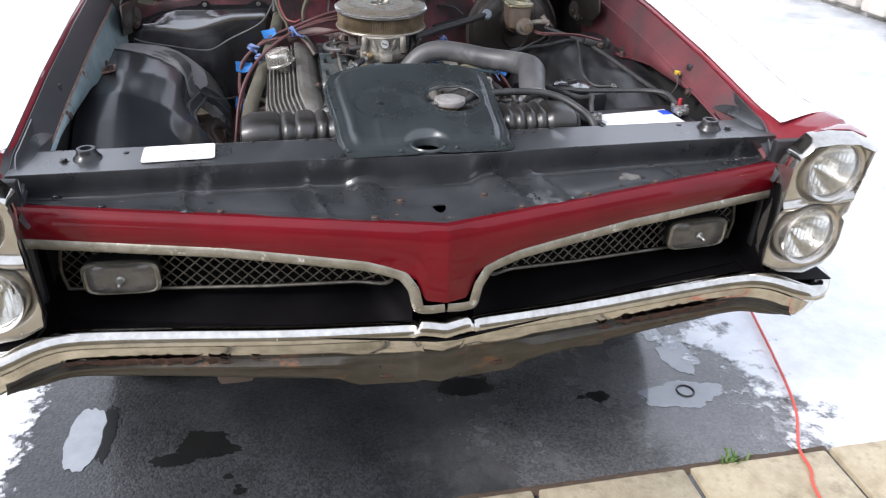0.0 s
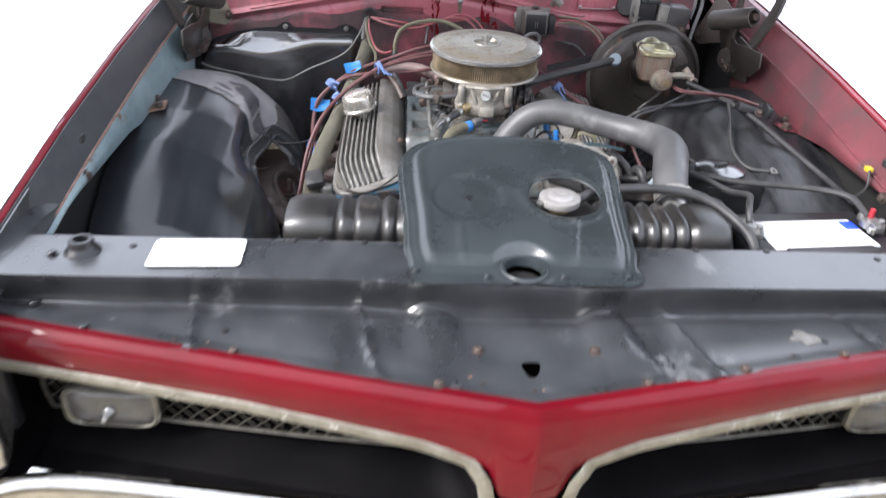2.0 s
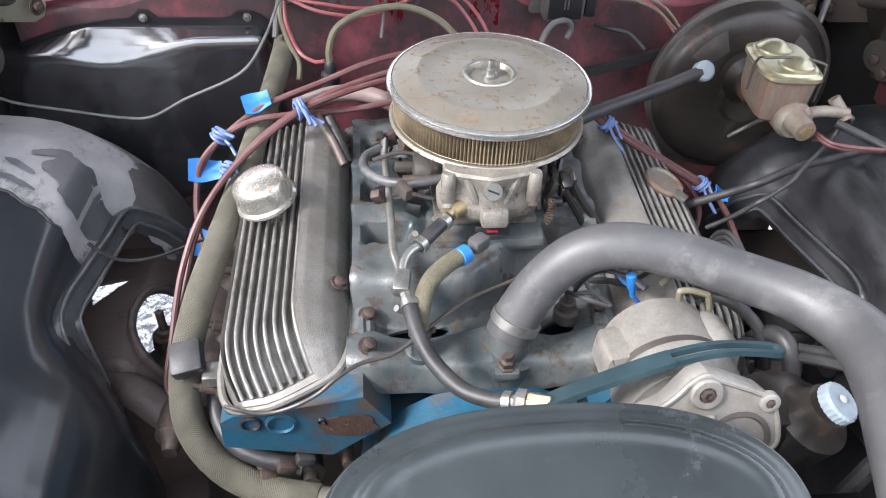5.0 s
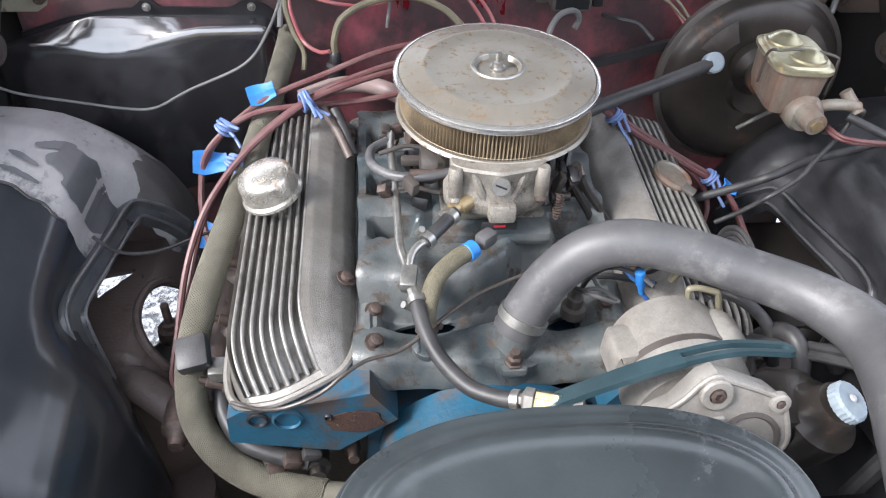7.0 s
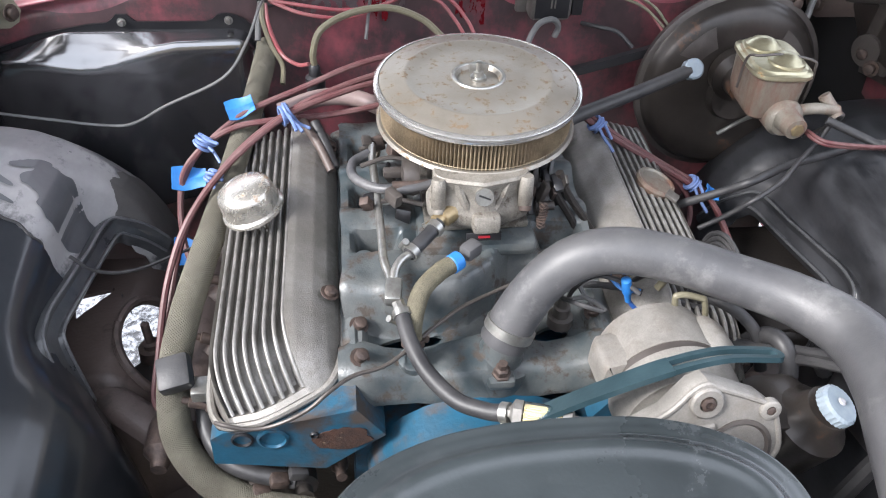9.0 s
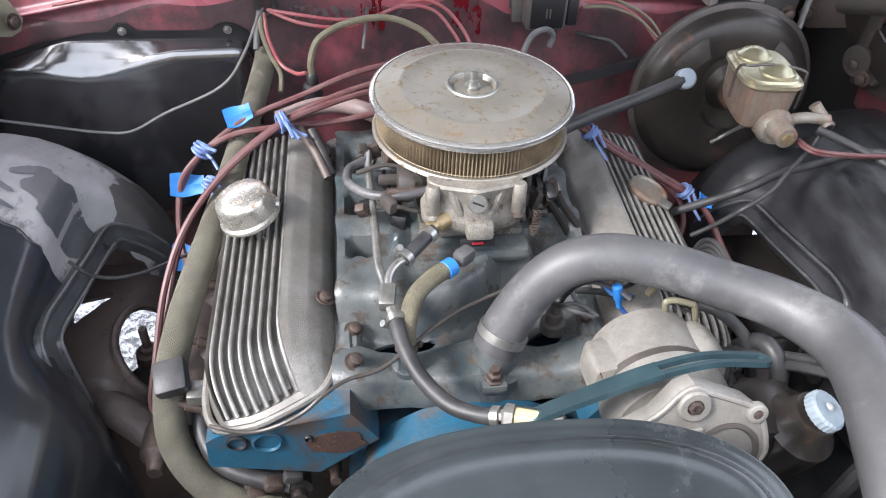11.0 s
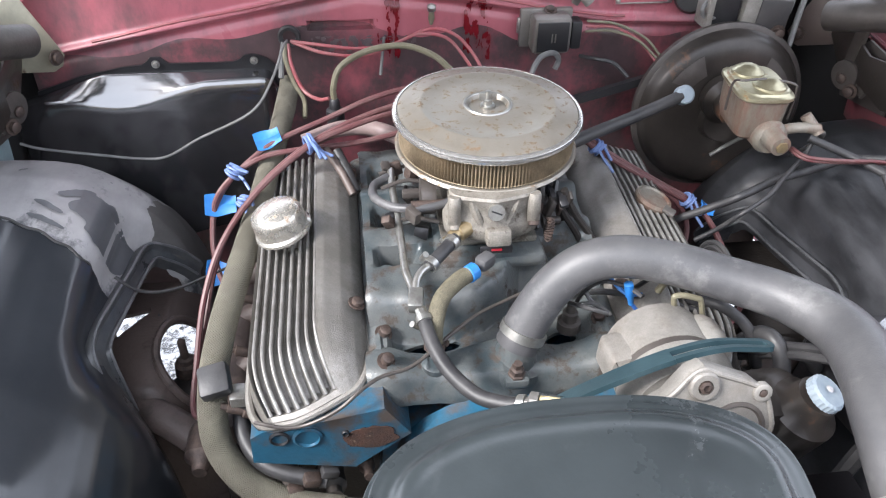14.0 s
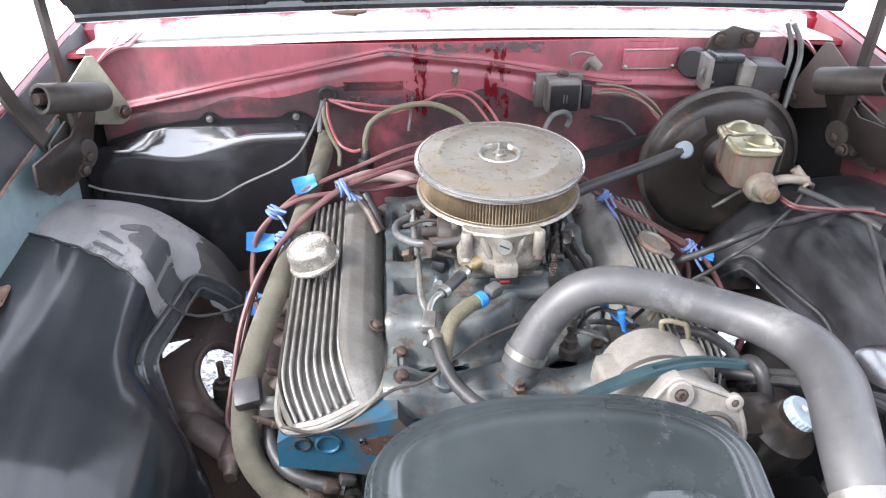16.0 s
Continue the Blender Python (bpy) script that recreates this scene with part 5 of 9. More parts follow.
# suspension tower and frame rails seen past the wells
for s in (-1, 1):
    def tower(u, v, s=s):
        # saddle-shaped pressed arm from the rail up to the well
        x = 0.60 - 0.20 * u
        y = 0.86 + 0.36 * v
        z = 0.645 - 0.10 * sm(0.45, 1.0, u) - 0.20 * (1 - sm(0.0, 0.28, v)) - 0.03 * (1 - sm(0.7, 1.0, 1 - v)) + 0.02 * math.sin(math.pi * v)
        return (s * x, y, z)

    def hole(c):
        # gap between the tower and the inner fender
        if c.x < -0.52 and c.y < 1.124 + 0.3 * (c.x + 0.555) and c.y > 1.062 + 1.55 * (c.x + 0.572) and c.y > 1.062 - 3.2 * (c.x + 0.572):
            return False
        return math.hypot((abs(c.x) - 0.455) / 0.048, (c.y - 1.045) / 0.080) > 1
    # the right tower is coloured near-black to put its shade in
    tw = part("suspension_tower", sheet(tower, lin(0, 1, 68), lin(0, 1, 92), 0.006, hole), GRIME if s < 0 else GREASE_SHADE, car, "grimy brown pressed suspension tower" if s < 0 else "suspension tower coloured near-black for its shaded side")
    part("hole_rim", tube([(s * (0.455 + 0.051 * math.cos(a)), 1.045 + 0.083 * math.sin(a), tower((0.145 - 0.051 * math.cos(a)) / 0.20, (0.185 + 0.083 * math.sin(a)) / 0.36)[2] + 0.003) for a in lin(0, 2 * math.pi, 40)], 0.007, 8, 1), GRIME, tw)
    part("lower_plate", slab([(0.400, 0.930), (0.530, 0.930), (0.512, 1.005), (0.485, 1.035), (0.470, 1.062), (0.448, 1.076), (0.400, 1.100)], (s, 0, 0), (0, 1, 0), (0, 0, 0.565), 0.006), GREASE_SHADE, tw, "near-black lower plate inside the tower")
    part("bolt", lathe([(0.022, -0.02), (0.020, 0), (0.012, 0.001), (0.012, 0.010), (0.0065, 0.012), (0.0065, 0.048), (0.005, 0.050)], (s * 0.470, 1.045, 0.585), (0, 0, 1), 12), BOLT, tw)
    part("arm", tube([(s * 0.40, 0.86, 0.585), (s * 0.50, 0.93, 0.60), (s * 0.62, 1.0, 0.58)], 0.026, 12, 6, flat=0.7), GRIME, tw)
    part("bush", lathe([(0.022, -0.03), (0.024, -0.02), (0.024, 0.02), (0.014, 0.03), (0.010, 0.045)], (s * 0.415, 0.855, 0.605), (0, -1, 0), 18), BOLT, tw)
    part("frame_rail", box((s * 0.44, 1.0, 0.36), (0.085, 1.5, 0.13), 0.012), GRIME, car, "grimy chassis rail")
    part("splash_panel", box((s * 0.50, 0.68, 0.52), (0.012, 0.42, 0.16), 0.004, turn(0, s * 8, 0)), BLACK_SATIN, car, "black splash panel")
# near-black filler added to keep the gap beside the rail dark
part("dark_gap_filler", lathe([(0.030, -0.06), (0.055, -0.05), (0.060, 0.0), (0.050, 0.05), (0.022, 0.06)], (0.525, 1.005, 0.590), (0.2, 0.9, 0.1), 20), GREASE_SHADE, car, "near-black filler added in the gap beside the rail")
# plate added only to cover bright ground showing behind the tower
part("brace", box((0.552, 1.245, 0.615), (0.075, 0.012, 0.11), 0.003, turn(-25, 0, -12)), GRIME, car, "grimy plate added to cover bright ground behind the tower")
part("crossmember", tube([(-0.47, 0.80, 0.36), (-0.25, 0.78, 0.27), (0, 0.78, 0.25), (0.25, 0.78, 0.27), (0.47, 0.80, 0.36)], 0.06, 14, 5, flat=0.7), GRIME, car, "grimy engine crossmember")
for s in (-1, 1):
    wheel = part("wheel", lathe([(0.17, -0.075), (0.20, -0.09), (0.27, -0.10), (0.315, -0.085), (0.333, -0.05), (0.335, 0.0), (0.333, 0.05), (0.315, 0.085), (0.27, 0.10), (0.20, 0.09), (0.17, 0.075)], (s * 0.80, 0.93, G + 0.335), (s, 0, 0), 44), RUBBER_DARK, car, "black road tyre")
    part("rim", lathe([(0.168, 0.06), (0.16, 0.05), (0.10, 0.03), (0.03, 0.045), (0.002, 0.045)], (s * 0.80, 0.93, G + 0.335), (s, 0, 0), 32), STEEL, wheel)


# firewall with pressed bead
def bead(x):
    return curve(x, (-0.70, -0.664, -0.39, -0.153, 0.039, 0.31, 0.70), (0.940, 0.947, 0.999, 1.043, 1.019, 0.972, 0.955))


def fire(u, v):
    z = 0.34 + (1.062 - 0.34) * v
    y = 1.485
    y -= 0.012 * math.exp(-((z - bead(u)) / 0.007) ** 2)
    y += 0.006 * math.exp(-((z - bead(u) + 0.018) / 0.008) ** 2)
    y += 0.018 * (1 if (abs(u + 0.189) < 0.060 and abs(z - 0.974) < 0.009) else 0)
    y += 0.004 * noise.noise(Vector((4 * u, 0, 4 * z)))
    return (u, y, z)


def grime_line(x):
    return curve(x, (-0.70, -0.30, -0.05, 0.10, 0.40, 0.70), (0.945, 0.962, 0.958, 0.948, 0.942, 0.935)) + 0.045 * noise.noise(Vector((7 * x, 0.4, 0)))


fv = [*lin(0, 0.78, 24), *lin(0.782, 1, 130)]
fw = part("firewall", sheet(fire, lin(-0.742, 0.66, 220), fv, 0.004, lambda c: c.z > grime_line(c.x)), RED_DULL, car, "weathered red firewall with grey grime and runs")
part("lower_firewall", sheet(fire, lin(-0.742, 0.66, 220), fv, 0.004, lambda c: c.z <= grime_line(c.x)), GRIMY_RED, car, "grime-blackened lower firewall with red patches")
for s in (-1, 1):
    # near-black panel added as the shade beside the firewall
    part("side_shade_panel", box((s * 0.78, 1.62, 0.72), (0.24, 0.02, 0.66), 0.004), VOID, car, "near-black panel added as shade beside the firewall")
    part("cowl_corner", sheet(lambda u, v, s=s: (s * (0.655 + 0.125 * u), 1.480 + 0.10 * v - 0.03 * u * (1 - v), 1.062 - 0.05 * u * u - 0.045 * u * (1 - v) + 0.010 * math.sin(5 * u) * (1 - v)), lin(0, 1, 18), lin(0, 1, 10), 0.004), RED_DULL, car, "bent red cowl corner")
    # white film paints the glare on the cowl corner
    solo("snow", sheet(lambda u, v, s=s: (s * (0.665 + 0.105 * u), 1.492 + 0.085 * v - 0.03 * u * (1 - v), 1.067 - 0.05 * u * u - 0.045 * u * (1 - v) + 0.010 * math.sin(5 * u) * (1 - v)), lin(0, 1, 40), lin(0, 1, 30), 0.002, lambda c: noise.fractal(Vector((18 * c.x, 18 * c.y, 2.0)), 0.6, 2.1, 5) > -0.16), SLUSH, "white film painting glare on the bent cowl corner", "snow", kind="stuff")
DRIP = mat("dark_red_paint_run", (0.17, 0.008, 0.014), (0.11, 0.006, 0.010), 40, 0.25, bump=0.05)
SMEAR = mat("grey_smear", (0.15, 0.115, 0.12), (0.09, 0.07, 0.075), 30, 0.42, bump=0.1)
for x0, w, z0, z1, m, lab, cut, sd in ((-0.100, 0.022, 0.905, 1.060, DRIP, "dark red paint runs on the firewall", 0.06, 3), (0.064, 0.026, 0.900, 1.052, DRIP, "dark red paint runs on the firewall", 0.04, 8), (0.0, 0.165, 1.040, 1.061, SMEAR, "grey smear below the cowl edge", -0.12, 5), (-0.15, 0.10, 0.925, 0.955, SMEAR, "grey smear on the firewall", 0.05, 12)):
    def run(u, v, x0=x0, w=w, z0=z0, z1=z1):
        p = Vector(fire(x0 + w * u, (z0 + (z1 - z0) * v - 0.34) / 0.722))
        return (p.x, p.y - 0.0045, p.z)

    def wet(c, x0=x0, w=w, z0=z0, z1=z1, cut=cut, sd=sd):
        edge = max(abs((c.x - x0) / w), abs(2 * (c.z - z0) / (z1 - z0) - 1))
        return noise.fractal(Vector((75 * c.x, sd, (26 if w < 0.05 else 60) * c.z)), 0.7, 2.1, 4) > cut + 0.5 * max(0.0, edge - 0.6)
    part("stain", sheet(run, lin(-1, 1, 60 if w < 0.05 else 200), lin(0, 1, 90 if w < 0.05 else 30), 0.0006, wet, 1), m, fw, lab)
solo("wiring", tube([(x, 1.4655, bead(x) + 0.011 + 0.0015 * math.sin(23 * x)) for x in lin(-0.62, 0.34, 30)], 0.0028, 6, 2), WIRE_BRIGHT, "pink painted cable clipped along the firewall bead", "wire")
cowl = part("cowl_panel", sheet(lambda u, v: (u, curve(v, (0, 0.1, 0.2, 0.5, 0.6, 1.0), (1.487, 1.492, 1.505, 1.60, 1.61, 1.78)), curve(v, (0, 0.1, 0.2, 0.5, 0.6, 1.0), (1.060, 1.067, 1.068, 1.060, 1.082, 1.112)) - 0.02 * (u / 0.8) ** 2), lin(-0.80, 0.80, 40), lin(0, 1, 21), 0.004), RED, car, "red cowl panel, wet and bright")
part("cowl_seal", tube([(x, 1.535, 1.070 - 0.02 * (x / 0.8) ** 2) for x in lin(-0.66, 0.66, 20)], 0.0055, 8, 2), WIRE_GREY, cowl, "pale weather seal along the cowl")
for i in range(40):
    x = -0.5 + i * 0.0256
    part("vent_slot", box((x, 1.69, 1.098 - 0.02 * (x / 0.8) ** 2), (0.012, 0.05, 0.004), 0.001), DARK_BOX, cowl, smooth=False)
part("rust_patch", slab(blob_outline(-0.235, 1.625, 0.034, 0.016, 0.35, 40, 3), (1, 0, 0), (0, 1, 0), (0, 0, 1.086), 0.004), RUST, cowl, "rusty patch on the cowl")
def cowl_at(u, v):
    return Vector((u, curve(v, (0, 0.1, 0.2, 0.5, 0.6, 1.0), (1.487, 1.492, 1.505, 1.60, 1.61, 1.78)), curve(v, (0, 0.1, 0.2, 0.5, 0.6, 1.0), (1.060, 1.067, 1.068, 1.060, 1.082, 1.112)) - 0.02 * (u / 0.8) ** 2))


solo("snow", sheet(lambda u, v: tuple(cowl_at(u, v) + Vector((0, -0.001, 0.0045))), lin(-0.76, 0.76, 60), lin(0.06, 0.9, 30)), COWL_SNOW, "thin wet slush along the red cowl", "snow", kind="stuff")
part("windscreen", sheet(lambda u, v: (u, 1.80 + 0.55 * v + 0.10 * (u / 0.7) ** 2, 1.10 + 0.40 * v), lin(-0.70, 0.70, 24), lin(0, 1, 8), 0.005), GLASS_DARK, car, "curved clear windscreen")
part("bulkhead", sheet(lambda u, v: (u * (0.80 - 0.12 * sm(0.3, 1, v)), 1.80 + 0.0 * v + 0.62 * sm(0.45, 1.0, v), 0.25 + 1.27 * v), lin(-1, 1, 12), (0, 0.2, 0.4, 0.55, 0.66), 0.01), DARK_BOX, car, "dark bulkhead behind the cowl")

# raised bonnet overhead
HN = Vector((0, -math.cos(radians(44)), math.sin(radians(44))))  # forwards and up along the bonnet
HU = Vector((0, math.sin(radians(44)), math.cos(radians(44))))   # its outer side
H0 = Vector((0, 1.425, 1.150))


def hood(u, v, lift=0.0):
    w = curve(v, (0, 1), (0.735, 0.755))
    k = abs(u)
    p = H0 + HN * (1.38 * v + 0.05 * v * (1 - k)) + HU * (lift - 0.022 * k ** 2 + 0.015 * math.sin(math.pi * v))
    return (w * u, p.y, p.z)


bonnet = part("bonnet", sheet(lambda u, v: hood(u, v, 0.03), lin(-1, 1, 40), lin(0, 1, 30), 0.004), RED, car, "raised red bonnet")
part("bonnet_inner_panel", sheet(lambda u, v: hood(u, v, 0.004 + (0.014 if (abs(u) < 0.08 or 0.42 < abs(u) < 0.5 or 0.12 < v < 0.2) else 0.0)), lin(-0.97, 0.97, 60), lin(0.0, 0.98, 44), 0.003), BLACK_SATIN, bonnet, "dark underside of the bonnet")
part("bonnet_rear_edge", tube([Vector(hood(u, 0.0, 0.008)) for u in lin(-0.97, 0.97, 24)], 0.013, 8, 2), BLACK_SATIN, bonnet, "dark folded rear edge of the bonnet")

# bonnet hinges
for s in (-1, 1):
    hinge = part("bonnet_hinge", slab([(0, 0), (0.13, -0.02), (0.16, 0.05), (0.10, 0.10), (0.02, 0.09)], (0, 1, 0), (0, 0, 1), (s * 0.745, 1.22, 0.88), 0.006, 0.002), DARK_STEEL, car, "dark steel bonnet hinge")
    part("spring", lathe([(0.019, 0.002), (0.020, 0.0), (0.0255, 0.0), (0.0265, 0.004), (0.0265, 0.128), (0.0255, 0.132), (0.020, 0.132), (0.019, 0.130)], (s * 0.742, 1.255, 1.046), (-s * 0.46, 0.84, -0.28), 24, hollow=True), DARK_STEEL, hinge, "dark tubular counterbalance spring")
    part("spring_pin", lathe([(0.010, -0.02), (0.010, 0.02)], (s * 0.736, 1.266, 1.042), (-s * 0.46, 0.84, -0.28), 12), BOLT, hinge)
    part("arm", bar([(s * 0.728, 1.285, 0.900), (s * 0.752, 1.255, 0.965), (s * 0.782, 1.25, 1.03), (s * 0.792, 1.24, 1.075), (s * 0.785, 1.20, 1.16), (s * 0.775, 1.12, 1.30)], [(-0.004, -0.018), (0.004, -0.018), (0.004, 0.018), (-0.004, 0.018)], (0, 1, 0.2)), DARK_STEEL, hinge)
    part("arm", bar([(s * 0.724, 1.325, 0.925), (s * 0.724, 1.318, 1.02), (s * 0.718, 1.30, 1.22)], [(-0.004, -0.013), (0.004, -0.013), (0.004, 0.013), (-0.004, 0.013)], (0, 1, 0.2)), DARK_STEEL, hinge)
    part("mount_plate", slab([(-0.01, 0.0), (0.04, -0.012), (0.103, -0.030), (0.120, -0.024), (0.128, -0.006), (0.120, 0.016), (0.080, 0.112), (0.066, 0.114), (0.0, 0.05)], (-s * 0.75, 0.66, 0), (0, 0, 1), (s * 0.765, 1.37, 0.955), 0.005 * -s, 0.001), ZINC if s < 0 else GRIME, hinge, "tan zinc-plated hinge plate" if s < 0 else "")
    part("folded_bracket", slab([(1.125, 0.985), (1.115, 0.948), (1.150, 0.918), (1.205, 0.900), (1.360, 0.925), (1.400, 0.960), (1.405, 0.982), (1.340, 0.988), (1.280, 0.968), (1.220, 0.978)], (0, 1, 0), (0, 0, 1), (s * 0.722, 0, 0), 0.006, 0.002), BOOSTER, hinge, "dark folded steel hinge bracket")
    part("pivot_plate", lathe([(0.002, 0), (0.027, 0), (0.027, 0.006), (0.002, 0.007)], (s * 0.718, 1.315, 0.918), (-s, -0.3, 0), 22), DARK_STEEL, hinge)
    for y, z in ((1.315, 0.912), (1.285, 0.90), (1.425, 0.955)):
        part("bolt", bolt((s * 0.715 if y < 1.4 else s * 0.672, y, z), (-s, -0.5, 0), 0.009, 0.009), BOLT, hinge)

# ================= radiator and front of the bay =================
radiator = thing("radiator", (0, 0.40, 0.33), "black car radiator with a ribbed dusty top tank", "radiator")


def tank_ring(x, k):
    out = []
    for i in range(28):
        a = 2 * math.pi * i / 28
        ca, sa = math.cos(a), math.sin(a)
        q = (abs(ca) ** 4 + abs(sa) ** 4) ** (-1 / 4)
        out.append(Vector((x, 0.402 + 0.060 * k * q * ca, 0.838 + 0.060 * k * q * sa)))
    return out


rings = [tank_ring(-0.376, 0.70), tank_ring(-0.372, 0.86), tank_ring(-0.355, 0.98)]
for x in lin(-0.33, 0.33, 133):
    groove = min(abs(x - c) for c in (-0.29, -0.262, -0.215, -0.188, 0.150, 0.176, 0.202, 0.228, 0.254, 0.280, 0.306))
    rings.append(tank_ring(float(x), 1.0 - 0.13 * math.exp(-(groove / 0.006) ** 2)))
rings += [tank_ring(0.358, 0.98), tank_ring(0.374, 0.86), tank_ring(0.378, 0.70)]
part("top_tank", loft(rings), TANK, radiator)
part("core", box((0, 0.402, 0.56), (0.70, 0.055, 0.46), 0.004), BLACK_GLOSS, radiator, "black finned radiator core")
for i in range(24):
    part("fin_tube", box((-0.335 + i * 0.0291, 0.432, 0.56), (0.004, 0.008, 0.45)), TANK, radiator, smooth=False)
part("filler_neck", lathe([(0.020, -0.03), (0.020, 0.0), (0.028, 0.002), (0.028, 0.006)], (0.084, 0.402, 0.903), seg=24), BRASS, radiator)
capo = part("radiator_cap", lathe([(0.028, 0.0), (0.0345, 0.001), (0.0355, 0.005), (0.0345, 0.012), (0.030, 0.014), (0.022, 0.0135), (0.017, 0.017), (0.008, 0.018), (0.004, 0.016), (0.001, 0.016)], (0.084, 0.402, 0.909), seg=36), CAP_METAL, radiator, "pale pressed metal radiator cap")
for a in (0.4, 3.54):
    part("ear", box((0.084 + 0.036 * math.cos(a), 0.402 + 0.036 * math.sin(a), 0.915), (0.014, 0.012, 0.008), 0.002, turn(0, 0, math.degrees(a))), STEEL, capo)
part("hose_neck", tube([(0.310, 0.43, 0.850), (0.314, 0.47, 0.866), (0.317, 0.505, 0.884)], 0.024, 18, 4), STEEL, radiator)

# near-black plate added so the filler opening looks dark inside
part("opening_shade_plate", box((0.05, 0.515, 0.835), (0.52, 0.10, 0.008), 0.003), GRILLE_BLACK, radiator, "near-black plate added under the cover opening")

# pressed cover over the radiator
CX = 0.008


def cover_w(y):
    if y < 0.30:
        return 0.176 + 0.010 * sm(0.22, 0.30, y) - 0.026 * (1 - math.sqrt(max(0.0, 1 - ((0.224 - min(y, 0.224)) / 0.0281) ** 2)))
    return 0.186 + 0.012 * sm(0.30, 0.50, y)


def cover_end(x):
    return 0.500 + 0.106 * max(0.0, 1 - min(1.0, abs(x - CX) / 0.198) ** 2.35) ** (1 / 2.35)


RIM = np.array([(CX + k * cover_w(y), y) for k in (-1, 1) for y in lin(0.200, 0.50, 190)] + [(CX + 0.198 * math.sin(a), cover_end(CX + 0.198 * math.sin(a))) for a in lin(-1.5707, 1.5707, 700)])


def cover(u, v):
    v = math.sin(v * math.pi / 2)
    if u <= 0.6:
        y = 0.196 + (0.500 - 0.196) * u / 0.6
        x = CX + cover_w(y) * v
    else:
        x = CX + 0.198 * v
        y = 0.500 + (cover_end(x) - 0.500) * (u - 0.6) / 0.4
    z = curve(y, (0.196, 0.222, 0.240, 0.262, 0.290, 0.33, 0.40, 0.50, 0.57, 0.61), (0.876, 0.877, 0.881, 0.890, 0.898, 0.907, 0.920, 0.940, 0.954, 0.960))
    k = sm(0.225, 0.275, y)
    d = float(np.min(np.hypot(RIM[:, 0] - x, RIM[:, 1] - y)))  # distance from the edge
    z -= k * (0.008 * sm(0.036, 0.022, d) + 0.0015 * sm(0.020, 0.012, d) + 0.014 * sm(0.008, 0.0, d))
    z += 0.002 * k * math.exp(-((d - 0.040) / 0.007) ** 2)
    z -= 0.0035 * k * (1 - sm(0.056, 0.062, math.hypot(x + 0.072, y - 0.398)))
    z += 0.004 * math.exp(-((math.hypot(x - 0.092, y - 0.405) - 0.070) / 0.006) ** 2) * k
    z += 0.003 * k * math.exp(-((x - 0.078 - 0.18 * (y - 0.218)) / 0.005) ** 2) * (1 - sm(0.33, 0.36, y))
    z += 0.002 * k * math.exp(-((x + 0.088) / 0.006) ** 2) * (1 - sm(0.30, 0.34, y))
    # collar of the small front hole
    d = math.hypot(x - 0.004, y - 0.234)
    z = z + (0.880 - z) * (1 - sm(0.040, 0.052, d)) if d < 0.052 else z
    z += 0.0012 * noise.noise(Vector((11 * x, 11 * y, 5)))
    return (x, y, z)


def cover_keep(c):
    if math.hypot((c.x - 0.092) / 0.063, (c.y - 0.405) / 0.060) < 1:
        return False
    return math.hypot(c.x - 0.004, c.y - 0.234) > 0.030


top_cover = thing("radiator_cover", (0, 0.27, 0.872), "satin grey-black pressed steel radiator cover with a filler opening", "cover")
us = sorted({*lin(0, 0.16, 34), *lin(0.16, 0.6, 44), *lin(0.6, 0.75, 14), *lin(0.75, 0.93, 26), *lin(0.93, 1, 14)})
pan = part("pressed_panel", sheet(cover, us, lin(-1, 1, 121), 0.0, cover_keep), BLACK_COVER, top_cover)
part("opening_edge", tube([(0.092 + 0.063 * math.cos(a), 0.405 + 0.060 * math.sin(a), 0.9185 + 0.17 * 0.06 * math.sin(a)) for a in lin(0, 2 * math.pi, 40)], 0.0028, 6, 1), BLACK_COVER, pan)
part("collar", lathe([(0.029, -0.012), (0.031, 0.002), (0.035, 0.003), (0.038, -0.002), (0.034, -0.012)], (0.004, 0.234, 0.880), seg=32, hollow=True), BLACK_COVER, pan)
# near-black disc put in as the shade inside the front hole
part("hole_floor", lathe([(0.030, 0.0), (0.030, 0.002), (0.002, 0.003)], (0.004, 0.234, 0.855), seg=24), VOID, pan)
part("hole", lathe([(0.006, -0.001), (0.006, 0.0012), (0.004, 0.0014)], (-0.072, 0.398, 0.9165), seg=14), DARK_BOX, pan)
for x, y in ((-0.054, 0.213), (0.062, 0.216), (-0.160, 0.226), (0.162, 0.222)):
    part("bolt", bolt((x, y, 0.8775), r=0.004, h=0.004), BLACK_COVER, pan)

# white card lying on the support panel
card = thing("card", (-0.49, 0.27, 0.873), "blank white card with rounded corners lying on the support", "card")
cu, cv = Vector((math.cos(radians(2.5)), math.sin(radians(2.5)), 0)), Vector((-math.sin(radians(2.5)), math.cos(radians(2.5)), 0))
part("sheet", slab([(sx * 0.0605 + 0.008 * math.cos(a), sy * 0.031 + 0.008 * math.sin(a)) for sx, sy, a0 in ((1, 1, 0), (-1, 1, 90), (-1, -1, 180), (1, -1, 270)) for a in lin(radians(a0), radians(a0 + 90), 6)], cu, cv, (-0.490, 0.270, 0.8745), 0.0016), WHITE, card)
for i in range(2):
    part("print", box((-0.462 + 0.003 * i, 0.2705 + 0.006 * i, 0.8762), (0.004, 0.004, 0.0006), 0, turn(0, 0, 2.5)), INK, card, smooth=False)

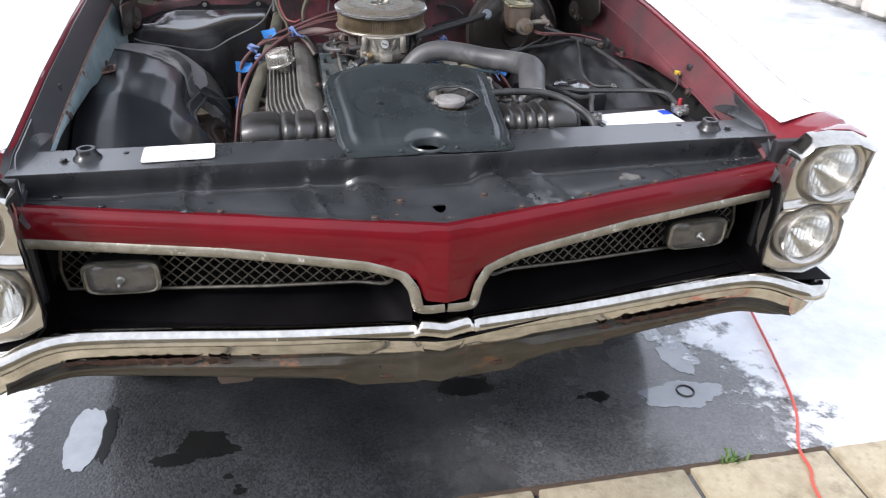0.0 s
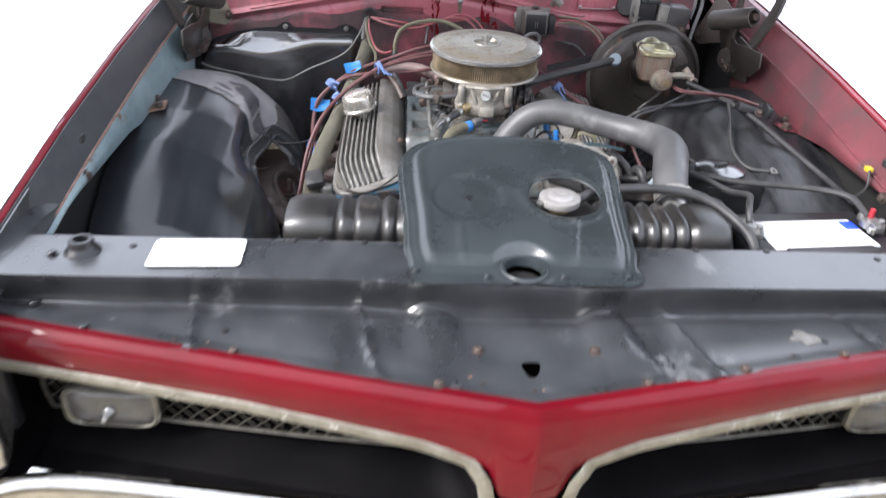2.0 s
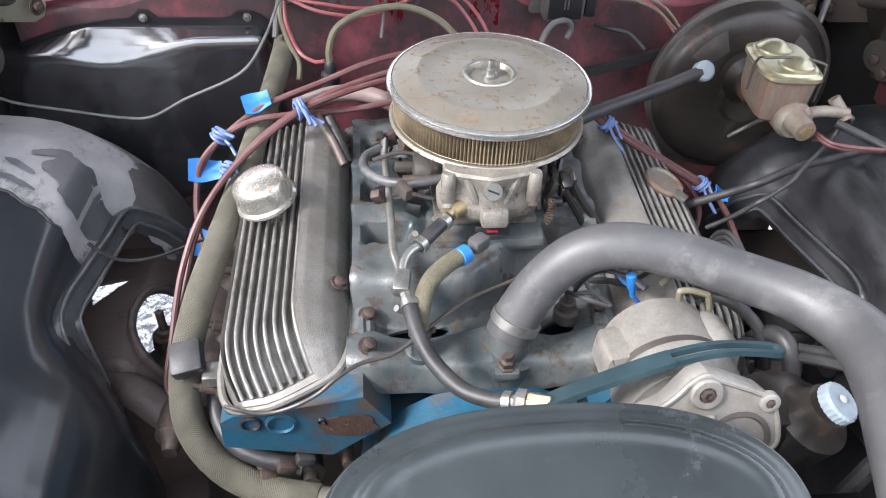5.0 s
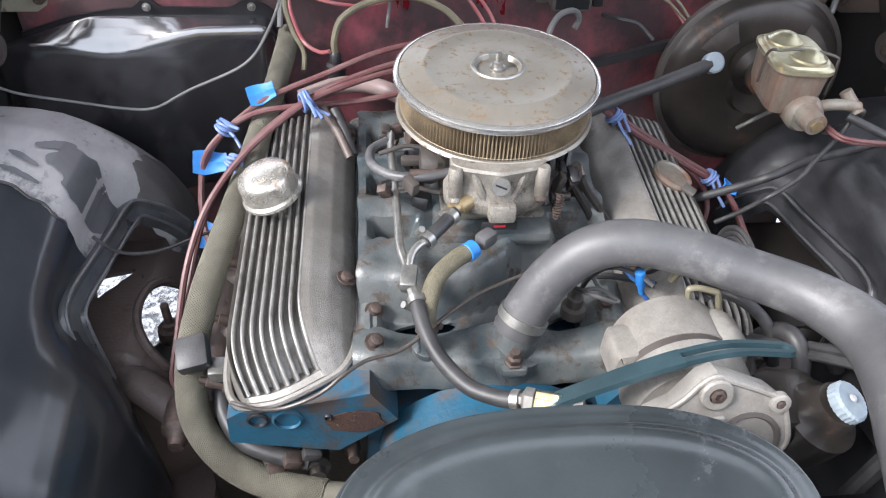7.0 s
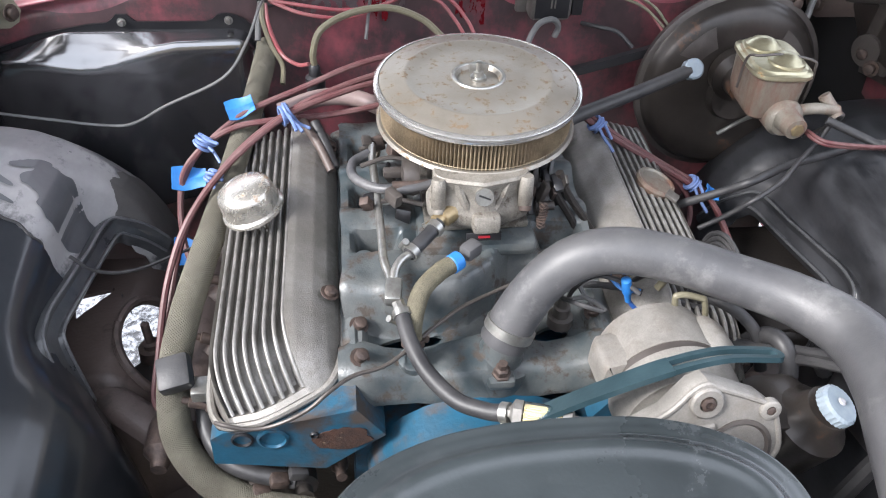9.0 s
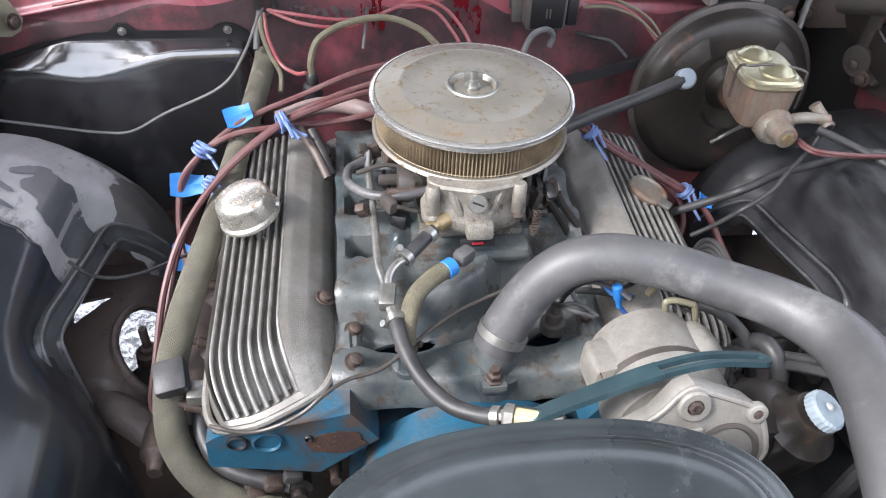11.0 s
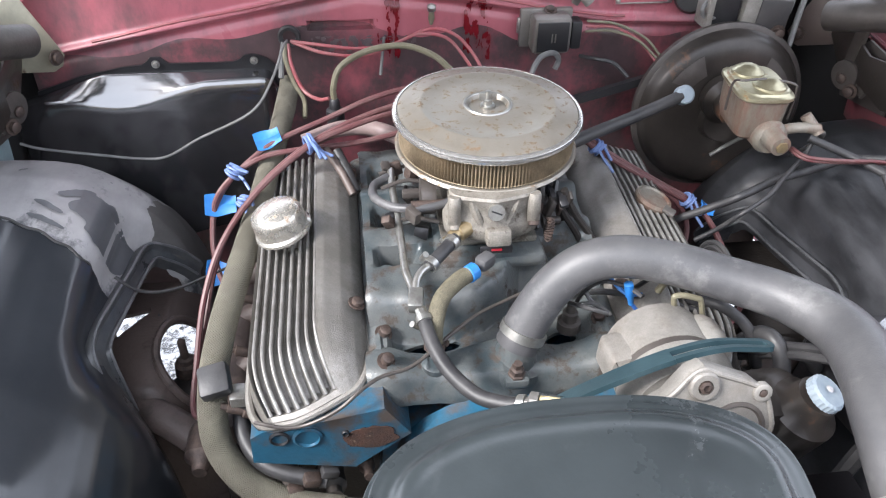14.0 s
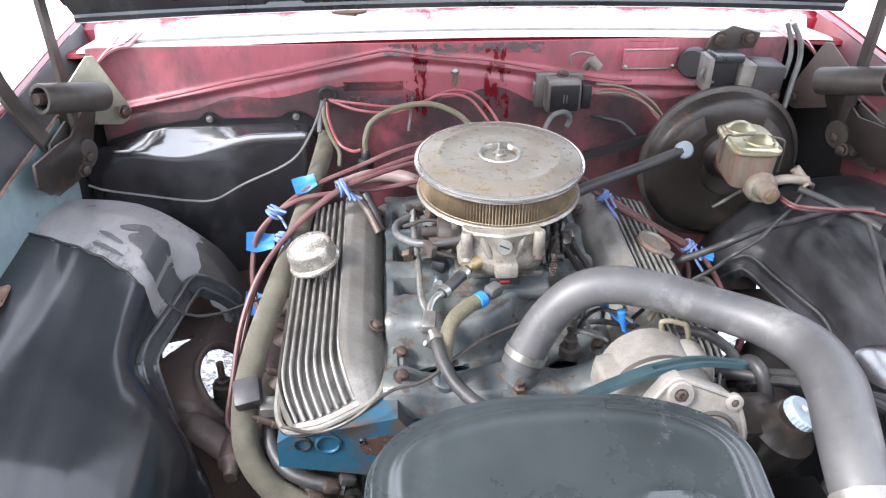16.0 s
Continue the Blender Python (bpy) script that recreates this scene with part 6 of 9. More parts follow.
solo("overflow_hose", tube([(0.118, 0.415, 0.908), (0.16, 0.445, 0.912), (0.25, 0.462, 0.912), (0.34, 0.455, 0.905), (0.395, 0.41, 0.885), (0.418, 0.355, 0.86), (0.42, 0.345, 0.80), (0.42, 0.345, 0.70)], 0.0085, 10), RUBBER_DARK, "black rubber overflow hose along the radiator tank", "hose")

# upper radiator hose
HP = [(0.022, 0.838, 0.778), (0.036, 0.846, 0.812), (0.062, 0.852, 0.858), (0.098, 0.852, 0.896), (0.145, 0.845, 0.912), (0.205, 0.830, 0.908), (0.268, 0.802, 0.900), (0.324, 0.762, 0.899), (0.356, 0.706, 0.902), (0.352, 0.640, 0.906), (0.332, 0.575, 0.903), (0.318, 0.520, 0.890), (0.315, 0.482, 0.872)]
hose = thing("radiator_hose", (0.15, 0.75, 0.86), "thick grey rubber upper radiator hose arching over the engine", "hose")
part("hose", tube(HP, 0.0262, 22, 6, radii=[0.0290, 0.0285, 0.0275, 0.0270, 0.0270, 0.0275, 0.0280, 0.0295, 0.0325, 0.0345, 0.0335, 0.0315, 0.0310]), RUBBER, hose)


def clamp(a, b, r, w=0.012, screw=True):
    a, b = Vector(a), Vector(b)
    d = (b - a).normalized()
    bm = lathe([(r, -w / 2), (r + 0.0015, -w / 2), (r + 0.0015, w / 2), (r, w / 2)], a, d, 24)
    if screw:
        n = d.orthogonal().normalized()
        bm = join(bm, lathe([(0.0045, -0.009), (0.0045, 0.009)], a + n * (r + 0.004), n.cross(d), 8))
    return bm


part("clamp", clamp((0.030, 0.842, 0.798), (0.036, 0.846, 0.812), 0.0300), STEEL, hose, "worm-drive hose clamp")
part("clamp", clamp((0.316, 0.494, 0.8780), (0.318, 0.520, 0.890), 0.0318, 0.018), ALU_BRIGHT, hose, "broad bright hose clamp")

# battery
battery = thing("battery", (0.60, 0.45, 0.62), "car battery with a white top and worn lead terminals", "battery")
part("case", box((0.578, 0.456, 0.735), (0.285, 0.175, 0.18), 0.008, turn(0, 0, 6)), DARK_BOX, battery)
part("lid", box((0.578, 0.456, 0.825), (0.280, 0.170, 0.014), 0.004, turn(0, 0, 6)), DARK_BOX, battery)
part("label", box((0.578, 0.452, 0.8335), (0.205, 0.100, 0.003), 0.001, turn(0, 0, 6)), WHITE, battery, "white label sheet on the battery")
part("label_band", box((0.664, 0.487, 0.8355), (0.026, 0.030, 0.002), 0.0008, turn(0, 0, 6)), BATT_BLUE, battery, "blue label corner")
part("vent_cap", box((0.584, 0.388, 0.835), (0.17, 0.026, 0.008), 0.003, turn(0, 0, 6)), DARK_BOX, battery)
for x, y, red in ((0.455, 0.448, False), (0.700, 0.482, True)):
    term = part("terminal", lathe([(0.012, 0), (0.010, 0.018), (0.002, 0.019)], (x, y, 0.834), seg=16), LEAD, battery)
    part("clamp", join(lathe([(0.012, 0.004), (0.019, 0.004), (0.019, 0.016), (0.012, 0.016)], (x, y, 0.834), seg=16), box((x, y - 0.022, 0.845), (0.020, 0.022, 0.014), 0.003), bolt((x + 0.004, y - 0.022, 0.852), r=0.006, h=0.010)), LEAD, term, "worn lead cable clamp")
    part("clamp_bolt", bolt((x - 0.012, y - 0.03, 0.845), (-1, 0, 0), 0.006, 0.008), STEEL, term)
    part("cable_lug", box((x, y + 0.022, 0.845), (0.024, 0.014, 0.016), 0.004), STEEL, term)
    if red:
        part("marker", lathe([(0.006, 0), (0.005, 0.018), (0.002, 0.020)], (x + 0.004, y + 0.010, 0.850), seg=10), RED_PLASTIC, term, "red terminal marker")
part("tray", box((0.600, 0.452, 0.634), (0.31, 0.20, 0.015), 0.004), BOLT, battery)

# relay box and looped cables behind the battery
relay = thing("relay_box", (0.51, 0.735, 0.71), "black plastic box with a round lid and looped cable", "relay")
part("body", box((0.518, 0.738, 0.757), (0.14, 0.13, 0.14), 0.015, turn(0, 0, 8)), DARK_BOX, relay)
part("lid", lathe([(0.050, 0), (0.054, 0.004), (0.051, 0.012), (0.034, 0.017), (0.002, 0.018)], (0.503, 0.728, 0.828), seg=28), HEATER, relay, "glossy black lid")
part("clip", box((0.503, 0.728, 0.848), (0.030, 0.012, 0.008), 0.002, turn(0, 0, 25)), DARK_BOX, relay)
for i, (pts, r) in enumerate((
        ([(0.455, 0.460, 0.850), (0.462, 0.49, 0.87), (0.488, 0.55, 0.862), (0.475, 0.60, 0.845), (0.44, 0.66, 0.845), (0.395, 0.72, 0.84), (0.36, 0.80, 0.78)], 0.0065),
        ([(0.700, 0.495, 0.850), (0.69, 0.545, 0.865), (0.65, 0.585, 0.862), (0.58, 0.615, 0.855), (0.50, 0.64, 0.850), (0.43, 0.68, 0.845), (0.37, 0.76, 0.80), (0.33, 0.86, 0.70)], 0.0065),
        ([(0.41, 0.40, 0.78), (0.43, 0.50, 0.83), (0.445, 0.60, 0.82), (0.44, 0.66, 0.76), (0.41, 0.66, 0.66)], 0.011),
        ([(0.40, 0.60, 0.66), (0.44, 0.55, 0.74), (0.475, 0.55, 0.79), (0.485, 0.60, 0.78), (0.47, 0.66, 0.70)], 0.010))):
    solo("battery_cable" if i < 2 else "hose", tube(pts, r, 8), RUBBER_DARK, "black battery cable looping behind the radiator" if i < 2 else "looped black rubber hose", "cable" if i < 2 else "hose")

# harness over the driver's side inner fender
for pts, r, m, lab in (
        ([(0.545, 1.12, 0.905), (0.60, 1.08, 0.89), (0.63, 1.03, 0.885), (0.66, 0.96, 0.875), (0.70, 0.85, 0.85), (0.74, 0.72, 0.825), (0.735, 0.60, 0.83)], 0.0065, RUBBER_DARK, "black wiring harness draped over the inner fender"),
        ([(0.33, 1.10, 0.77), (0.388, 1.068, 0.82), (0.423, 1.053, 0.85), (0.49, 1.087, 0.85), (0.562, 1.107, 0.852), (0.629, 1.118, 0.862), (0.675, 1.09, 0.875)], 0.0065, RUBBER_DARK, "black taped cable over the inner fender"),
        ([(0.625, 1.03, 0.885), (0.615, 0.98, 0.868), (0.590, 0.90, 0.845), (0.583, 0.85, 0.828), (0.600, 0.80, 0.812), (0.640, 0.775, 0.815)], 0.0045, RUBBER_DARK, "loose grey cable with an eyelet"),
        ([(0.73, 0.60, 0.835), (0.74, 0.585, 0.87), (0.745, 0.60, 0.90)], 0.0025, RUBBER_DARK, "thin black wire to the apron"),
        ([(0.507, 1.100, 0.90), (0.513, 1.077, 0.900), (0.528, 1.065, 0.900), (0.571, 1.054, 0.900), (0.64, 1.05, 0.895), (0.70, 1.02, 0.885)], 0.003, WIRE_RED, "thin dark red wire pair"),
        ([(0.505, 1.102, 0.897), (0.511, 1.079, 0.896), (0.527, 1.067, 0.895), (0.571, 1.058, 0.895), (0.64, 1.056, 0.890), (0.70, 1.03, 0.880)], 0.003, WIRE_RED, "thin dark red wire pair"),
        ([(0.565, 1.13, 0.900), (0.542, 1.115, 0.872), (0.485, 1.065, 0.866), (0.448, 1.032, 0.860), (0.397, 1.001, 0.855), (0.373, 1.021, 0.81), (0.349, 1.035, 0.78)], 0.0036, RUBBER_DARK, "thin grey wire hanging from the master cylinder")):
    solo("wiring", tube(pts, r, 14), m, lab, "wire")
solo("eyelet", lathe([(0.004, 0), (0.010, 0), (0.010, 0.003), (0.004, 0.003)], (0.648, 0.772, 0.816), (0.2, -0.3, 1), 16, hollow=True), WIRE_GREY, "grey cable eyelet on the inner fender", "eyelet")
solo("wire_tag", box((0.747, 0.607, 0.900), (0.012, 0.016, 0.010), 0.002), YELLOW, "small yellow plastic wire tag on the apron", "tag")
bk = thing("harness_bracket", (0.66, 0.98, 0.87), "black steel bracket holding the harness", "bracket")
part("plate", box((0.662, 0.985, 0.885), (0.065, 0.040, 0.020), 0.004, turn(-10, 12, -12)), DARK_BOX, bk)
part("clip", box((0.695, 0.962, 0.892), (0.016, 0.05, 0.026), 0.004, turn(0, 12, -12)), DARK_BOX, bk)
part("bolt", bolt((0.672, 0.955, 0.885), (0, -0.5, 1), 0.007, 0.008), BOLT, bk)

# ================= engine =================
engine = thing("engine", (0, 1.0, 0.25), "blue painted V8 engine with finned aluminium valve covers", "engine")
part("block", loft([[Vector(p) for p in ((-0.15, y, 0.32), (0.15, y, 0.32), (0.17, y, 0.50), (0.16, y, 0.665), (-0.16, y, 0.665), (-0.17, y, 0.50))] for y in (0.80, 1.36)]), BLUE_ENGINE, engine, "blue painted engine block", smooth=False)


def slope(y):
    return 0.075 * (y - 0.84)


def vc_base(x, y):
    return 0.753 + (x + 0.216) * 0.16 + slope(y)


def vc_top(x):
    return curve(x, (-0.330, -0.327, -0.320, -0.246, -0.240, -0.230, -0.208, -0.192, -0.183, -0.177), (0.720, 0.770, 0.778, 0.800, 0.808, 0.807, 0.797, 0.785, 0.774, 0.756))


def vc_front(x):
    # plan outline of the cover's front edge
    return curve(x, (-0.330, -0.318, -0.300, -0.270, -0.252, -0.234, -0.200, -0.190, -0.184, -0.177), (0.800, 0.784, 0.776, 0.777, 0.782, 0.790, 0.807, 0.819, 0.836, 0.868))


def vc(u, v, lift=0.0):
    x = -0.330 + 0.153 * v
    lean = 0.027 * (1 - sm(0.55, 1.0, v))
    y0 = vc_front(x + lean)
    y = y0 + (1.294 - y0) * u
    t = vc_top(x) + slope(y)
    # the front rolls over and leans inwards; the rear end is rounded
    f = min(1.0, (y - y0) / 0.090)
    r = min(1.0, (1.294 - y) / 0.045)
    kf = 1 - (1 - max(0.0, f)) ** 2.3
    k = kf * math.sqrt(max(0.0, 1 - (1 - r) ** 2))
    x += lean * (1 - kf)
    y -= 0.046 * (1 - math.sqrt(max(0.0, 1 - (1 - r) ** 2))) * sm(0.72, 1.0, v)
    b = vc_base(x, y)
    z = b + (t - b) * k + lift * k
    if lift == 0.0 and 0.03 < v < 0.60:
        d = 0.014 * sm(0.002, 0.012, y - y0)
        y, z = y + 0.7 * d * (1 - kf), z - d
    return (x, y, z)


for s in (-1, 1):
    def flip(bm, s=s):
        return bm if s < 0 else mirrored(bm)
    head = part("cylinder_head", flip(loft([[Vector(p) for p in ((-0.330, y, 0.668), (-0.20, y, 0.640), (-0.125, y, 0.70), (-0.158, y, 0.757 + slope(y)), (-0.215, y, 0.745 + slope(y)), (-0.312, y, 0.731 + slope(y)), (-0.328, y, 0.720 + slope(y)))] for y in (0.771, 1.30)])), BLUE_ENGINE, engine, "chipped blue cylinder head", smooth=False)
    cover_ob = part("valve_cover", flip(sheet(vc, sorted({*lin(0, 0.20, 26), *lin(0.20, 0.91, 36), *lin(0.91, 1, 10)}), lin(0, 1, 60), 0.003)), ALU, engine, "cast aluminium valve cover with cooling fins")
    fl = smooth_path([(x, y, vc_base(x, y) - 0.002) for x, y in ((-0.326, 1.28), (-0.333, 1.24), (-0.333, 1.05), (-0.333, 0.86), (-0.329, 0.81), (-0.318, 0.783), (-0.302, 0.774), (-0.272, 0.773), (-0.250, 0.779), (-0.228, 0.788), (-0.198, 0.803), (-0.184, 0.818), (-0.176, 0.842), (-0.172, 0.88), (-0.171, 1.05), (-0.171, 1.24), (-0.180, 1.285), (-0.25, 1.298))], 4)
    part("gasket_flange", flip(tube(fl + fl[:1], 0.0052, 8, 1)), ALU, cover_ob)
    part("gasket", flip(tube([p - Vector((0, 0, 0.0075)) for p in fl + fl[:1]], 0.0035, 6, 1)), DARK_BOX, cover_ob, "dark gasket under the flange")
    # dark sheet laid in the grooves between the fins
    part("groove", flip(sheet(lambda u, v: tuple(Vector(vc(u, v)) + Vector((0, -0.0004 * (u < 0.1), 0.0012))), sorted({*lin(0.010, 0.20, 24), *lin(0.20, 0.91, 36), *lin(0.91, 0.99, 8)}), lin(0.040, 0.592, 30), 0.0006)), GROOVE, cover_ob, "dark sheet set between the fins")
    for i in range(8):
        v = 0.052 + i * 0.0755
        pts = [Vector(vc(u, v, 0.0015)) for u in sorted({*lin(0.012, 0.20, 22), *lin(0.20, 0.92, 12), *lin(0.92, 0.985, 5)})]
        part("fin", flip(bar(pts, [(-0.0030, -0.018), (0.0030, -0.018), (0.0025, -0.001), (0.0020, 0.0010), (0.0008, 0.0018), (-0.0008, 0.0018), (-0.0020, 0.0010), (-0.0025, -0.001)])), ALU_BRIGHT, cover_ob)
    for y, x in ((0.915, -0.186), (1.215, -0.186)):
        part("bolt", flip(bolt((x, y, vc_base(x, y) + 0.038), (0.5, 0, 1), 0.008, 0.008)), BOLT, cover_ob)
    # front face of the head: core holes and bosses
    for x, z, r, m in ((-0.292, 0.712, 0.013, DARK_BOX), (-0.257, 0.710, 0.019, BLUE_ENGINE), (-0.209, 0.712, 0.005, DARK_BOX)):
        part("boss", flip(lathe([(r, -0.004), (r, 0.0015), (r * 0.82, 0.003), (r * 0.72, -0.003), (r * 0.3, -0.003)], (x, 0.7705, z), (0, -1, 0), 22)), m if r < 0.02 else BLUE_ENGINE, head)
    # exhaust manifold and plug bosses along the outer side
    part("exhaust_manifold", flip(tube([(-0.375, 0.86, 0.60), (-0.385, 0.95, 0.595), (-0.39, 1.08, 0.59), (-0.385, 1.22, 0.57), (-0.37, 1.32, 0.50)], 0.034, 12, 5)), GRIME, head, "rusty brown exhaust manifold")
    for y in (0.86, 0.97, 1.09, 1.20):
        part("spark_plug", flip(lathe([(0.011, 0), (0.011, 0.012), (0.008, 0.014), (0.008, 0.035), (0.005, 0.036), (0.005, 0.045)], (-0.338, y, 0.665), (-0.9, 0, 0.35), 12)), BOLT, head)
        part("port", flip(tube([(-0.33, y + 0.03, 0.63), (-0.385, y + 0.03, 0.60)], 0.022, 10, 1)), GRIME, head)
    part("temperature_bracket", flip(box((-0.352, 0.86, 0.70), (0.022, 0.03, 0.018), 0.003)), STEEL, head)

chip2 = slab(blob_outline(0, 0, 0.033, 0.020, 0.35, 60, 31), (1, 0, 0), (0, 0, 1), (-0.178, 0.7703, 0.700), 0.0008)
part("bare_patch", chip2, RUST, engine, "patch of rusty bare metal where paint has gone")
part("timing_cover", loft([[Vector((0.15 * k * math.cos(a), y, 0.60 + 0.13 * k * math.sin(a))) for a in lin(0, 2 * math.pi, 28)[:-1]] for y, k in ((0.80, 1.0), (0.735, 0.96), (0.715, 0.80))]), BLUE_ENGINE, engine, "blue timing and water pump housing")
# near-black block added so the gap below the head stays dark
part("dark_filler_block", box((-0.25, 0.875, 0.49), (0.30, 0.06, 0.22), 0.020), GREASE_SHADE, engine, "near-black filler block added below the head")
for x, z, r in ((-0.30, 0.60, 0.016), (-0.24, 0.57, 0.020), (-0.19, 0.61, 0.012)):
    part("bracket_lug", lathe([(r, -0.03), (r, 0.03), (r * 0.6, 0.036), (r * 0.6, 0.05)], (x, 0.83, z - 0.02), (0.15, -1, 0.2), 12), DARK_STEEL if r > 0.015 else BOLT, engine)
part("pump_pulley", lathe([(0.03, 0.0), (0.085, 0.002), (0.085, 0.03), (0.075, 0.032), (0.03, 0.03)], (0, 0.70, 0.62), (0, -1, 0), 32), BLACK_GLOSS, engine)
for i in range(5):
    a = 2 * math.pi * i / 5 + 0.3
    part("fan_blade", box((0.12 * math.cos(a), 0.63, 0.62 + 0.12 * math.sin(a)), (0.16, 0.004, 0.075), 0.001, turn(25, 0, 0) @ turn(0, -math.degrees(a), 0)), BLACK_GLOSS, engine)
part("belt", tube([(0.17, 0.66, 0.80), (0.05, 0.665, 0.70), (-0.08, 0.665, 0.62), (0.0, 0.665, 0.535), (0.10, 0.665, 0.60), (0.27, 0.665, 0.80)], 0.006, 8, 5), RUBBER_DARK, engine, "black fan belt")


# intake manifold
def plenum_front(x):
    return curve(x, (-0.17, -0.11, -0.06, -0.015, 0.018, 0.034, 0.050, 0.080, 0.100, 0.150, 0.170), (0.912, 0.902, 0.903, 0.913, 0.938, 0.966, 0.988, 0.988, 0.976, 0.962, 0.958))


def valley(u, v):
    x = -0.170 + 0.340 * v
    y = 0.845 + 0.455 * u
    a = abs(x)
    f = y - plenum_front(x)
    z = 0.738 + slope(y) + 0.012 * sm(0.125, 0.165, a)
    # rounded front edge of the plenum over the lower floor
    z += (0.058 - 0.012 * sm(0.115, 0.165, a)) * sm(-0.016, 0.010, f) * sm(1.0, 0.92, u)
    z += 0.006 * math.exp(-((f - 0.016) / 0.016) ** 2)
    # pockets between the runners
    for yc, w in ((1.000, 0.020), (1.085, 0.026), (1.190, 0.030)):
        z -= 0.042 * sm(1.25, 0.75, abs(y - yc) / w) * sm(0.082, 0.104, a) * sm(0.160, 0.148, a)
    for yc in (1.045, 1.135):
        z += 0.014 * math.exp(-((y - yc - 0.12 * (0.12 - a)) / 0.022) ** 2) * sm(0.06, 0.10, a)
    z += 0.003 * noise.noise(Vector((14 * x, 14 * y, 8)))
    return (x, y, z)


def valley_keep(c):
    for x, w in ((-0.088, 0.044), (0.095, 0.024)):
        if math.hypot((c.x - x) / w, (c.y - 0.874 - 0.12 * (c.x - x)) / 0.012) < 1:
            return False
    return True


manifold = part("intake_manifold", sheet(valley, lin(0, 1, 110), lin(0, 1, 84), 0.006, valley_keep), INTAKE, engine, "dusty blue-grey cast intake manifold")
for s in (-1, 1):
    cross = []
    for x, h, d, z in ((0.178, 0.020, 0.022, 0.748), (0.165, 0.026, 0.027, 0.746), (0.145, 0.027, 0.029, 0.744), (0.120, 0.022, 0.026, 0.738), (0.085, 0.020, 0.024, 0.734), (0.05, 0.024, 0.028, 0.735), (0.0, 0.030, 0.034, 0.738)):
        row = []
        for i in range(24):
            a = 2 * math.pi * i / 24
            ca, sa = math.cos(a), math.sin(a)
            q = (abs(ca) ** 5 + abs(sa) ** 5) ** (-1 / 5)
            row.append(Vector((s * x, 0.830 + d * q * ca + 0.010 * sa, z + h * q * sa)))
        cross.append(row)
    part("water_crossover", loft(cross), INTAKE, manifold)
    for y in (0.885, 1.02, 1.13, 1.25):
        part("runner_flange", box((s * 0.156, y, 0.752 + slope(y)), (0.030, 0.050, 0.022), 0.008, turn(0, s * 24, 0)), INTAKE, manifold)
    for y, z in ((0.832, 0.772), (0.888, 0.768), (1.175, 0.788)):
        part("bolt", bolt((s * 0.152, y, z), (-s * 0.35, -0.3, 1), 0.0080, 0.012), BOLT, manifold)
for s in (-1, 1):
    part("flange_rail", box((s * 0.166, 1.07, 0.752 + slope(1.07)), (0.022, 0.475, 0.030), 0.006, turn(math.degrees(math.atan(0.075)), s * 24, 0)), INTAKE, manifold)
part("carburettor_pad", box((0.010, 1.075, 0.812), (0.160, 0.215, 0.024), 0.010), INTAKE, manifold)
part("casting_boss", lathe([(0.014, -0.03), (0.013, 0.004), (0.0125, 0.007), (0.0075, 0.008), (0.0055, -0.004), (0.001, -0.004)], (-0.141, 0.978, 0.798), (0, -0.10, 1), 22), INTAKE, manifold)
part("casting_boss", lathe([(0.016, -0.006), (0.012, 0.002), (0.004, 0.0035), (0.001, 0.0035)], (0.008, 0.952, 0.806), (0, -0.2, 1), 20), INTAKE, manifold)
part("heater_nipple", lathe([(0.018, -0.03), (0.018, 0.0), (0.014, 0.004), (0.012, 0.020)], (-0.088, 0.832, 0.765), (0.05, -0.15, 1), 18), INTAKE, manifold)
for x, y, z, r in ((0.105, 0.880, 0.775, 0.011), (0.118, 0.945, 0.785, 0.008)):
    part("sender", join(lathe([(r * 1.5, -0.015), (r * 1.5, 0.0), (r, 0.002), (r, 0.016), (r * 0.7, 0.018), (r * 0.5, 0.03)], (x, y, z), seg=12)), DARK_STEEL, manifold, "dark coolant sender")

# thermostat outlet
therm = part("thermostat_housing", join(lathe([(0.040, -0.03), (0.042, 0.0), (0.040, 0.008), (0.030, 0.012), (0.026, 0.03), (0.0255, 0.055)], (0.018, 0.835, 0.745), (0.22, 0.12, 1), 28), box((0.016, 0.806, 0.752), (0.034, 0.034, 0.016), 0.006), box((0.02, 0.868, 0.757), (0.034, 0.030, 0.016), 0.006)), INTAKE, engine, "blue-grey thermostat housing")
part("bolt", lathe([(0.012, 0), (0.012, 0.003), (0.0095, 0.004), (0.0095, 0.012), (0.006, 0.014), (0.006, 0.022)], (0.016, 0.803, 0.760), (0, -0.1, 1), 6), BOLT, therm)

# breather and filler caps
breather = thing("breather_cap", (-0.300, 1.045, 0.80), "chrome push-in breather cap with dull stained top", "cap")
part("cap", lathe([(0.016, -0.04), (0.016, 0.004), (0.041, 0.005), (0.0435, 0.008), (0.043, 0.012), (0.0395, 0.015), (0.0385, 0.036), (0.036, 0.043), (0.030, 0.047), (0.018, 0.049), (0.002, 0.0495)], (-0.284, 1.060, 0.822), (-0.30, -0.05, 1), 36), CHROME_OLD, breather)
oilcap = thing("oil_cap", (0.300, 1.10, 0.80), "flat dusty oval oil filler cap", "cap")
part("cap", lathe([(0.020, -0.012), (0.030, -0.008), (0.032, -0.002), (0.030, 0.003), (0.026, 0.0035), (0.024, 0.001), (0.012, 0.001), (0.002, 0.002)], (0.302, 1.110, 0.812), (0.34, -0.08, 1), 30), RUST_CAST, oilcap)
part("ear", box((0.318, 1.080, 0.806), (0.020, 0.018, 0.006), 0.002, turn(0, 18, -40)), REG, oilcap)

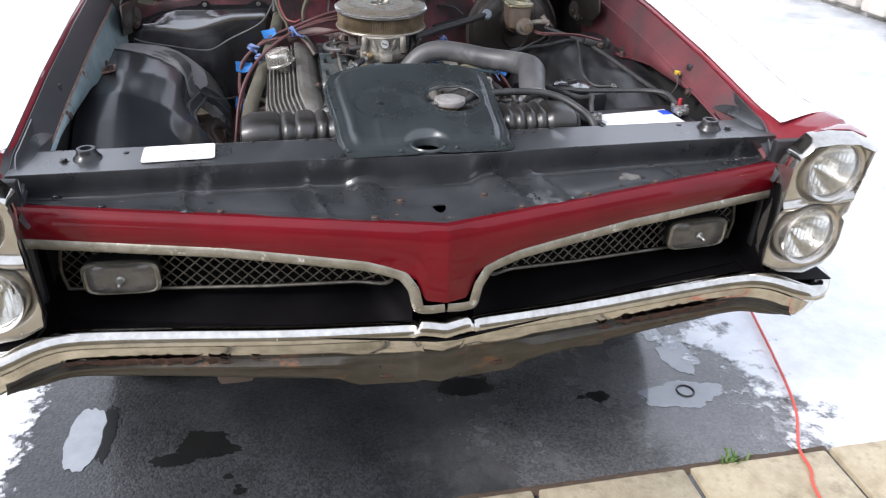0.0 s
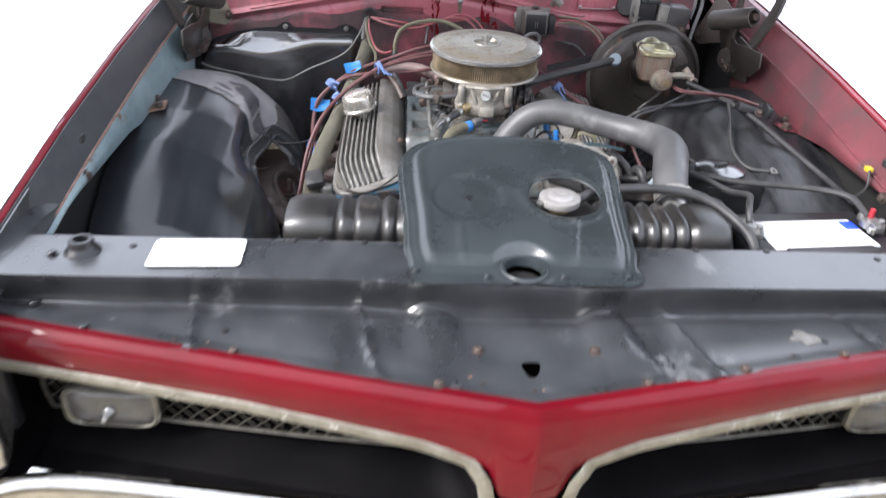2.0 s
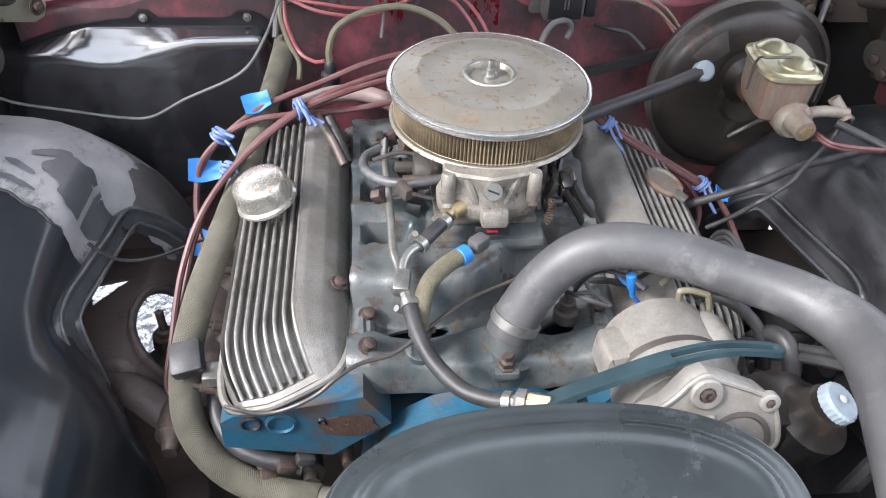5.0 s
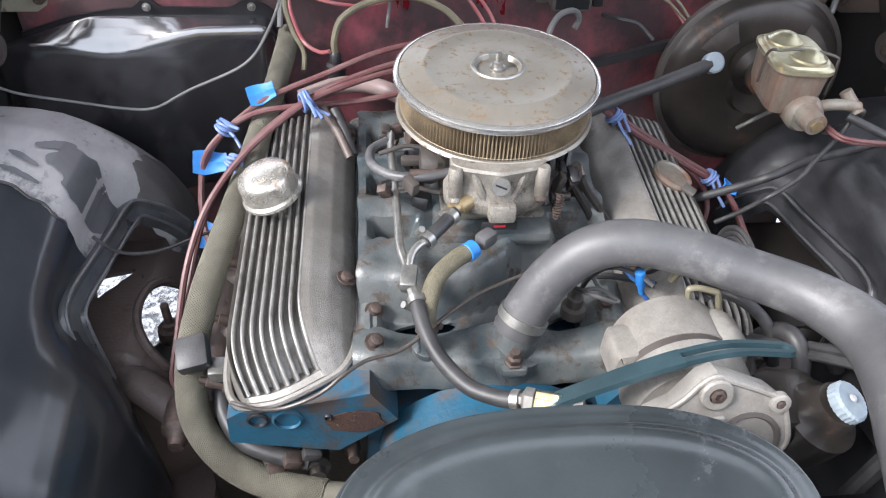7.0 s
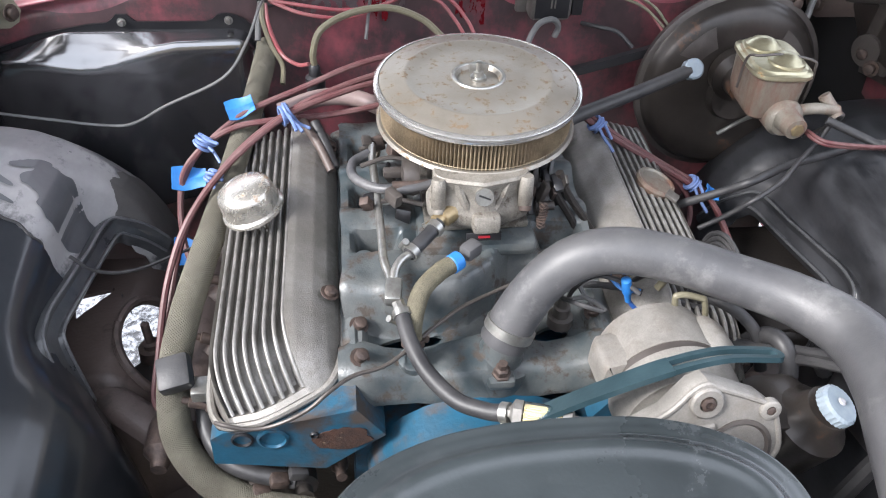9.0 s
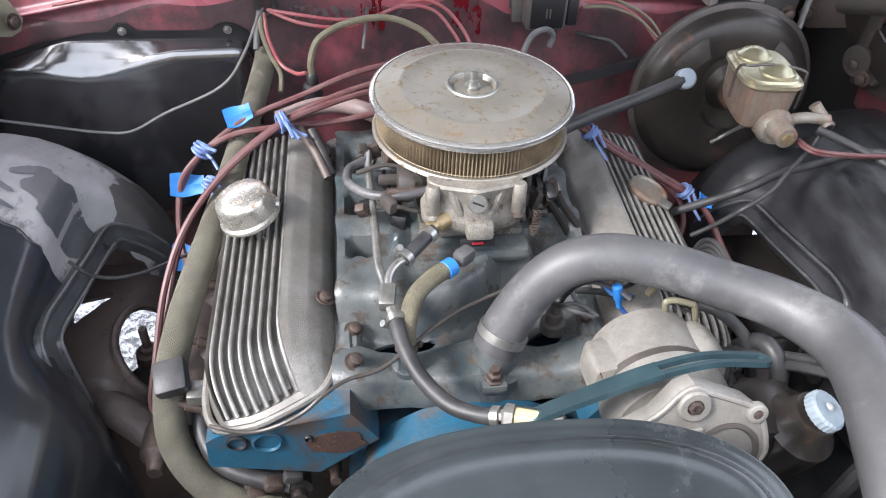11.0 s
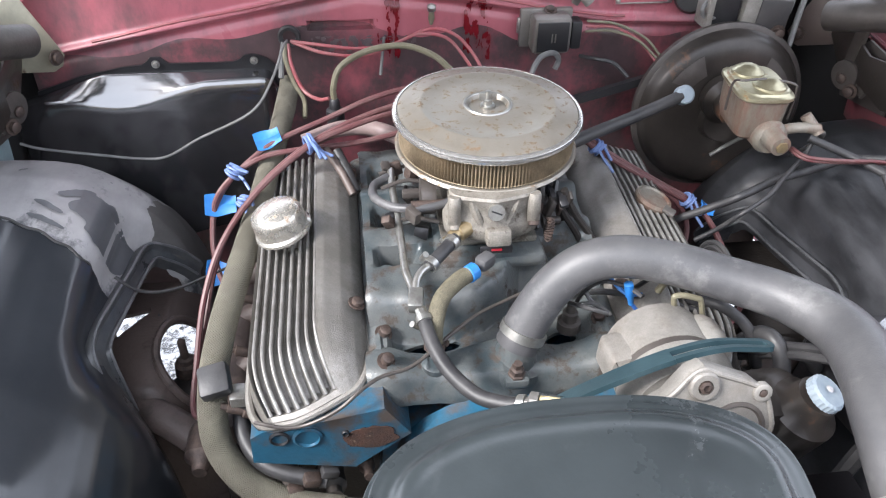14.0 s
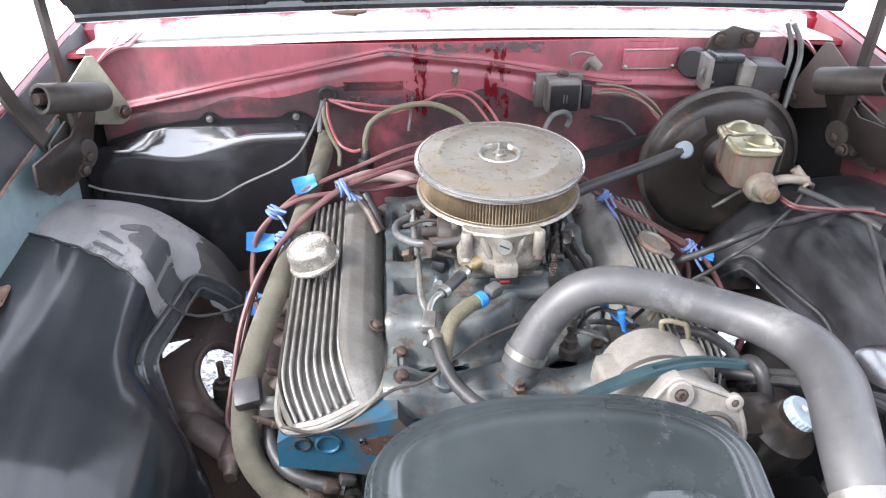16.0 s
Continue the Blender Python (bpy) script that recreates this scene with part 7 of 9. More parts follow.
# carburettor
carb = thing("carburettor", (0.01, 1.07, 0.82), "dusty alloy four-barrel carburettor with a brass fuel inlet", "carburettor")
part("body", box((0.012, 1.085, 0.868), (0.115, 0.190, 0.075), 0.010), CARB, carb)
part("base_plate", box((0.012, 1.090, 0.829), (0.140, 0.180, 0.012), 0.004), CARB, carb)
part("air_horn", lathe([(0.060, -0.01), (0.062, 0.012), (0.066, 0.018)], (0.016, 1.112, 0.905), seg=28), CARB, carb)
def bowl_ring(z, w, d, y):
    out = []
    for i in range(36):
        a = 2 * math.pi * i / 36
        ca, sa = math.cos(a), math.sin(a)
        q = (abs(ca) ** 3.2 + abs(sa) ** 3.2) ** (-1 / 3.2)
        out.append(Vector((0.012 + w * q * ca, y + d * q * sa - 0.008 * (sa < 0) * max(0.0, 1 - abs(ca) * 1.8), z)))
    return out


bowl = part("float_bowl", loft([bowl_ring(z, w, d, y) for z, w, d, y in ((0.8360, 0.044, 0.018, 1.0160), (0.8430, 0.058, 0.028, 1.0130), (0.8560, 0.068, 0.034, 1.0110), (0.8720, 0.069, 0.034, 1.0110), (0.8860, 0.062, 0.027, 1.0120), (0.9020, 0.058, 0.027, 1.0110), (0.9150, 0.062, 0.030, 1.0100), (0.9190, 0.060, 0.028, 1.0100))]), CARB, carb)
for x in (-0.022, 0.046):
    part("bowl_rib", tube([(x * 1.0, 0.9880, 0.9150), (x * 0.75 + 0.003, 0.9830, 0.8900), (x * 0.5 + 0.006, 0.9800, 0.8720)], 0.0060, 8, 4), CARB, bowl)
for x in (-0.044, 0.068):
    part("corner_post", lathe([(0.008, 0), (0.0095, 0.002), (0.0095, 0.040), (0.008, 0.044)], (x, 0.9840, 0.8740), (0, 0.12, 1), 16), CARB, bowl)
    part("bowl_screw", lathe([(0.0085, 0), (0.0085, 0.006), (0.005, 0.008)], (x, 0.9820, 0.8760), (0, -0.5, -1), 12), BOLT if x > 0 else CARB, bowl)
part("sight_plug", lathe([(0.011, 0), (0.0125, 0.006), (0.0115, 0.009), (0.002, 0.009)], (0.012, 0.9770, 0.8980), (0, -1, 0.35), 20), STEEL, bowl)
part("slot", box((0.012, 0.9678, 0.9012), (0.016, 0.002, 0.0022), 0, turn(-20, 25, 0)), DARK_BOX, bowl, smooth=False)
part("centre_boss", box((0.016, 0.9690, 0.8620), (0.036, 0.024, 0.026), 0.005, turn(-10, 0, 0)), CARB, bowl)
tag = part("label", box((0.014, 0.9640, 0.8420), (0.046, 0.003, 0.012), 0.001, turn(-12, 0, 0)), DARK_BOX, bowl, "small black and red data tag")
part("label_mark", box((0.014, 0.9618, 0.8430), (0.015, 0.002, 0.003), 0, turn(-12, 0, 0)), RED_PLASTIC, bowl, smooth=False)
part("fuel_inlet", lathe([(0.013, -0.01), (0.013, 0.010), (0.010, 0.012), (0.010, 0.022), (0.007, 0.024), (0.007, 0.034)], (-0.030, 0.984, 0.866), (-0.86, -0.52, -0.22), 12), BRASS, carb, "brass fuel inlet fitting")
rc = random.Random(5)
for i in range(34):
    x, y, z = 0.088 + rc.uniform(-0.006, 0.040), rc.uniform(0.99, 1.13), rc.uniform(0.835, 0.905)
    part("linkage", box((x, y, z), (rc.uniform(0.004, 0.012), rc.uniform(0.006, 0.026), rc.uniform(0.006, 0.030)), 0.0015, turn(rc.uniform(-40, 40), rc.uniform(-20, 20), 0)), rc.choice((GREASE_SHADE, BLACK_GLOSS, GREASE_SHADE, BOLT)), carb, "dark steel throttle linkage" if i == 0 else "")
for i in range(5):
    y = 1.0 + 0.03 * i
    part("lever", lathe([(0.004, -0.014), (0.010, -0.012), (0.010, 0.0), (0.006, 0.002), (0.006, 0.014)], (0.098, y, 0.86 + 0.012 * (i % 3)), (1, 0, 0), 12), GREASE_SHADE, carb)
for i in range(16):
    x, y, z = rc.uniform(-0.135, -0.062), rc.uniform(1.00, 1.17), rc.uniform(0.815, 0.885)
    part("linkage", box((x, y, z), (rc.uniform(0.006, 0.022), rc.uniform(0.006, 0.024), rc.uniform(0.006, 0.026)), 0.002, turn(rc.uniform(-30, 30), rc.uniform(-30, 30), rc.uniform(-40, 40))), rc.choice((DARK_STEEL, BLACK_GLOSS, BOLT, CARB)), carb)
for y, z in ((1.02, 0.852), (1.09, 0.872), (1.15, 0.86)):
    part("rod", tube([(-0.14, y, z), (-0.10, y + 0.01, z + 0.006), (-0.06, y + 0.004, z)], 0.0032, 8, 3), DARK_STEEL, carb)
for i, pts in enumerate(([(0.119, 1.020, 0.899), (0.137, 1.020, 0.861), (0.164, 1.020, 0.822), (0.188, 1.022, 0.786)], [(0.110, 1.030, 0.880), (0.125, 1.022, 0.855), (0.146, 1.020, 0.822), (0.160, 1.018, 0.794)])):
    part("throttle_cable", tube(pts, 0.0055, 8, 4), GREASE_SHADE, carb, "greasy black throttle cable" if i == 0 else "")
part("return_spring", tube([(0.094 + 0.006 * math.cos(2.2 * i), 0.985 + 0.006 * math.sin(2.2 * i), 0.835 + 0.0016 * i) for i in range(26)], 0.0016, 5, 3), BOLT, carb)
part("choke_pod", lathe([(0.002, 0), (0.026, 0.001), (0.028, 0.008), (0.026, 0.022), (0.002, 0.024)], (-0.062, 1.06, 0.875), (-1, 0, 0), 20), DARK_STEEL, carb)
part("vacuum_port", lathe([(0.006, 0), (0.006, 0.05)], (-0.05, 1.035, 0.878), (-1, -0.05, 0), 10), BOLT, carb)
part("side_bracket", box((-0.085, 1.075, 0.87), (0.05, 0.014, 0.012), 0.003), DARK_STEEL, carb)
part("side_bracket", box((-0.075, 1.10, 0.85), (0.010, 0.012, 0.06), 0.003), BOLT, carb)

# air cleaner
AC = Vector((0.0215, 1.128, 0.915))
AX = Vector((0, -0.035, 1)).normalized()
cleaner = thing("air_cleaner", AC, "round chrome air cleaner with rust-speckled lid and dirty pleated filter", "air cleaner")
part("base", lathe([(0.06, 0.004), (0.060, 0.0), (0.118, -0.002), (0.133, 0.001), (0.137, 0.006), (0.134, 0.010), (0.120, 0.008), (0.06, 0.010)], AC, AX, 72), LID, cleaner)
part("filter", lathe([(0.122, 0.008), (0.1275, 0.010), (0.1275, 0.058), (0.122, 0.060)], AC, AX, 960, 0.026, 160), PAPER, cleaner, "dirty tan pleated paper filter")
gz = bmesh.new()
for k in range(1):
    h = 0.012
    ringp = [AC + Vector((0, 0, 1)).rotation_difference(AX) @ Vector((0.1300 * math.cos(a), 0.1300 * math.sin(a), h)) for a in lin(0, 2 * math.pi, 96)]
    gz = join(gz, tube(ringp, 0.0006, 4, 1))
part("lower_bead", gz, GAUZE, cleaner)
LH = AC + AX * 0.008
part("lid", lathe([(0.132, 0.050), (0.1325, 0.056), (0.125, 0.0595), (0.106, 0.0612), (0.101, 0.0640), (0.097, 0.0642), (0.092, 0.0615), (0.060, 0.0625), (0.037, 0.0625), (0.035, 0.0642), (0.032, 0.0640), (0.028, 0.0580), (0.012, 0.0585), (0.001, 0.0585)], LH, AX, 96), LID, cleaner, "dull chrome lid speckled with rust")
part("lid_rim", lathe([(0.134, 0.046), (0.1385, 0.0455), (0.1405, 0.049), (0.1398, 0.054), (0.1365, 0.0568), (0.1335, 0.0570), (0.1325, 0.052)], LH, AX, 96, hollow=True), LID_RIM, cleaner, "polished rolled rim")
part("dish_ring", lathe([(0.0300, 0.0600), (0.0320, 0.0644), (0.0350, 0.0646), (0.0365, 0.0628)], LH, AX, 48, hollow=True), STEEL, cleaner)
part("wing_nut", join(lathe([(0.011, 0.0575), (0.011, 0.062), (0.007, 0.0625), (0.007, 0.070), (0.0045, 0.071), (0.0045, 0.083), (0.002, 0.084)], LH, AX, 14), box(LH + AX * 0.075 + Vector((0.008, 0, 0)), (0.010, 0.004, 0.012), 0.0015), box(LH + AX * 0.075 - Vector((0.008, 0, 0)), (0.010, 0.004, 0.012), 0.0015)), STEEL, cleaner, "worn steel wing nut")

# fuel line, tee, hose and inline filter
fuel = thing("fuel_line", (-0.12, 0.93, 0.80), "bent steel fuel line with tee, black rubber hose and clear filter", "fuel line")
part("steel_tube", tube([(-0.122, 1.145, 0.870), (-0.123, 1.10, 0.868), (-0.120, 1.04, 0.858), (-0.118, 0.98, 0.848), (-0.117, 0.93, 0.842), (-0.112, 0.905, 0.838), (-0.108, 0.880, 0.836)], 0.0055, 10), STEEL, fuel)
part("branch_tube", tube([(-0.108, 0.888, 0.838), (-0.104, 0.905, 0.845), (-0.095, 0.918, 0.850), (-0.080, 0.930, 0.850)], 0.0055, 10), STEEL, fuel)
part("inlet_hose", tube([(-0.086, 0.926, 0.850), (-0.066, 0.946, 0.856), (-0.044, 0.970, 0.862)], 0.0092, 14, 4), RUBBER_DARK, fuel)
part("tee", join(box((-0.108, 0.878, 0.834), (0.020, 0.034, 0.018), 0.004, turn(10, 0, -8)), lathe([(0.008, 0), (0.008, 0.025)], (-0.104, 0.865, 0.830), (0.25, -0.9, -0.3), 8)), STEEL, fuel)
FH = [(-0.100, 0.848, 0.826), (-0.094, 0.815, 0.818), (-0.078, 0.775, 0.808), (-0.050, 0.735, 0.805), (-0.020, 0.712, 0.812), (-0.002, 0.702, 0.820)]
part("rubber_hose", tube(FH, 0.0095, 14), RUBBER_DARK, fuel, "black rubber fuel hose")
for a, b in ((FH[0], FH[1]), (FH[-1], FH[-2]), ((-0.082, 0.930, 0.851), (-0.066, 0.946, 0.856)), ((-0.050, 0.963, 0.860), (-0.066, 0.946, 0.856))):
    part("clamp", clamp(a, b, 0.0100, 0.009), STEEL, fuel)
FA, FD = Vector((0.004, 0.699, 0.824)), (0.86, -0.33, 0.10)
filt = part("inline_filter", lathe([(0.006, -0.014), (0.007, -0.002), (0.011, 0.0), (0.0145, 0.002), (0.0145, 0.011), (0.008, 0.012)], FA, FD, 6), ALU_BRIGHT, fuel, "metal and glass inline fuel filter")
part("end_cap", lathe([(0.008, 0.052), (0.0145, 0.053), (0.0145, 0.062), (0.007, 0.064), (0.006, 0.080)], FA, FD, 20), ALU_BRIGHT, filt)
part("element", lathe([(0.006, 0.012), (0.0105, 0.0125), (0.0105, 0.052), (0.006, 0.0525)], FA, FD, 96, 0.05, 24), FILTER_PAPER, filt, "cream pleated filter element")
tubeglass = part("glass", lathe([(0.0125, 0.011), (0.0135, 0.011), (0.0135, 0.054), (0.0125, 0.054)], FA, FD, 24, hollow=True), LENS, filt, "clear glass tube")
tubeglass.visible_shadow = False

# small engine hoses
bpass = thing("bypass_hose", (-0.07, 0.87, 0.78), "short stained olive hose capped with blue tape", "hose")
part("hose", tube([(-0.088, 0.832, 0.785), (-0.087, 0.845, 0.815), (-0.075, 0.872, 0.838), (-0.052, 0.896, 0.845), (-0.032, 0.912, 0.845)], 0.0115, 14), OLIVE, bpass)
part("tape", lathe([(0.0116, 0), (0.0124, 0.001), (0.0124, 0.014), (0.0116, 0.015)], (-0.036, 0.908, 0.845), (0.75, 0.62, 0.0), 16), TAPE, bpass, "band of blue masking tape")
part("plug", box((-0.008, 0.932, 0.848), (0.026, 0.020, 0.020), 0.005, turn(0, 0, 40)), RUBBER, bpass)
part("clamp", clamp((-0.088, 0.834, 0.792), (-0.087, 0.845, 0.815), 0.0125, 0.008), BOLT, bpass)
solo("vacuum_hose", tube([(-0.045, 1.035, 0.878), (-0.085, 1.030, 0.874), (-0.125, 1.045, 0.868), (-0.150, 1.075, 0.866), (-0.150, 1.105, 0.868), (-0.128, 1.125, 0.870)], 0.0068, 10), RUBBER, "bent grey vacuum hose beside the carburettor", "hose")
solo("thin_pipe", tube([(-0.318, 0.772, 0.745), (-0.303, 0.764, 0.748), (-0.282, 0.763, 0.741), (-0.259, 0.763, 0.742), (-0.232, 0.763, 0.754), (-0.208, 0.764, 0.771), (-0.186, 0.775, 0.784), (-0.160, 0.794, 0.785), (-0.127, 0.806, 0.783), (-0.103, 0.821, 0.785), (-0.063, 0.850, 0.797), (-0.026, 0.878, 0.800), (0.013, 0.898, 0.802), (0.045, 0.913, 0.803)], 0.0025, 8), DARK_STEEL, "thin dark pipe over the water crossover", "pipe")

# alternator
alt = thing("alternator", (0.19, 0.74, 0.78), "pale dusty alternator on a slotted blue bracket", "alternator")
AA = (0.188, 0.812, 0.804)
part("rear_housing", lathe([(0.002, 0.0), (0.050, 0.002), (0.063, 0.012), (0.067, 0.030), (0.067, 0.075)], AA, (0.0, -1, 0.04), 40), ALU_PALE, alt)
part("top_boss", slab([(p.x, p.y) for p in smooth_path([(a, b, 0) for a, b in ((-0.080, -0.03), (-0.076, 0.006), (-0.064, 0.013), (-0.044, 0.018), (-0.030, 0.026), (-0.018, 0.032), (0.002, 0.033), (0.014, 0.029), (0.028, 0.029), (0.046, 0.033), (0.060, 0.030), (0.074, 0.014), (0.082, -0.03))], 4)], (1, 0, 0), (0, 0.10, 1), (0.186, 0.790, 0.828), 0.060, 0.014), ALU_PALE, alt, "pale cast rear shoulder")
part("stator_band", lathe([(0.066, 0.074), (0.066, 0.088)], AA, (0.0, -1, 0.04), 40), DARK_STEEL, alt)
part("front_housing", lathe([(0.070, 0.087), (0.070, 0.105), (0.062, 0.125), (0.040, 0.132), (0.018, 0.133), (0.018, 0.15)], AA, (0.0, -1, 0.04), 40), ALU_PALE, alt)
part("bracket_casting", slab([(-0.070, -0.010), (-0.055, -0.040), (0.04, -0.062), (0.084, -0.052), (0.092, -0.030), (0.078, 0.010), (0.060, 0.024), (0.016, 0.040), (0.004, 0.044), (-0.010, 0.038), (-0.034, 0.010)], (1, 0, -0.04), (0, 0.35, 1), (0.165, 0.655, 0.872), 0.024, 0.005), ALU_PALE, alt, "pale cast alloy bracket")
BU, BV = Vector((1, 0, -0.04)).normalized(), Vector((0, 0.35, 1)).normalized()
BW = BU.cross(BV)


def on_bracket(a, b, h=0.024):
    return Vector((0.165, 0.655, 0.872)) + a * BU + b * BV + h * BW


rim_pts = [on_bracket(a, b, 0.0235) for a, b in ((-0.066, -0.010), (-0.030, 0.012), (-0.010, 0.033), (0.004, 0.040), (0.016, 0.035), (0.058, 0.020), (0.075, 0.008), (0.086, -0.030), (0.080, -0.048))]
part("rib", tube(rim_pts, 0.0030, 8, 4), ALU_PALE, alt)
part("boss", lathe([(0.017, -0.006), (0.0165, 0.004), (0.0145, 0.006), (0.0085, 0.006), (0.0075, 0.002)], on_bracket(0.004, 0.022), BW, 24), ALU_PALE, alt)
part("bracket_bolt", lathe([(0.0075, 0), (0.0075, 0.005), (0.004, 0.006), (0.004, 0.003), (0.001, 0.003)], on_bracket(0.004, 0.022, 0.026), BW, 6), BOLT, alt)
part("bearing_bore", lathe([(0.034, -0.004), (0.034, 0.0015), (0.030, 0.0025), (0.027, -0.0005), (0.002, -0.001)], on_bracket(0.044, -0.034), BW, 30), DARK_STEEL, alt, "dark open bearing bore")
for a, b in ((0.070, 0.010), (-0.052, -0.020)):
    part("boss", lathe([(0.011, -0.004), (0.0105, 0.003), (0.009, 0.004), (0.005, 0.004), (0.0045, 0.0)], on_bracket(a, b), BW, 18), ALU_PALE, alt)
    part("bracket_bolt", lathe([(0.0045, 0), (0.0045, 0.004), (0.002, 0.005)], on_bracket(a, b), BW, 6), BOLT, alt)
part("web", tube([on_bracket(-0.045, -0.022), on_bracket(-0.010, -0.010), on_bracket(0.016, -0.006)], 0.0032, 8, 4), ALU_PALE, alt)
arm_pts = smooth_path([(0.015, 0.690, 0.818), (0.050, 0.689, 0.842), (0.100, 0.687, 0.872), (0.155, 0.689, 0.894), (0.21, 0.695, 0.899), (0.268, 0.700, 0.888)], 6)
ARM_UP = (0, 0.30, 0.95)


def arm_profile(a, b):
    return [(a, -0.003), (b, -0.003), (b, 0.003), (a, 0.003)]


solid = [p for p in arm_pts if p.x < 0.162]
slotted = [p for p in arm_pts if p.x > 0.150]
arm_ob = part("slotted_arm", bar(solid, arm_profile(-0.0125, 0.0125), ARM_UP), BLUE_ARM, alt, "slotted steel arm in worn blue paint")
for a, b in ((-0.0115, -0.0050), (0.0050, 0.0115)):
    part("slot_rail", bar(slotted, arm_profile(a, b), ARM_UP), BLUE_ARM, arm_ob)
tip = arm_pts[-1]
au = Vector(ARM_UP).normalized()
at_ = (arm_pts[-1] - arm_pts[-3]).normalized()
asd = at_.cross(au).normalized()
part("arm_tip", bar([tip + 0.00825 * (math.cos(a) * asd + math.sin(a) * at_) for a in lin(0, math.pi, 12)], arm_profile(-0.00325, 0.00325), ARM_UP), BLUE_ARM, arm_ob)
part("terminal_post", lathe([(0.016, 0), (0.016, 0.016), (0.012, 0.018), (0.005, 0.019), (0.005, 0.03)], (0.245, 0.845, 0.865), (0.1, 0.2, 1), 14), BOLT, alt)
part("plug_cover", tube([(0.255, 0.835, 0.89), (0.235, 0.83, 0.902), (0.215, 0.835, 0.89), (0.205, 0.845, 0.85)], 0.005, 8), WIRE_TAN, alt)
bw = thing("blue_connector", (0.150, 0.87, 0.84), "blue crimp connector on thin engine wires", "connector")
part("sleeve", lathe([(0.004, 0), (0.007, 0.002), (0.007, 0.022), (0.004, 0.026)], (0.148, 0.875, 0.850), (-0.2, 0.15, 1), 12), TAPE, bw)
part("lead", tube([(0.150, 0.873, 0.852), (0.165, 0.855, 0.842), (0.185, 0.845, 0.845)], 0.003, 6), TAPE, bw)
for pts, m in (([(0.145, 0.88, 0.875), (0.128, 0.90, 0.86), (0.125, 0.89, 0.82), (0.14, 0.87, 0.80)], WIRE_GREY), ([(0.150, 0.88, 0.87), (0.17, 0.89, 0.865), (0.18, 0.87, 0.845)], WIRE_TAN), ([(0.105, 0.88, 0.80), (0.13, 0.872, 0.812), (0.155, 0.86, 0.80)], WIRE_GREY)):
    solo("wiring", tube(pts, 0.003, 6), m, "thin dusty engine wire", "wire")
for r in (0.050, 0.057, 0.064):
    solo("coil_loop", tube([(0.318, 0.90 + r * math.cos(a), 0.800 + r * math.sin(a)) for a in lin(-1.2, 2.2, 14)], 0.0035, 6, 2), RUBBER_DARK, "curved dark vent pipe beside the alternator", "pipe", "pipes beside the alternator")

# power steering reservoir
ps = thing("power_steering_reservoir", (0.35, 0.70, 0.72), "grimy black power steering reservoir with pale blue cap", "reservoir")
part("body", lathe([(0.040, -0.10), (0.045, -0.09), (0.045, -0.035), (0.030, -0.022), (0.026, -0.004)], (0.360, 0.690, 0.806), (0.25, -0.25, 1), 28), BOOSTER, ps)
part("can", box((0.325, 0.72, 0.74), (0.085, 0.09, 0.10), 0.025), BOOSTER, ps)
part("cap", lathe([(0.020, -0.006), (0.0235, -0.004), (0.0235, 0.006), (0.0205, 0.009), (0.012, 0.0085), (0.002, 0.009)], (0.362, 0.688, 0.808), (0.42, -0.25, 0.9), 96, 0.022, 24), PALE_BLUE, ps, "ribbed pale blue screw cap")
part("cap_mark", lathe([(0.003, 0.0095), (0.005, 0.0105), (0.003, 0.012)], (0.362, 0.688, 0.810), (0.25, -0.25, 1), 10), INK, ps)
for pts, r in (([(0.33, 0.86, 0.70), (0.345, 0.82, 0.78), (0.352, 0.79, 0.80), (0.36, 0.765, 0.77), (0.355, 0.75, 0.70)], 0.011), ([(0.27, 0.88, 0.80), (0.30, 0.845, 0.815), (0.335, 0.82, 0.79), (0.35, 0.80, 0.74)], 0.008), ([(0.30, 0.84, 0.75), (0.35, 0.80, 0.775), (0.40, 0.78, 0.775), (0.43, 0.79, 0.74)], 0.010)):
    solo("power_steering_hose", tube(pts, r, 10), RUBBER_DARK, "black rubber power steering hose", "hose", "power steering hoses")

# large braided heater hose down the passenger side
hh = thing("heater_hose", (-0.36, 1.0, 0.70), "thick braided olive heater hose looping past the valve cover", "hose")
part("hose", tube([(-0.288, 1.455, 0.880), (-0.292, 1.42, 0.868), (-0.305, 1.33, 0.845), (-0.320, 1.24, 0.825), (-0.340, 1.13, 0.795), (-0.362, 1.03, 0.765), (-0.380, 0.95, 0.735), (-0.392, 0.885, 0.690), (-0.388, 0.835, 0.635), (-0.350, 0.795, 0.595), (-0.290, 0.765, 0.580), (-0.220, 0.745, 0.580), (-0.15, 0.735, 0.58)], 0.0185, 20, 8, radii=[0.0165, 0.0165, 0.0165, 0.0165, 0.017, 0.018, 0.0185, 0.0185]), BRAID, hh)
core = smooth_path([(-0.288, 1.455, 0.880), (-0.292, 1.42, 0.868), (-0.305, 1.33, 0.845), (-0.320, 1.24, 0.825), (-0.340, 1.13, 0.795), (-0.362, 1.03, 0.765), (-0.380, 0.95, 0.735), (-0.392, 0.885, 0.690), (-0.388, 0.835, 0.635), (-0.350, 0.795, 0.595), (-0.290, 0.765, 0.580), (-0.220, 0.745, 0.580)], 40)
along, turned = [0.0], []
for p, q in zip(core, core[1:]):
    along.append(along[-1] + (q - p).length)
side = Vector((1, 0, 0))
for i in range(len(core)):
    t = (core[min(i + 1, len(core) - 1)] - core[max(i - 1, 0)]).normalized()
    side = (side - t * side.dot(t)).normalized()
    turned.append((side.copy(), t.cross(side)))
strands = []
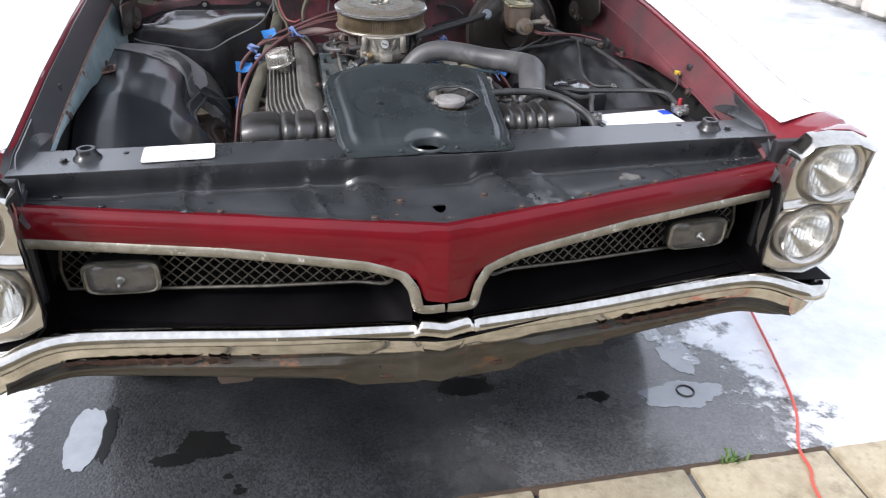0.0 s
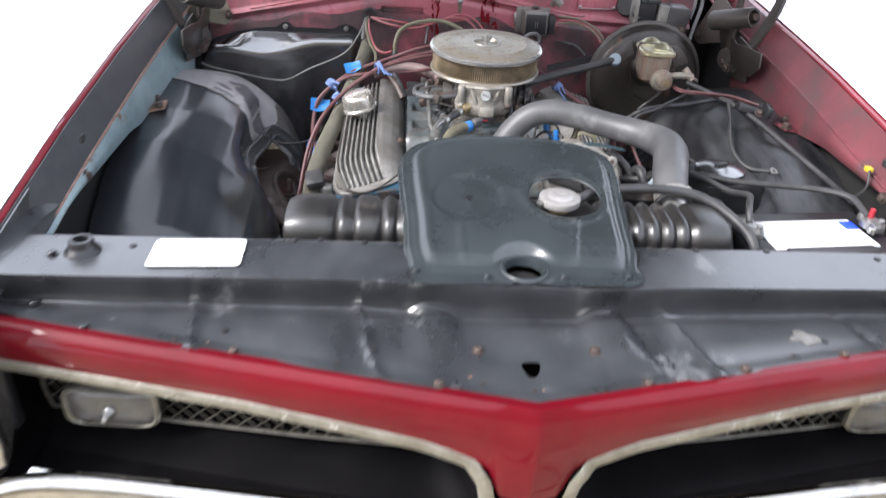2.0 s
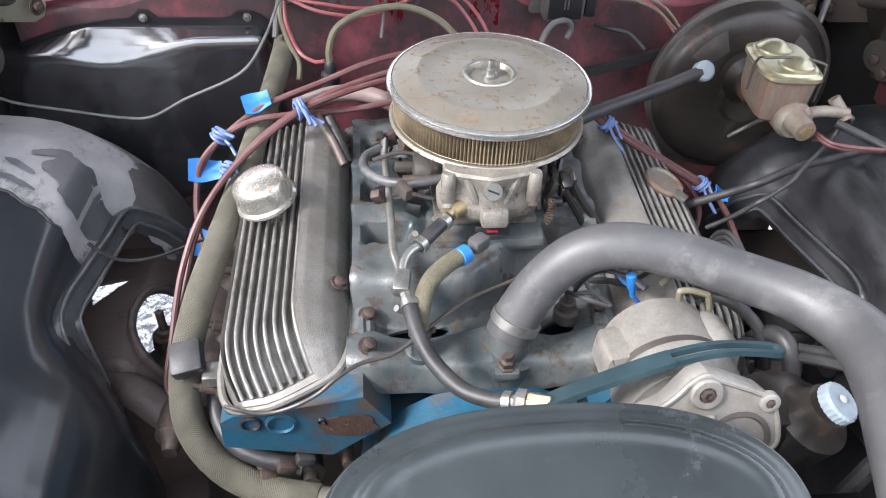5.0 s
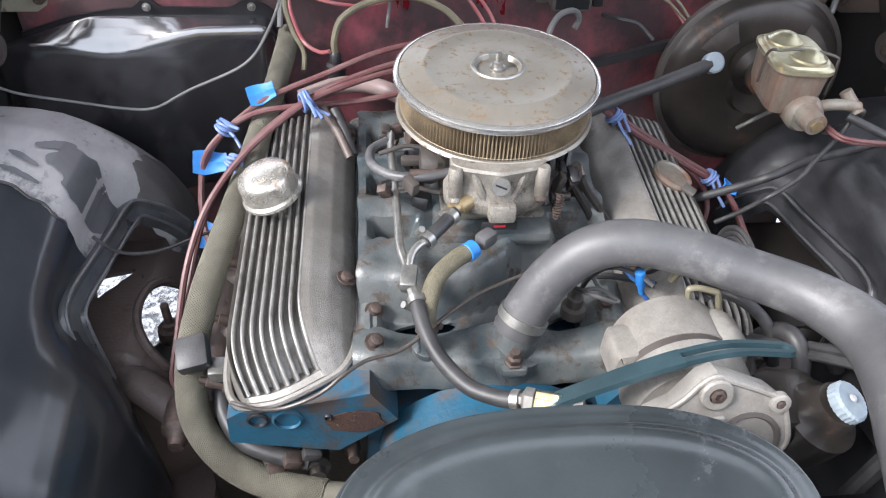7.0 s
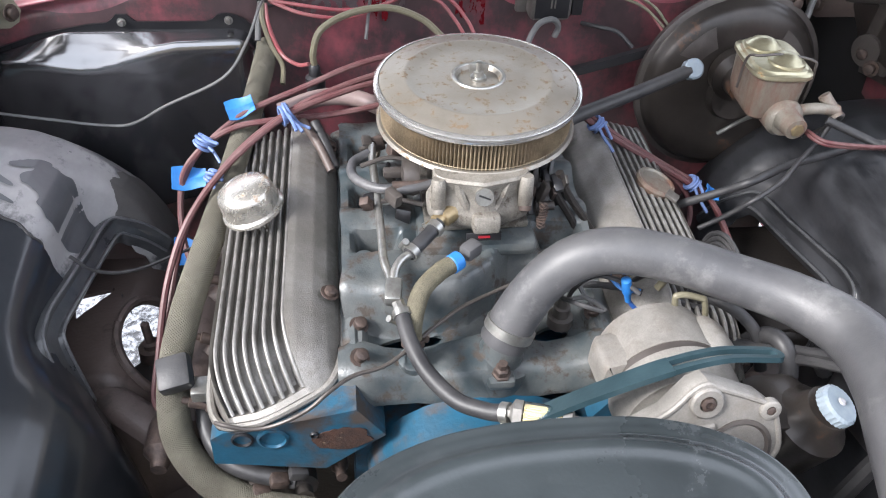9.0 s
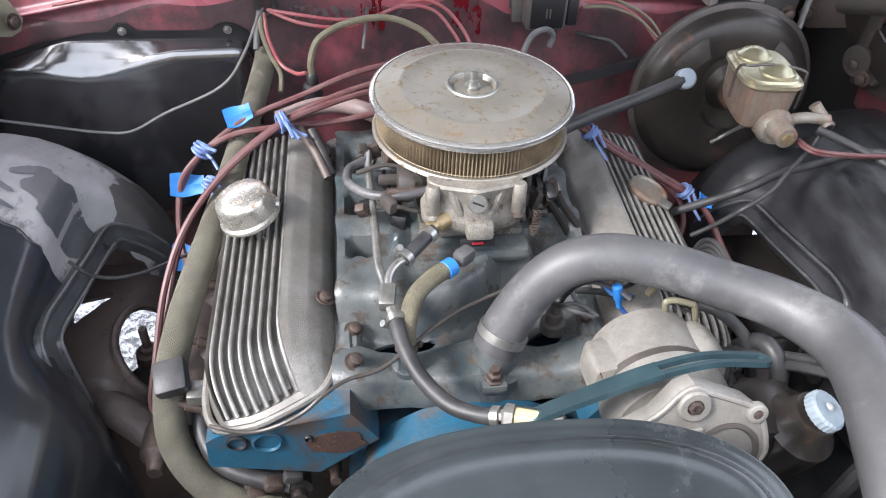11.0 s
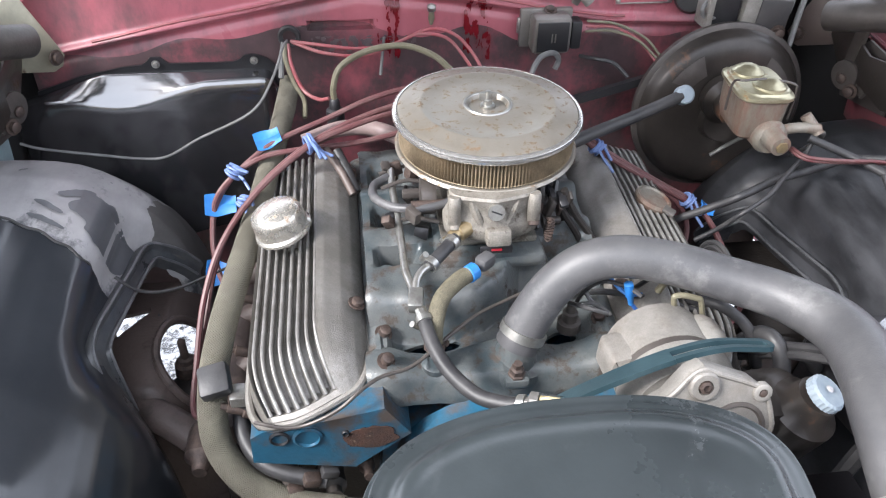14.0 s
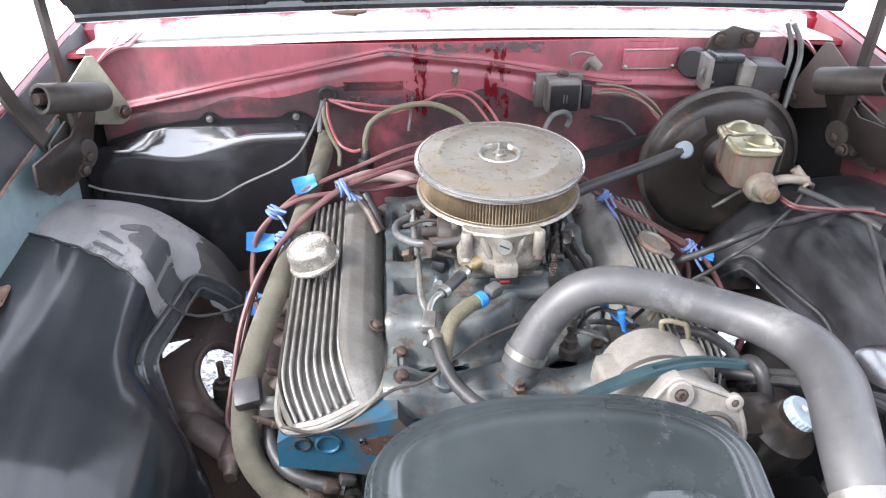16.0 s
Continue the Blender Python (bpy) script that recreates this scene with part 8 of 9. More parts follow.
for way in (-1, 1):
    for k in range(26):
        pts = []
        for i, p in enumerate(core):
            a = way * 2 * math.pi * along[i] / 0.085 + 2 * math.pi * k / 26
            r = curve(along[i], (0.0, 0.25, 0.45, 0.60), (0.0165, 0.0165, 0.018, 0.0185)) + 0.0011
            pts.append(p + r * (math.cos(a) * turned[i][0] + math.sin(a) * turned[i][1]))
        strands.append(tube(pts, 0.0010, 4, 1))
tagged(part("braid", join(*strands), BRAID, hh, "woven olive fabric braid"), kind="stuff")
part("clip_block", box((-0.383, 0.873, 0.717), (0.042, 0.046, 0.024), 0.006, turn(20, -10, 8)), RUBBER_DARK, hh, "black rubber hose clip")
part("plug_boot", tube([(-0.352, 0.862, 0.690), (-0.335, 0.856, 0.684), (-0.312, 0.850, 0.682)], 0.011, 10, 4), RUBBER_DARK, hh)
solo("loom", tube([(-0.36, 0.90, 0.66), (-0.355, 0.85, 0.635), (-0.33, 0.81, 0.62), (-0.29, 0.79, 0.612), (-0.24, 0.78, 0.605)], 0.012, 10), RUBBER_DARK, "taped black engine loom", "loom")
for x, y, z in ((-0.26, 0.775, 0.615), (-0.285, 0.775, 0.592), (-0.235, 0.775, 0.630)):
    solo("connector", box((x, y, z), (0.024, 0.018, 0.016), 0.004, turn(0, 20, 10)), BOLT if x < -0.25 else RUBBER_DARK, "small dark engine connector block", "connector", "connectors on the loom")

# plug and wires at the back of the alternator
for pts, r, m, lab in (
        ([(0.171, 0.840, 0.834), (0.180, 0.838, 0.824), (0.192, 0.838, 0.815), (0.202, 0.838, 0.807)], 0.0028, WIRE_BLUE, "blue wire with a crimped connector at the alternator"),
        ([(0.115, 0.90, 0.775), (0.120, 0.885, 0.82), (0.135, 0.865, 0.855), (0.160, 0.845, 0.862), (0.175, 0.825, 0.86)], 0.0030, RUBBER_DARK, "thin black wire beside the alternator"),
        ([(0.105, 0.885, 0.800), (0.095, 0.86, 0.826), (0.110, 0.835, 0.838), (0.135, 0.825, 0.835)], 0.0030, RUBBER_DARK, "thin black wire beside the alternator"),
        ([(0.214, 0.800, 0.835), (0.210, 0.800, 0.850), (0.204, 0.800, 0.875), (0.206, 0.800, 0.880), (0.217, 0.800, 0.880), (0.234, 0.800, 0.874), (0.240, 0.800, 0.870), (0.248, 0.800, 0.845)], 0.0038, WIRE_TAN, "stiff tan wire looping over the alternator"),
        ([(0.205, 0.91, 0.80), (0.212, 0.885, 0.84), (0.215, 0.87, 0.875), (0.225, 0.855, 0.88)], 0.0034, RUBBER_DARK, "thin black wire beside the alternator"),
        ([(0.125, 0.92, 0.79), (0.165, 0.905, 0.80), (0.22, 0.885, 0.80), (0.29, 0.86, 0.79)], 0.0045, RUBBER_DARK, "black taped wire behind the alternator")):
    solo("wiring", tube(pts, r, 8), m, lab, "wire")
solo("connector", lathe([(0.003, -0.008), (0.0062, -0.006), (0.0062, 0.014), (0.0045, 0.018), (0.0035, 0.030)], (0.162, 0.840, 0.864), (0.25, 0.0, -0.95), 12), TAPE, "blue crimped wire connector at the alternator", "connector")

# ================= back of the bay =================
# blower housing on the firewall
def heater(u, v):
    x = -0.775 + 0.463 * u
    top = curve(x, (-0.775, -0.734, -0.677, -0.646, -0.617, -0.341, -0.325, -0.318, -0.312), (0.850, 0.862, 0.880, 0.891, 0.898, 0.898, 0.893, 0.884, 0.868))
    low = curve(x, (-0.775, -0.722, -0.679, -0.649, -0.621, -0.595, -0.565, -0.535, -0.506, -0.470, -0.435, -0.335, -0.322, -0.312), (0.846, 0.860, 0.861, 0.860, 0.856, 0.853, 0.855, 0.862, 0.872, 0.883, 0.890, 0.893, 0.884, 0.860))
    y = curve(v, (0, 0.08, 0.30, 0.38, 0.42, 0.46, 0.5, 0.7, 1.0), (1.474, 1.470, 1.449, 1.442, 1.439, 1.437, 1.436, 1.433, 1.430))
    z = curve(v, (0, 0.08, 0.20, 0.30, 0.38, 0.42, 0.46, 0.5, 0.7, 1.0), (top, top + 0.001, top + 0.30 * (low - top), top + 0.62 * (low - top), low + 0.002, low - 0.003, low - 0.012, low - 0.028, low - 0.11, low - 0.30))
    y += 0.03 * sm(0.95, 1.0, u) * min(1.0, 2.2 * v)
    y += 0.003 * noise.noise(Vector((9 * x, 0, 9 * z))) * sm(0.4, 0.6, v)
    return (x, y, z)


blower = thing("heater_box", (-0.52, 1.46, 0.60), "black moulded heater box bolted to the firewall", "heater box")
part("moulding", sheet(heater, lin(0, 1, 90), lin(0, 1, 60), 0.004), HEATER, blower)
part("flange", slab([(-0.740, 0.830), (-0.299, 0.830), (-0.299, 0.875), (-0.304, 0.894), (-0.312, 0.909), (-0.324, 0.920), (-0.338, 0.927), (-0.352, 0.930), (-0.366, 0.928), (-0.376, 0.920), (-0.388, 0.916), (-0.500, 0.917), (-0.508, 0.924), (-0.514, 0.930), (-0.531, 0.930), (-0.538, 0.923), (-0.548, 0.916), (-0.582, 0.913), (-0.657, 0.899), (-0.740, 0.872)], (1, 0, 0), (0, 0, 1), (0, 1.476, 0), 0.004), BLACK_GLOSS, blower)
for x, z in ((-0.349, 0.919), (-0.523, 0.918)):
    part("bolt", bolt((x, 1.470, z), (0, -1, 0), 0.0048, 0.007), STEEL, blower)
solo("wiring", tube([(-0.735, 1.33, 0.845), (-0.702, 1.33, 0.833), (-0.622, 1.33, 0.818), (-0.552, 1.33, 0.806), (-0.503, 1.33, 0.807), (-0.443, 1.33, 0.839), (-0.348, 1.33, 0.885), (-0.310, 1.37, 0.925), (-0.292, 1.43, 0.955), (-0.285, 1.462, 0.958)], 0.0024, 6), WIRE_GREY, "thin grey wire drooping over the heater box", "wire")
solo("wiring", tube([(-0.535, 1.040, 0.776), (-0.515, 1.042, 0.750), (-0.490, 1.052, 0.732), (-0.455, 1.070, 0.724), (-0.42, 1.095, 0.722), (-0.38, 1.12, 0.722)], 0.0026, 6), RUBBER_DARK, "thin black wire over the inner fender", "wire")

# firewall fittings
gr = thing("grommet", (-0.281, 1.47, 0.975), "black rubber firewall grommet with wires through it", "grommet")
part("ring", lathe([(0.012, 0.0), (0.020, 0.0), (0.021, 0.006), (0.018, 0.010), (0.012, 0.008)], (-0.281, 1.476, 0.961), (0, -1, 0), 22, hollow=True), RUBBER_DARK, gr)
clipo = thing("wire_clip", (-0.025, 1.47, 0.985), "small pale plastic wire clip on the firewall", "clip")
part("stem", lathe([(0.003, 0), (0.006, 0.012), (0.005, 0.024), (0.003, 0.028)], (-0.024, 1.466, 0.978), (0, -0.2, 1), 10), WIRE_TAN, clipo)
part("head", lathe([(0.002, 0), (0.008, 0.002), (0.008, 0.010), (0.003, 0.014)], (-0.024, 1.462, 1.004), (0, -0.3, 1), 12), STEEL, clipo)

for pts, r, m, lab in (
        ([(-0.278, 1.462, 0.956), (-0.22, 1.44, 0.955), (-0.16, 1.44, 0.947), (-0.10, 1.44, 0.952), (-0.05, 1.445, 0.968), (0.0, 1.44, 0.962), (0.03, 1.42, 0.935), (0.05, 1.38, 0.91)], 0.0032, WIRE_BRIGHT, "pinkish red wire looping along the firewall"),
        ([(-0.276, 1.462, 0.954), (-0.22, 1.43, 0.945), (-0.15, 1.43, 0.938), (-0.09, 1.44, 0.955), (-0.03, 1.45, 0.975), (0.015, 1.44, 0.968), (0.05, 1.42, 0.935), (0.07, 1.38, 0.90)], 0.0032, WIRE_BRIGHT, "pinkish red wire looping along the firewall"),
        ([(-0.284, 1.462, 0.951), (-0.28, 1.44, 0.92), (-0.262, 1.42, 0.88), (-0.235, 1.39, 0.875), (-0.215, 1.365, 0.888)], 0.0035, WIRE_BRIGHT, "red wire hanging from the grommet"),
        ([(-0.205, 1.352, 0.885), (-0.206, 1.352, 0.915), (-0.190, 1.36, 0.95), (-0.14, 1.38, 0.968), (-0.08, 1.39, 0.970), (-0.03, 1.38, 0.955), (0.0, 1.36, 0.935)], 0.0055, WIRE_TAN, "tan vacuum pipe arching behind the air cleaner"),
        ([(-0.288, 1.462, 0.951), (-0.29, 1.445, 0.93), (-0.278, 1.43, 0.89), (-0.262, 1.41, 0.865), (-0.262, 1.38, 0.845)], 0.0045, WIRE_TAN, "tan wire behind the heater hose"),
        ([(-0.291, 1.462, 0.954), (-0.297, 1.45, 0.93), (-0.30, 1.43, 0.90)], 0.005, WIRE_GREY, "grey wire below the grommet"),
        ([(-0.11, 1.47, 0.955), (-0.115, 1.465, 0.92), (-0.12, 1.45, 0.89)], 0.003, WIRE_GREY, "thin grey wire on the firewall"),
        ([(0.142, 1.36, 0.895), (0.148, 1.37, 0.922), (0.165, 1.385, 0.942), (0.190, 1.395, 0.945), (0.203, 1.40, 0.930), (0.198, 1.40, 0.912)], 0.0052, WIRE_GREY, "pale grey hooked hose end"),
        ([(0.26, 1.44, 0.985), (0.31, 1.42, 0.985), (0.36, 1.40, 0.965), (0.385, 1.38, 0.94)], 0.0025, WIRE_TAN, "thin wires from the regulator"),
        ([(0.26, 1.44, 0.975), (0.31, 1.42, 0.978), (0.35, 1.40, 0.960), (0.378, 1.38, 0.93)], 0.0025, WIRE_BRIGHT, "thin wires from the regulator"),
        ([(0.26, 1.44, 0.965), (0.30, 1.42, 0.973), (0.345, 1.40, 0.962), (0.38, 1.38, 0.935)], 0.0025, WIRE_TAN, "thin wires from the regulator"),
        ([(0.205, 1.45, 1.022), (0.205, 1.45, 1.040), (0.225, 1.45, 1.047), (0.25, 1.45, 1.042)], 0.0025, WIRE_GREY, "thin wire loop above the regulator"),
        ([(0.265, 1.47, 0.905), (0.29, 1.44, 0.91), (0.32, 1.43, 0.905), (0.345, 1.41, 0.885)], 0.004, RUBBER_DARK, "thin black pipe on the firewall"),
        ([(0.640, 1.44, 1.10), (0.656, 1.43, 1.07), (0.660, 1.42, 1.035), (0.645, 1.40, 0.995), (0.628, 1.375, 0.950)], 0.0055, WIRE_GREY, "pale grey washer hose over the wiper motor"),
        ([(0.630, 1.445, 1.10), (0.642, 1.435, 1.065), (0.642, 1.425, 1.035), (0.630, 1.41, 1.00)], 0.0048, WIRE_GREY, "pale grey washer hose over the wiper motor")):
    solo("wiring" if r < 0.006 else "hose", tube(pts, r, 8), m, lab, "wire" if r < 0.006 else "hose")

# voltage regulator
vr = thing("voltage_regulator", (0.19, 1.47, 0.93), "dull metal voltage regulator can on the firewall", "regulator")
part("base", box((0.188, 1.462, 0.968), (0.098, 0.014, 0.072), 0.004), REG, vr)
part("cover", box((0.192, 1.438, 0.966), (0.072, 0.044, 0.070), 0.010), REG, vr)
part("face", box((0.192, 1.4145, 0.966), (0.058, 0.004, 0.055), 0.002), DARK_BOX, vr)
for i in range(2):
    part("print", box((0.190 + 0.006 * i, 1.4115, 0.965), (0.002, 0.002, 0.016), 0), REG, vr, smooth=False)
part("connector", box((0.240, 1.445, 0.962), (0.020, 0.034, 0.052), 0.004), DARK_BOX, vr)
part("screw", bolt((0.192, 1.45, 1.003), (0, -0.3, 1), 0.008, 0.006), BOLT, vr)
part("ear", box((0.142, 1.462, 0.972), (0.016, 0.008, 0.030), 0.003), STEEL, vr)
cd = thing("condenser", (0.255, 1.46, 1.03), "small pale capacitor beside the regulator", "capacitor")
part("can", lathe([(0.002, 0), (0.010, 0.001), (0.010, 0.026), (0.004, 0.028)], (0.246, 1.452, 1.034), (0.6, -0.2, -0.65), 16), ALU_PALE, cd)
part("strap", box((0.245, 1.462, 1.020), (0.014, 0.008, 0.026), 0.002, turn(0, 30, 0)), REG, cd)

# data plate
dp = thing("data_plate", (0.375, 1.475, 1.01), "red painted metal data plate on the firewall", "plate")
part("plate", box((0.375, 1.4755, 1.023), (0.112, 0.004, 0.044), 0.001), RED_DULL, dp)
for z in (1.043, 1.004):
    part("edge", box((0.375, 1.4720, z), (0.108, 0.003, 0.003), 0.001), STEEL, dp)
for x in (0.325, 0.425):
    part("rivet", lathe([(0.005, 0), (0.005, 0.002), (0.002, 0.004)], (x, 1.4735, 1.008), (0, -1, 0), 10), STEEL, dp)

# wiper motor
wm = thing("wiper_motor", (0.55, 1.46, 0.99), "black wiper motor with a square gearbox on the firewall", "wiper motor")
part("gearbox", box((0.585, 1.413, 0.992), (0.062, 0.066, 0.086), 0.005, turn(0, 4, 0)), GEARBOX, wm)
part("gearbox_side", box((0.541, 1.410, 0.997), (0.030, 0.056, 0.082), 0.004, turn(0, 4, 0)), ALU_PALE, wm)
part("motor", box((0.497, 1.415, 1.020), (0.054, 0.058, 0.070), 0.010), DARK_BOX, wm)
part("cover", box((0.500, 1.398, 1.050), (0.058, 0.040, 0.016), 0.004), BLACK_COVER, wm)
part("end_plate", box((0.465, 1.405, 1.018), (0.012, 0.050, 0.068), 0.003), ALU_PALE, wm)
part("pump", lathe([(0.002, 0), (0.030, 0.002), (0.032, 0.02), (0.026, 0.03)], (0.465, 1.465, 1.02), (-0.5, -0.8, 0.1), 20), DARK_BOX, wm)
part("mount", slab([(0, 0), (0.10, 0.005), (0.11, 0.035), (0.05, 0.05), (0.01, 0.03)], (1, 0, 0), (0, 0, 1), (0.475, 1.455, 1.045), 0.005, 0.001), DARK_STEEL, wm)
for x, z in ((0.560, 1.070), (0.598, 0.975), (0.50, 1.07)):
    part("bolt", bolt((x, 1.448 if z > 1.05 else 1.378, z), (0, -1, 0), 0.010, 0.010), BOLT, wm)
part("lead", tube([(0.47, 1.40, 1.04), (0.452, 1.39, 1.02), (0.46, 1.39, 1.005), (0.485, 1.39, 1.003)], 0.004, 8), WIRE_GREY, wm)

# brake booster and master cylinder
bo = thing("brake_booster", (0.50, 1.40, 0.80), "dull brown-black round brake booster with rust-stained master cylinder", "brake booster")
BC = (0.512, 1.405, 0.834)
BX = (-0.02, -1, 0.05)
part("shell", lathe([(0.120, 0.0), (0.150, 0.012), (0.158, 0.030), (0.160, 0.040), (0.155, 0.046), (0.150, 0.052), (0.147, 0.062), (0.138, 0.069), (0.110, 0.073), (0.070, 0.077), (0.050, 0.079), (0.044, 0.092), (0.020, 0.094)], BC, BX, 72), BOOSTER, bo)
part("band", lathe([(0.156, 0.030), (0.1635, 0.032), (0.1640, 0.042), (0.157, 0.046)], BC, BX, 72), DARK_STEEL, bo)
for a in (0.72, 2.30):
    q = Vector((0, 0, 1)).rotation_difference(Vector(BX).normalized())

    def recess(u, v, a=a, q=q):
        r = 0.092 + 0.036 * u
        b = a + (v - 0.5) * 0.55 * (0.75 + 0.25 * u)
        h = curve(r, (0.090, 0.110, 0.138), (0.0752, 0.0730, 0.0690)) + 0.003 * math.sin(math.pi * u) * math.sin(math.pi * v)
        return Vector(BC) + q @ Vector((r * math.cos(b), r * math.sin(b), h + 0.0006))
    part("pressing", sheet(recess, lin(0, 1, 8), lin(0, 1, 8), 0.0008), DARK_STEEL, bo)
part("push_stub", lathe([(0.045, 0), (0.045, 0.02), (0.030, 0.03), (0.028, 0.06)], (0.498, 1.325, 0.880), (-0.06, -1, 0), 24), BOOSTER, bo)
cyl = part("master_cylinder", lathe([(0.026, 0), (0.028, 0.01), (0.028, 0.14), (0.022, 0.15)], (0.490, 1.265, 0.905), (-0.06, -1, 0), 24), RUST_CAST, bo, "rust-stained cast iron master cylinder")
def oval(z, w, d, cx=0.471, cy=1.187, k=3.0):
    out = []
    for i in range(40):
        a = 2 * math.pi * i / 40
        ca, sa = math.cos(a), math.sin(a)
        q = (abs(ca) ** k + abs(sa) ** k) ** (-1 / k)
        out.append(turn(0, 0, -6) @ Vector((w * q * ca, d * q * sa, 0)) + Vector((cx, cy, z)))
    return out


part("reservoir", loft([oval(0.892, 0.024, 0.040, k=5), oval(0.900, 0.033, 0.050, k=6), oval(0.915, 0.036, 0.053, k=7), oval(0.955, 0.038, 0.055, k=7), oval(0.966, 0.039, 0.056, k=7)]), RUST_CAST, cyl)
part("lid", loft([oval(0.9645, 0.043, 0.060, k=5), oval(0.967, 0.0450, 0.062, k=5), oval(0.972, 0.0445, 0.0615, k=5), oval(0.9735, 0.040, 0.057, k=5), oval(0.977, 0.038, 0.055, k=4.5), oval(0.9785, 0.030, 0.047, k=4)]), GOLD, cyl, "yellow zinc-plated lid")
for y in (1.160, 1.214):
    part("dome", lathe([(0.0265, 0), (0.0255, 0.004), (0.022, 0.0055), (0.018, 0.010), (0.008, 0.0145), (0.002, 0.0150)], (0.472 - 0.2 * (y - 1.18), y, 0.9775), (0, 0, 1), 28), GOLD, cyl)
part("rust_stain", sheet(lambda u, v: tuple(Vector(BC) + Vector((0, 0, 1)).rotation_difference(Vector(BX).normalized()) @ Vector((0.075 - 0.115 * u, 0.045 - 0.085 * v, 0.0785 - 0.03 * max(0.0, math.hypot(0.075 - 0.115 * u, 0.045 - 0.085 * v) - 0.05) * 1.3))), lin(0, 1, 60), lin(0, 1, 40), 0.0006, lambda c: noise.fractal(Vector((26 * c.x, 26 * c.y, 34 * c.z)), 0.7, 2.1, 5) > -0.02, 1), RUST, bo, "rust run under the master cylinder")
part("bail_wire", tube([(0.418, 1.17, 0.935), (0.420, 1.17, 0.982), (0.430, 1.155, 0.992), (0.470, 1.160, 0.990), (0.510, 1.150, 0.985), (0.516, 1.148, 0.972), (0.516, 1.148, 0.925)], 0.0020, 6, 5), DARK_STEEL, cyl)
part("end_boss", lathe([(0.019, -0.02), (0.0165, 0.004), (0.0155, 0.012), (0.002, 0.013)], (0.480, 1.100, 0.910), (0.05, -1, -0.05), 24), RUST_CAST, cyl)
part("end_plug", lathe([(0.0095, 0.012), (0.0095, 0.016), (0.004, 0.017)], (0.480, 1.100, 0.910), (0.05, -1, -0.05), 6), BRASS, cyl, "brown brass end plug")
part("outlet", tube([(0.495, 1.130, 0.915), (0.525, 1.128, 0.920), (0.560, 1.124, 0.918)], 0.0085, 12, 3), RUST_CAST, cyl)
part("switch", tube([(0.540, 1.14, 0.935), (0.552, 1.13, 0.920), (0.560, 1.12, 0.910)], 0.009, 10, 3), RUST_CAST, cyl)
part("pipe", tube([(0.515, 1.22, 0.895), (0.54, 1.24, 0.86), (0.53, 1.30, 0.80), (0.50, 1.32, 0.76)], 0.004, 8), STEEL, cyl)
part("pipe", tube([(0.555, 1.12, 0.915), (0.575, 1.13, 0.905), (0.585, 1.16, 0.87), (0.58, 1.22, 0.80)], 0.004, 8), STEEL, cyl)

# breather tube with a pale blue cap
vt = thing("filler_tube", (0.27, 1.22, 0.88), "dark tube with a pale blue plastic cap", "tube")
part("tube", tube([(0.13, 1.16, 0.870), (0.20, 1.195, 0.883), (0.29, 1.228, 0.897), (0.385, 1.264, 0.914)], 0.0105, 14, 4), RUBBER_DARK, vt)
part("cap", lathe([(0.012, -0.012), (0.0165, -0.010), (0.0165, 0.004), (0.013, 0.007), (0.002, 0.007)], (0.392, 1.264, 0.917), (0.05, -0.80, 0.55), 24), PALE_BLUE, vt, "pale blue push-on cap")
solo("pedal_rod_cover", bar([(0.235, 1.40, 0.845), (0.30, 1.40, 0.862), (0.38, 1.40, 0.885)], [(-0.008, -0.006), (0.008, -0.006), (0.006, 0.008), (-0.006, 0.008)]), DARK_BOX, "black bracket arm in front of the firewall", "bracket")
solo("distributor", lathe([(0.030, -0.06), (0.030, 0.0), (0.058, 0.006), (0.062, 0.020), (0.058, 0.05), (0.040, 0.060), (0.012, 0.062), (0.012, 0.075)], (0.02, 1.345, 0.83), (0, 0, 1), 32), RUBBER_DARK, "black ignition distributor behind the air cleaner", "distributor")
vd = thing("vacuum_valve", (-0.205, 1.35, 0.86), "small black vacuum valve on a tan pipe", "valve")
part("body", lathe([(0.014, -0.03), (0.016, 0.0), (0.016, 0.012), (0.010, 0.016), (0.009, 0.030), (0.006, 0.034)], (-0.206, 1.352, 0.860), (0, 0, 1), 18), DARK_BOX, vd)
part("pink_pipe", tube([(-0.262, 1.29, 0.845), (-0.20, 1.30, 0.862), (-0.14, 1.295, 0.862), (-0.09, 1.26, 0.855), (-0.07, 1.22, 0.85)], 0.0135, 12, 5), PINK_HOSE, vd, "dusty pinkish return hose")

# ignition cables
def cable(pts, lab="dusty brown-red ignition cable tied with blue tape"):
    return solo("ignition_cable", tube(pts, 0.0048, 8, 6), WIRE_RED, lab, "cable", "ignition cables")


cable([(0.0, 1.33, 0.905), (-0.06, 1.32, 0.925), (-0.14, 1.305, 0.915), (-0.22, 1.285, 0.890), (-0.306, 1.265, 0.862), (-0.36, 1.235, 0.835), (-0.405, 1.215, 0.795), (-0.420, 1.20, 0.745), (-0.420, 1.18, 0.69), (-0.385, 1.19, 0.665)])
cable([(-0.03, 1.31, 0.90), (-0.09, 1.28, 0.915), (-0.17, 1.25, 0.905), (-0.24, 1.22, 0.885), (-0.31, 1.18, 0.85), (-0.37, 1.13, 0.80), (-0.40, 1.08, 0.755), (-0.415, 1.02, 0.70), (-0.418, 0.96, 0.655), (-0.385, 0.965, 0.665)])
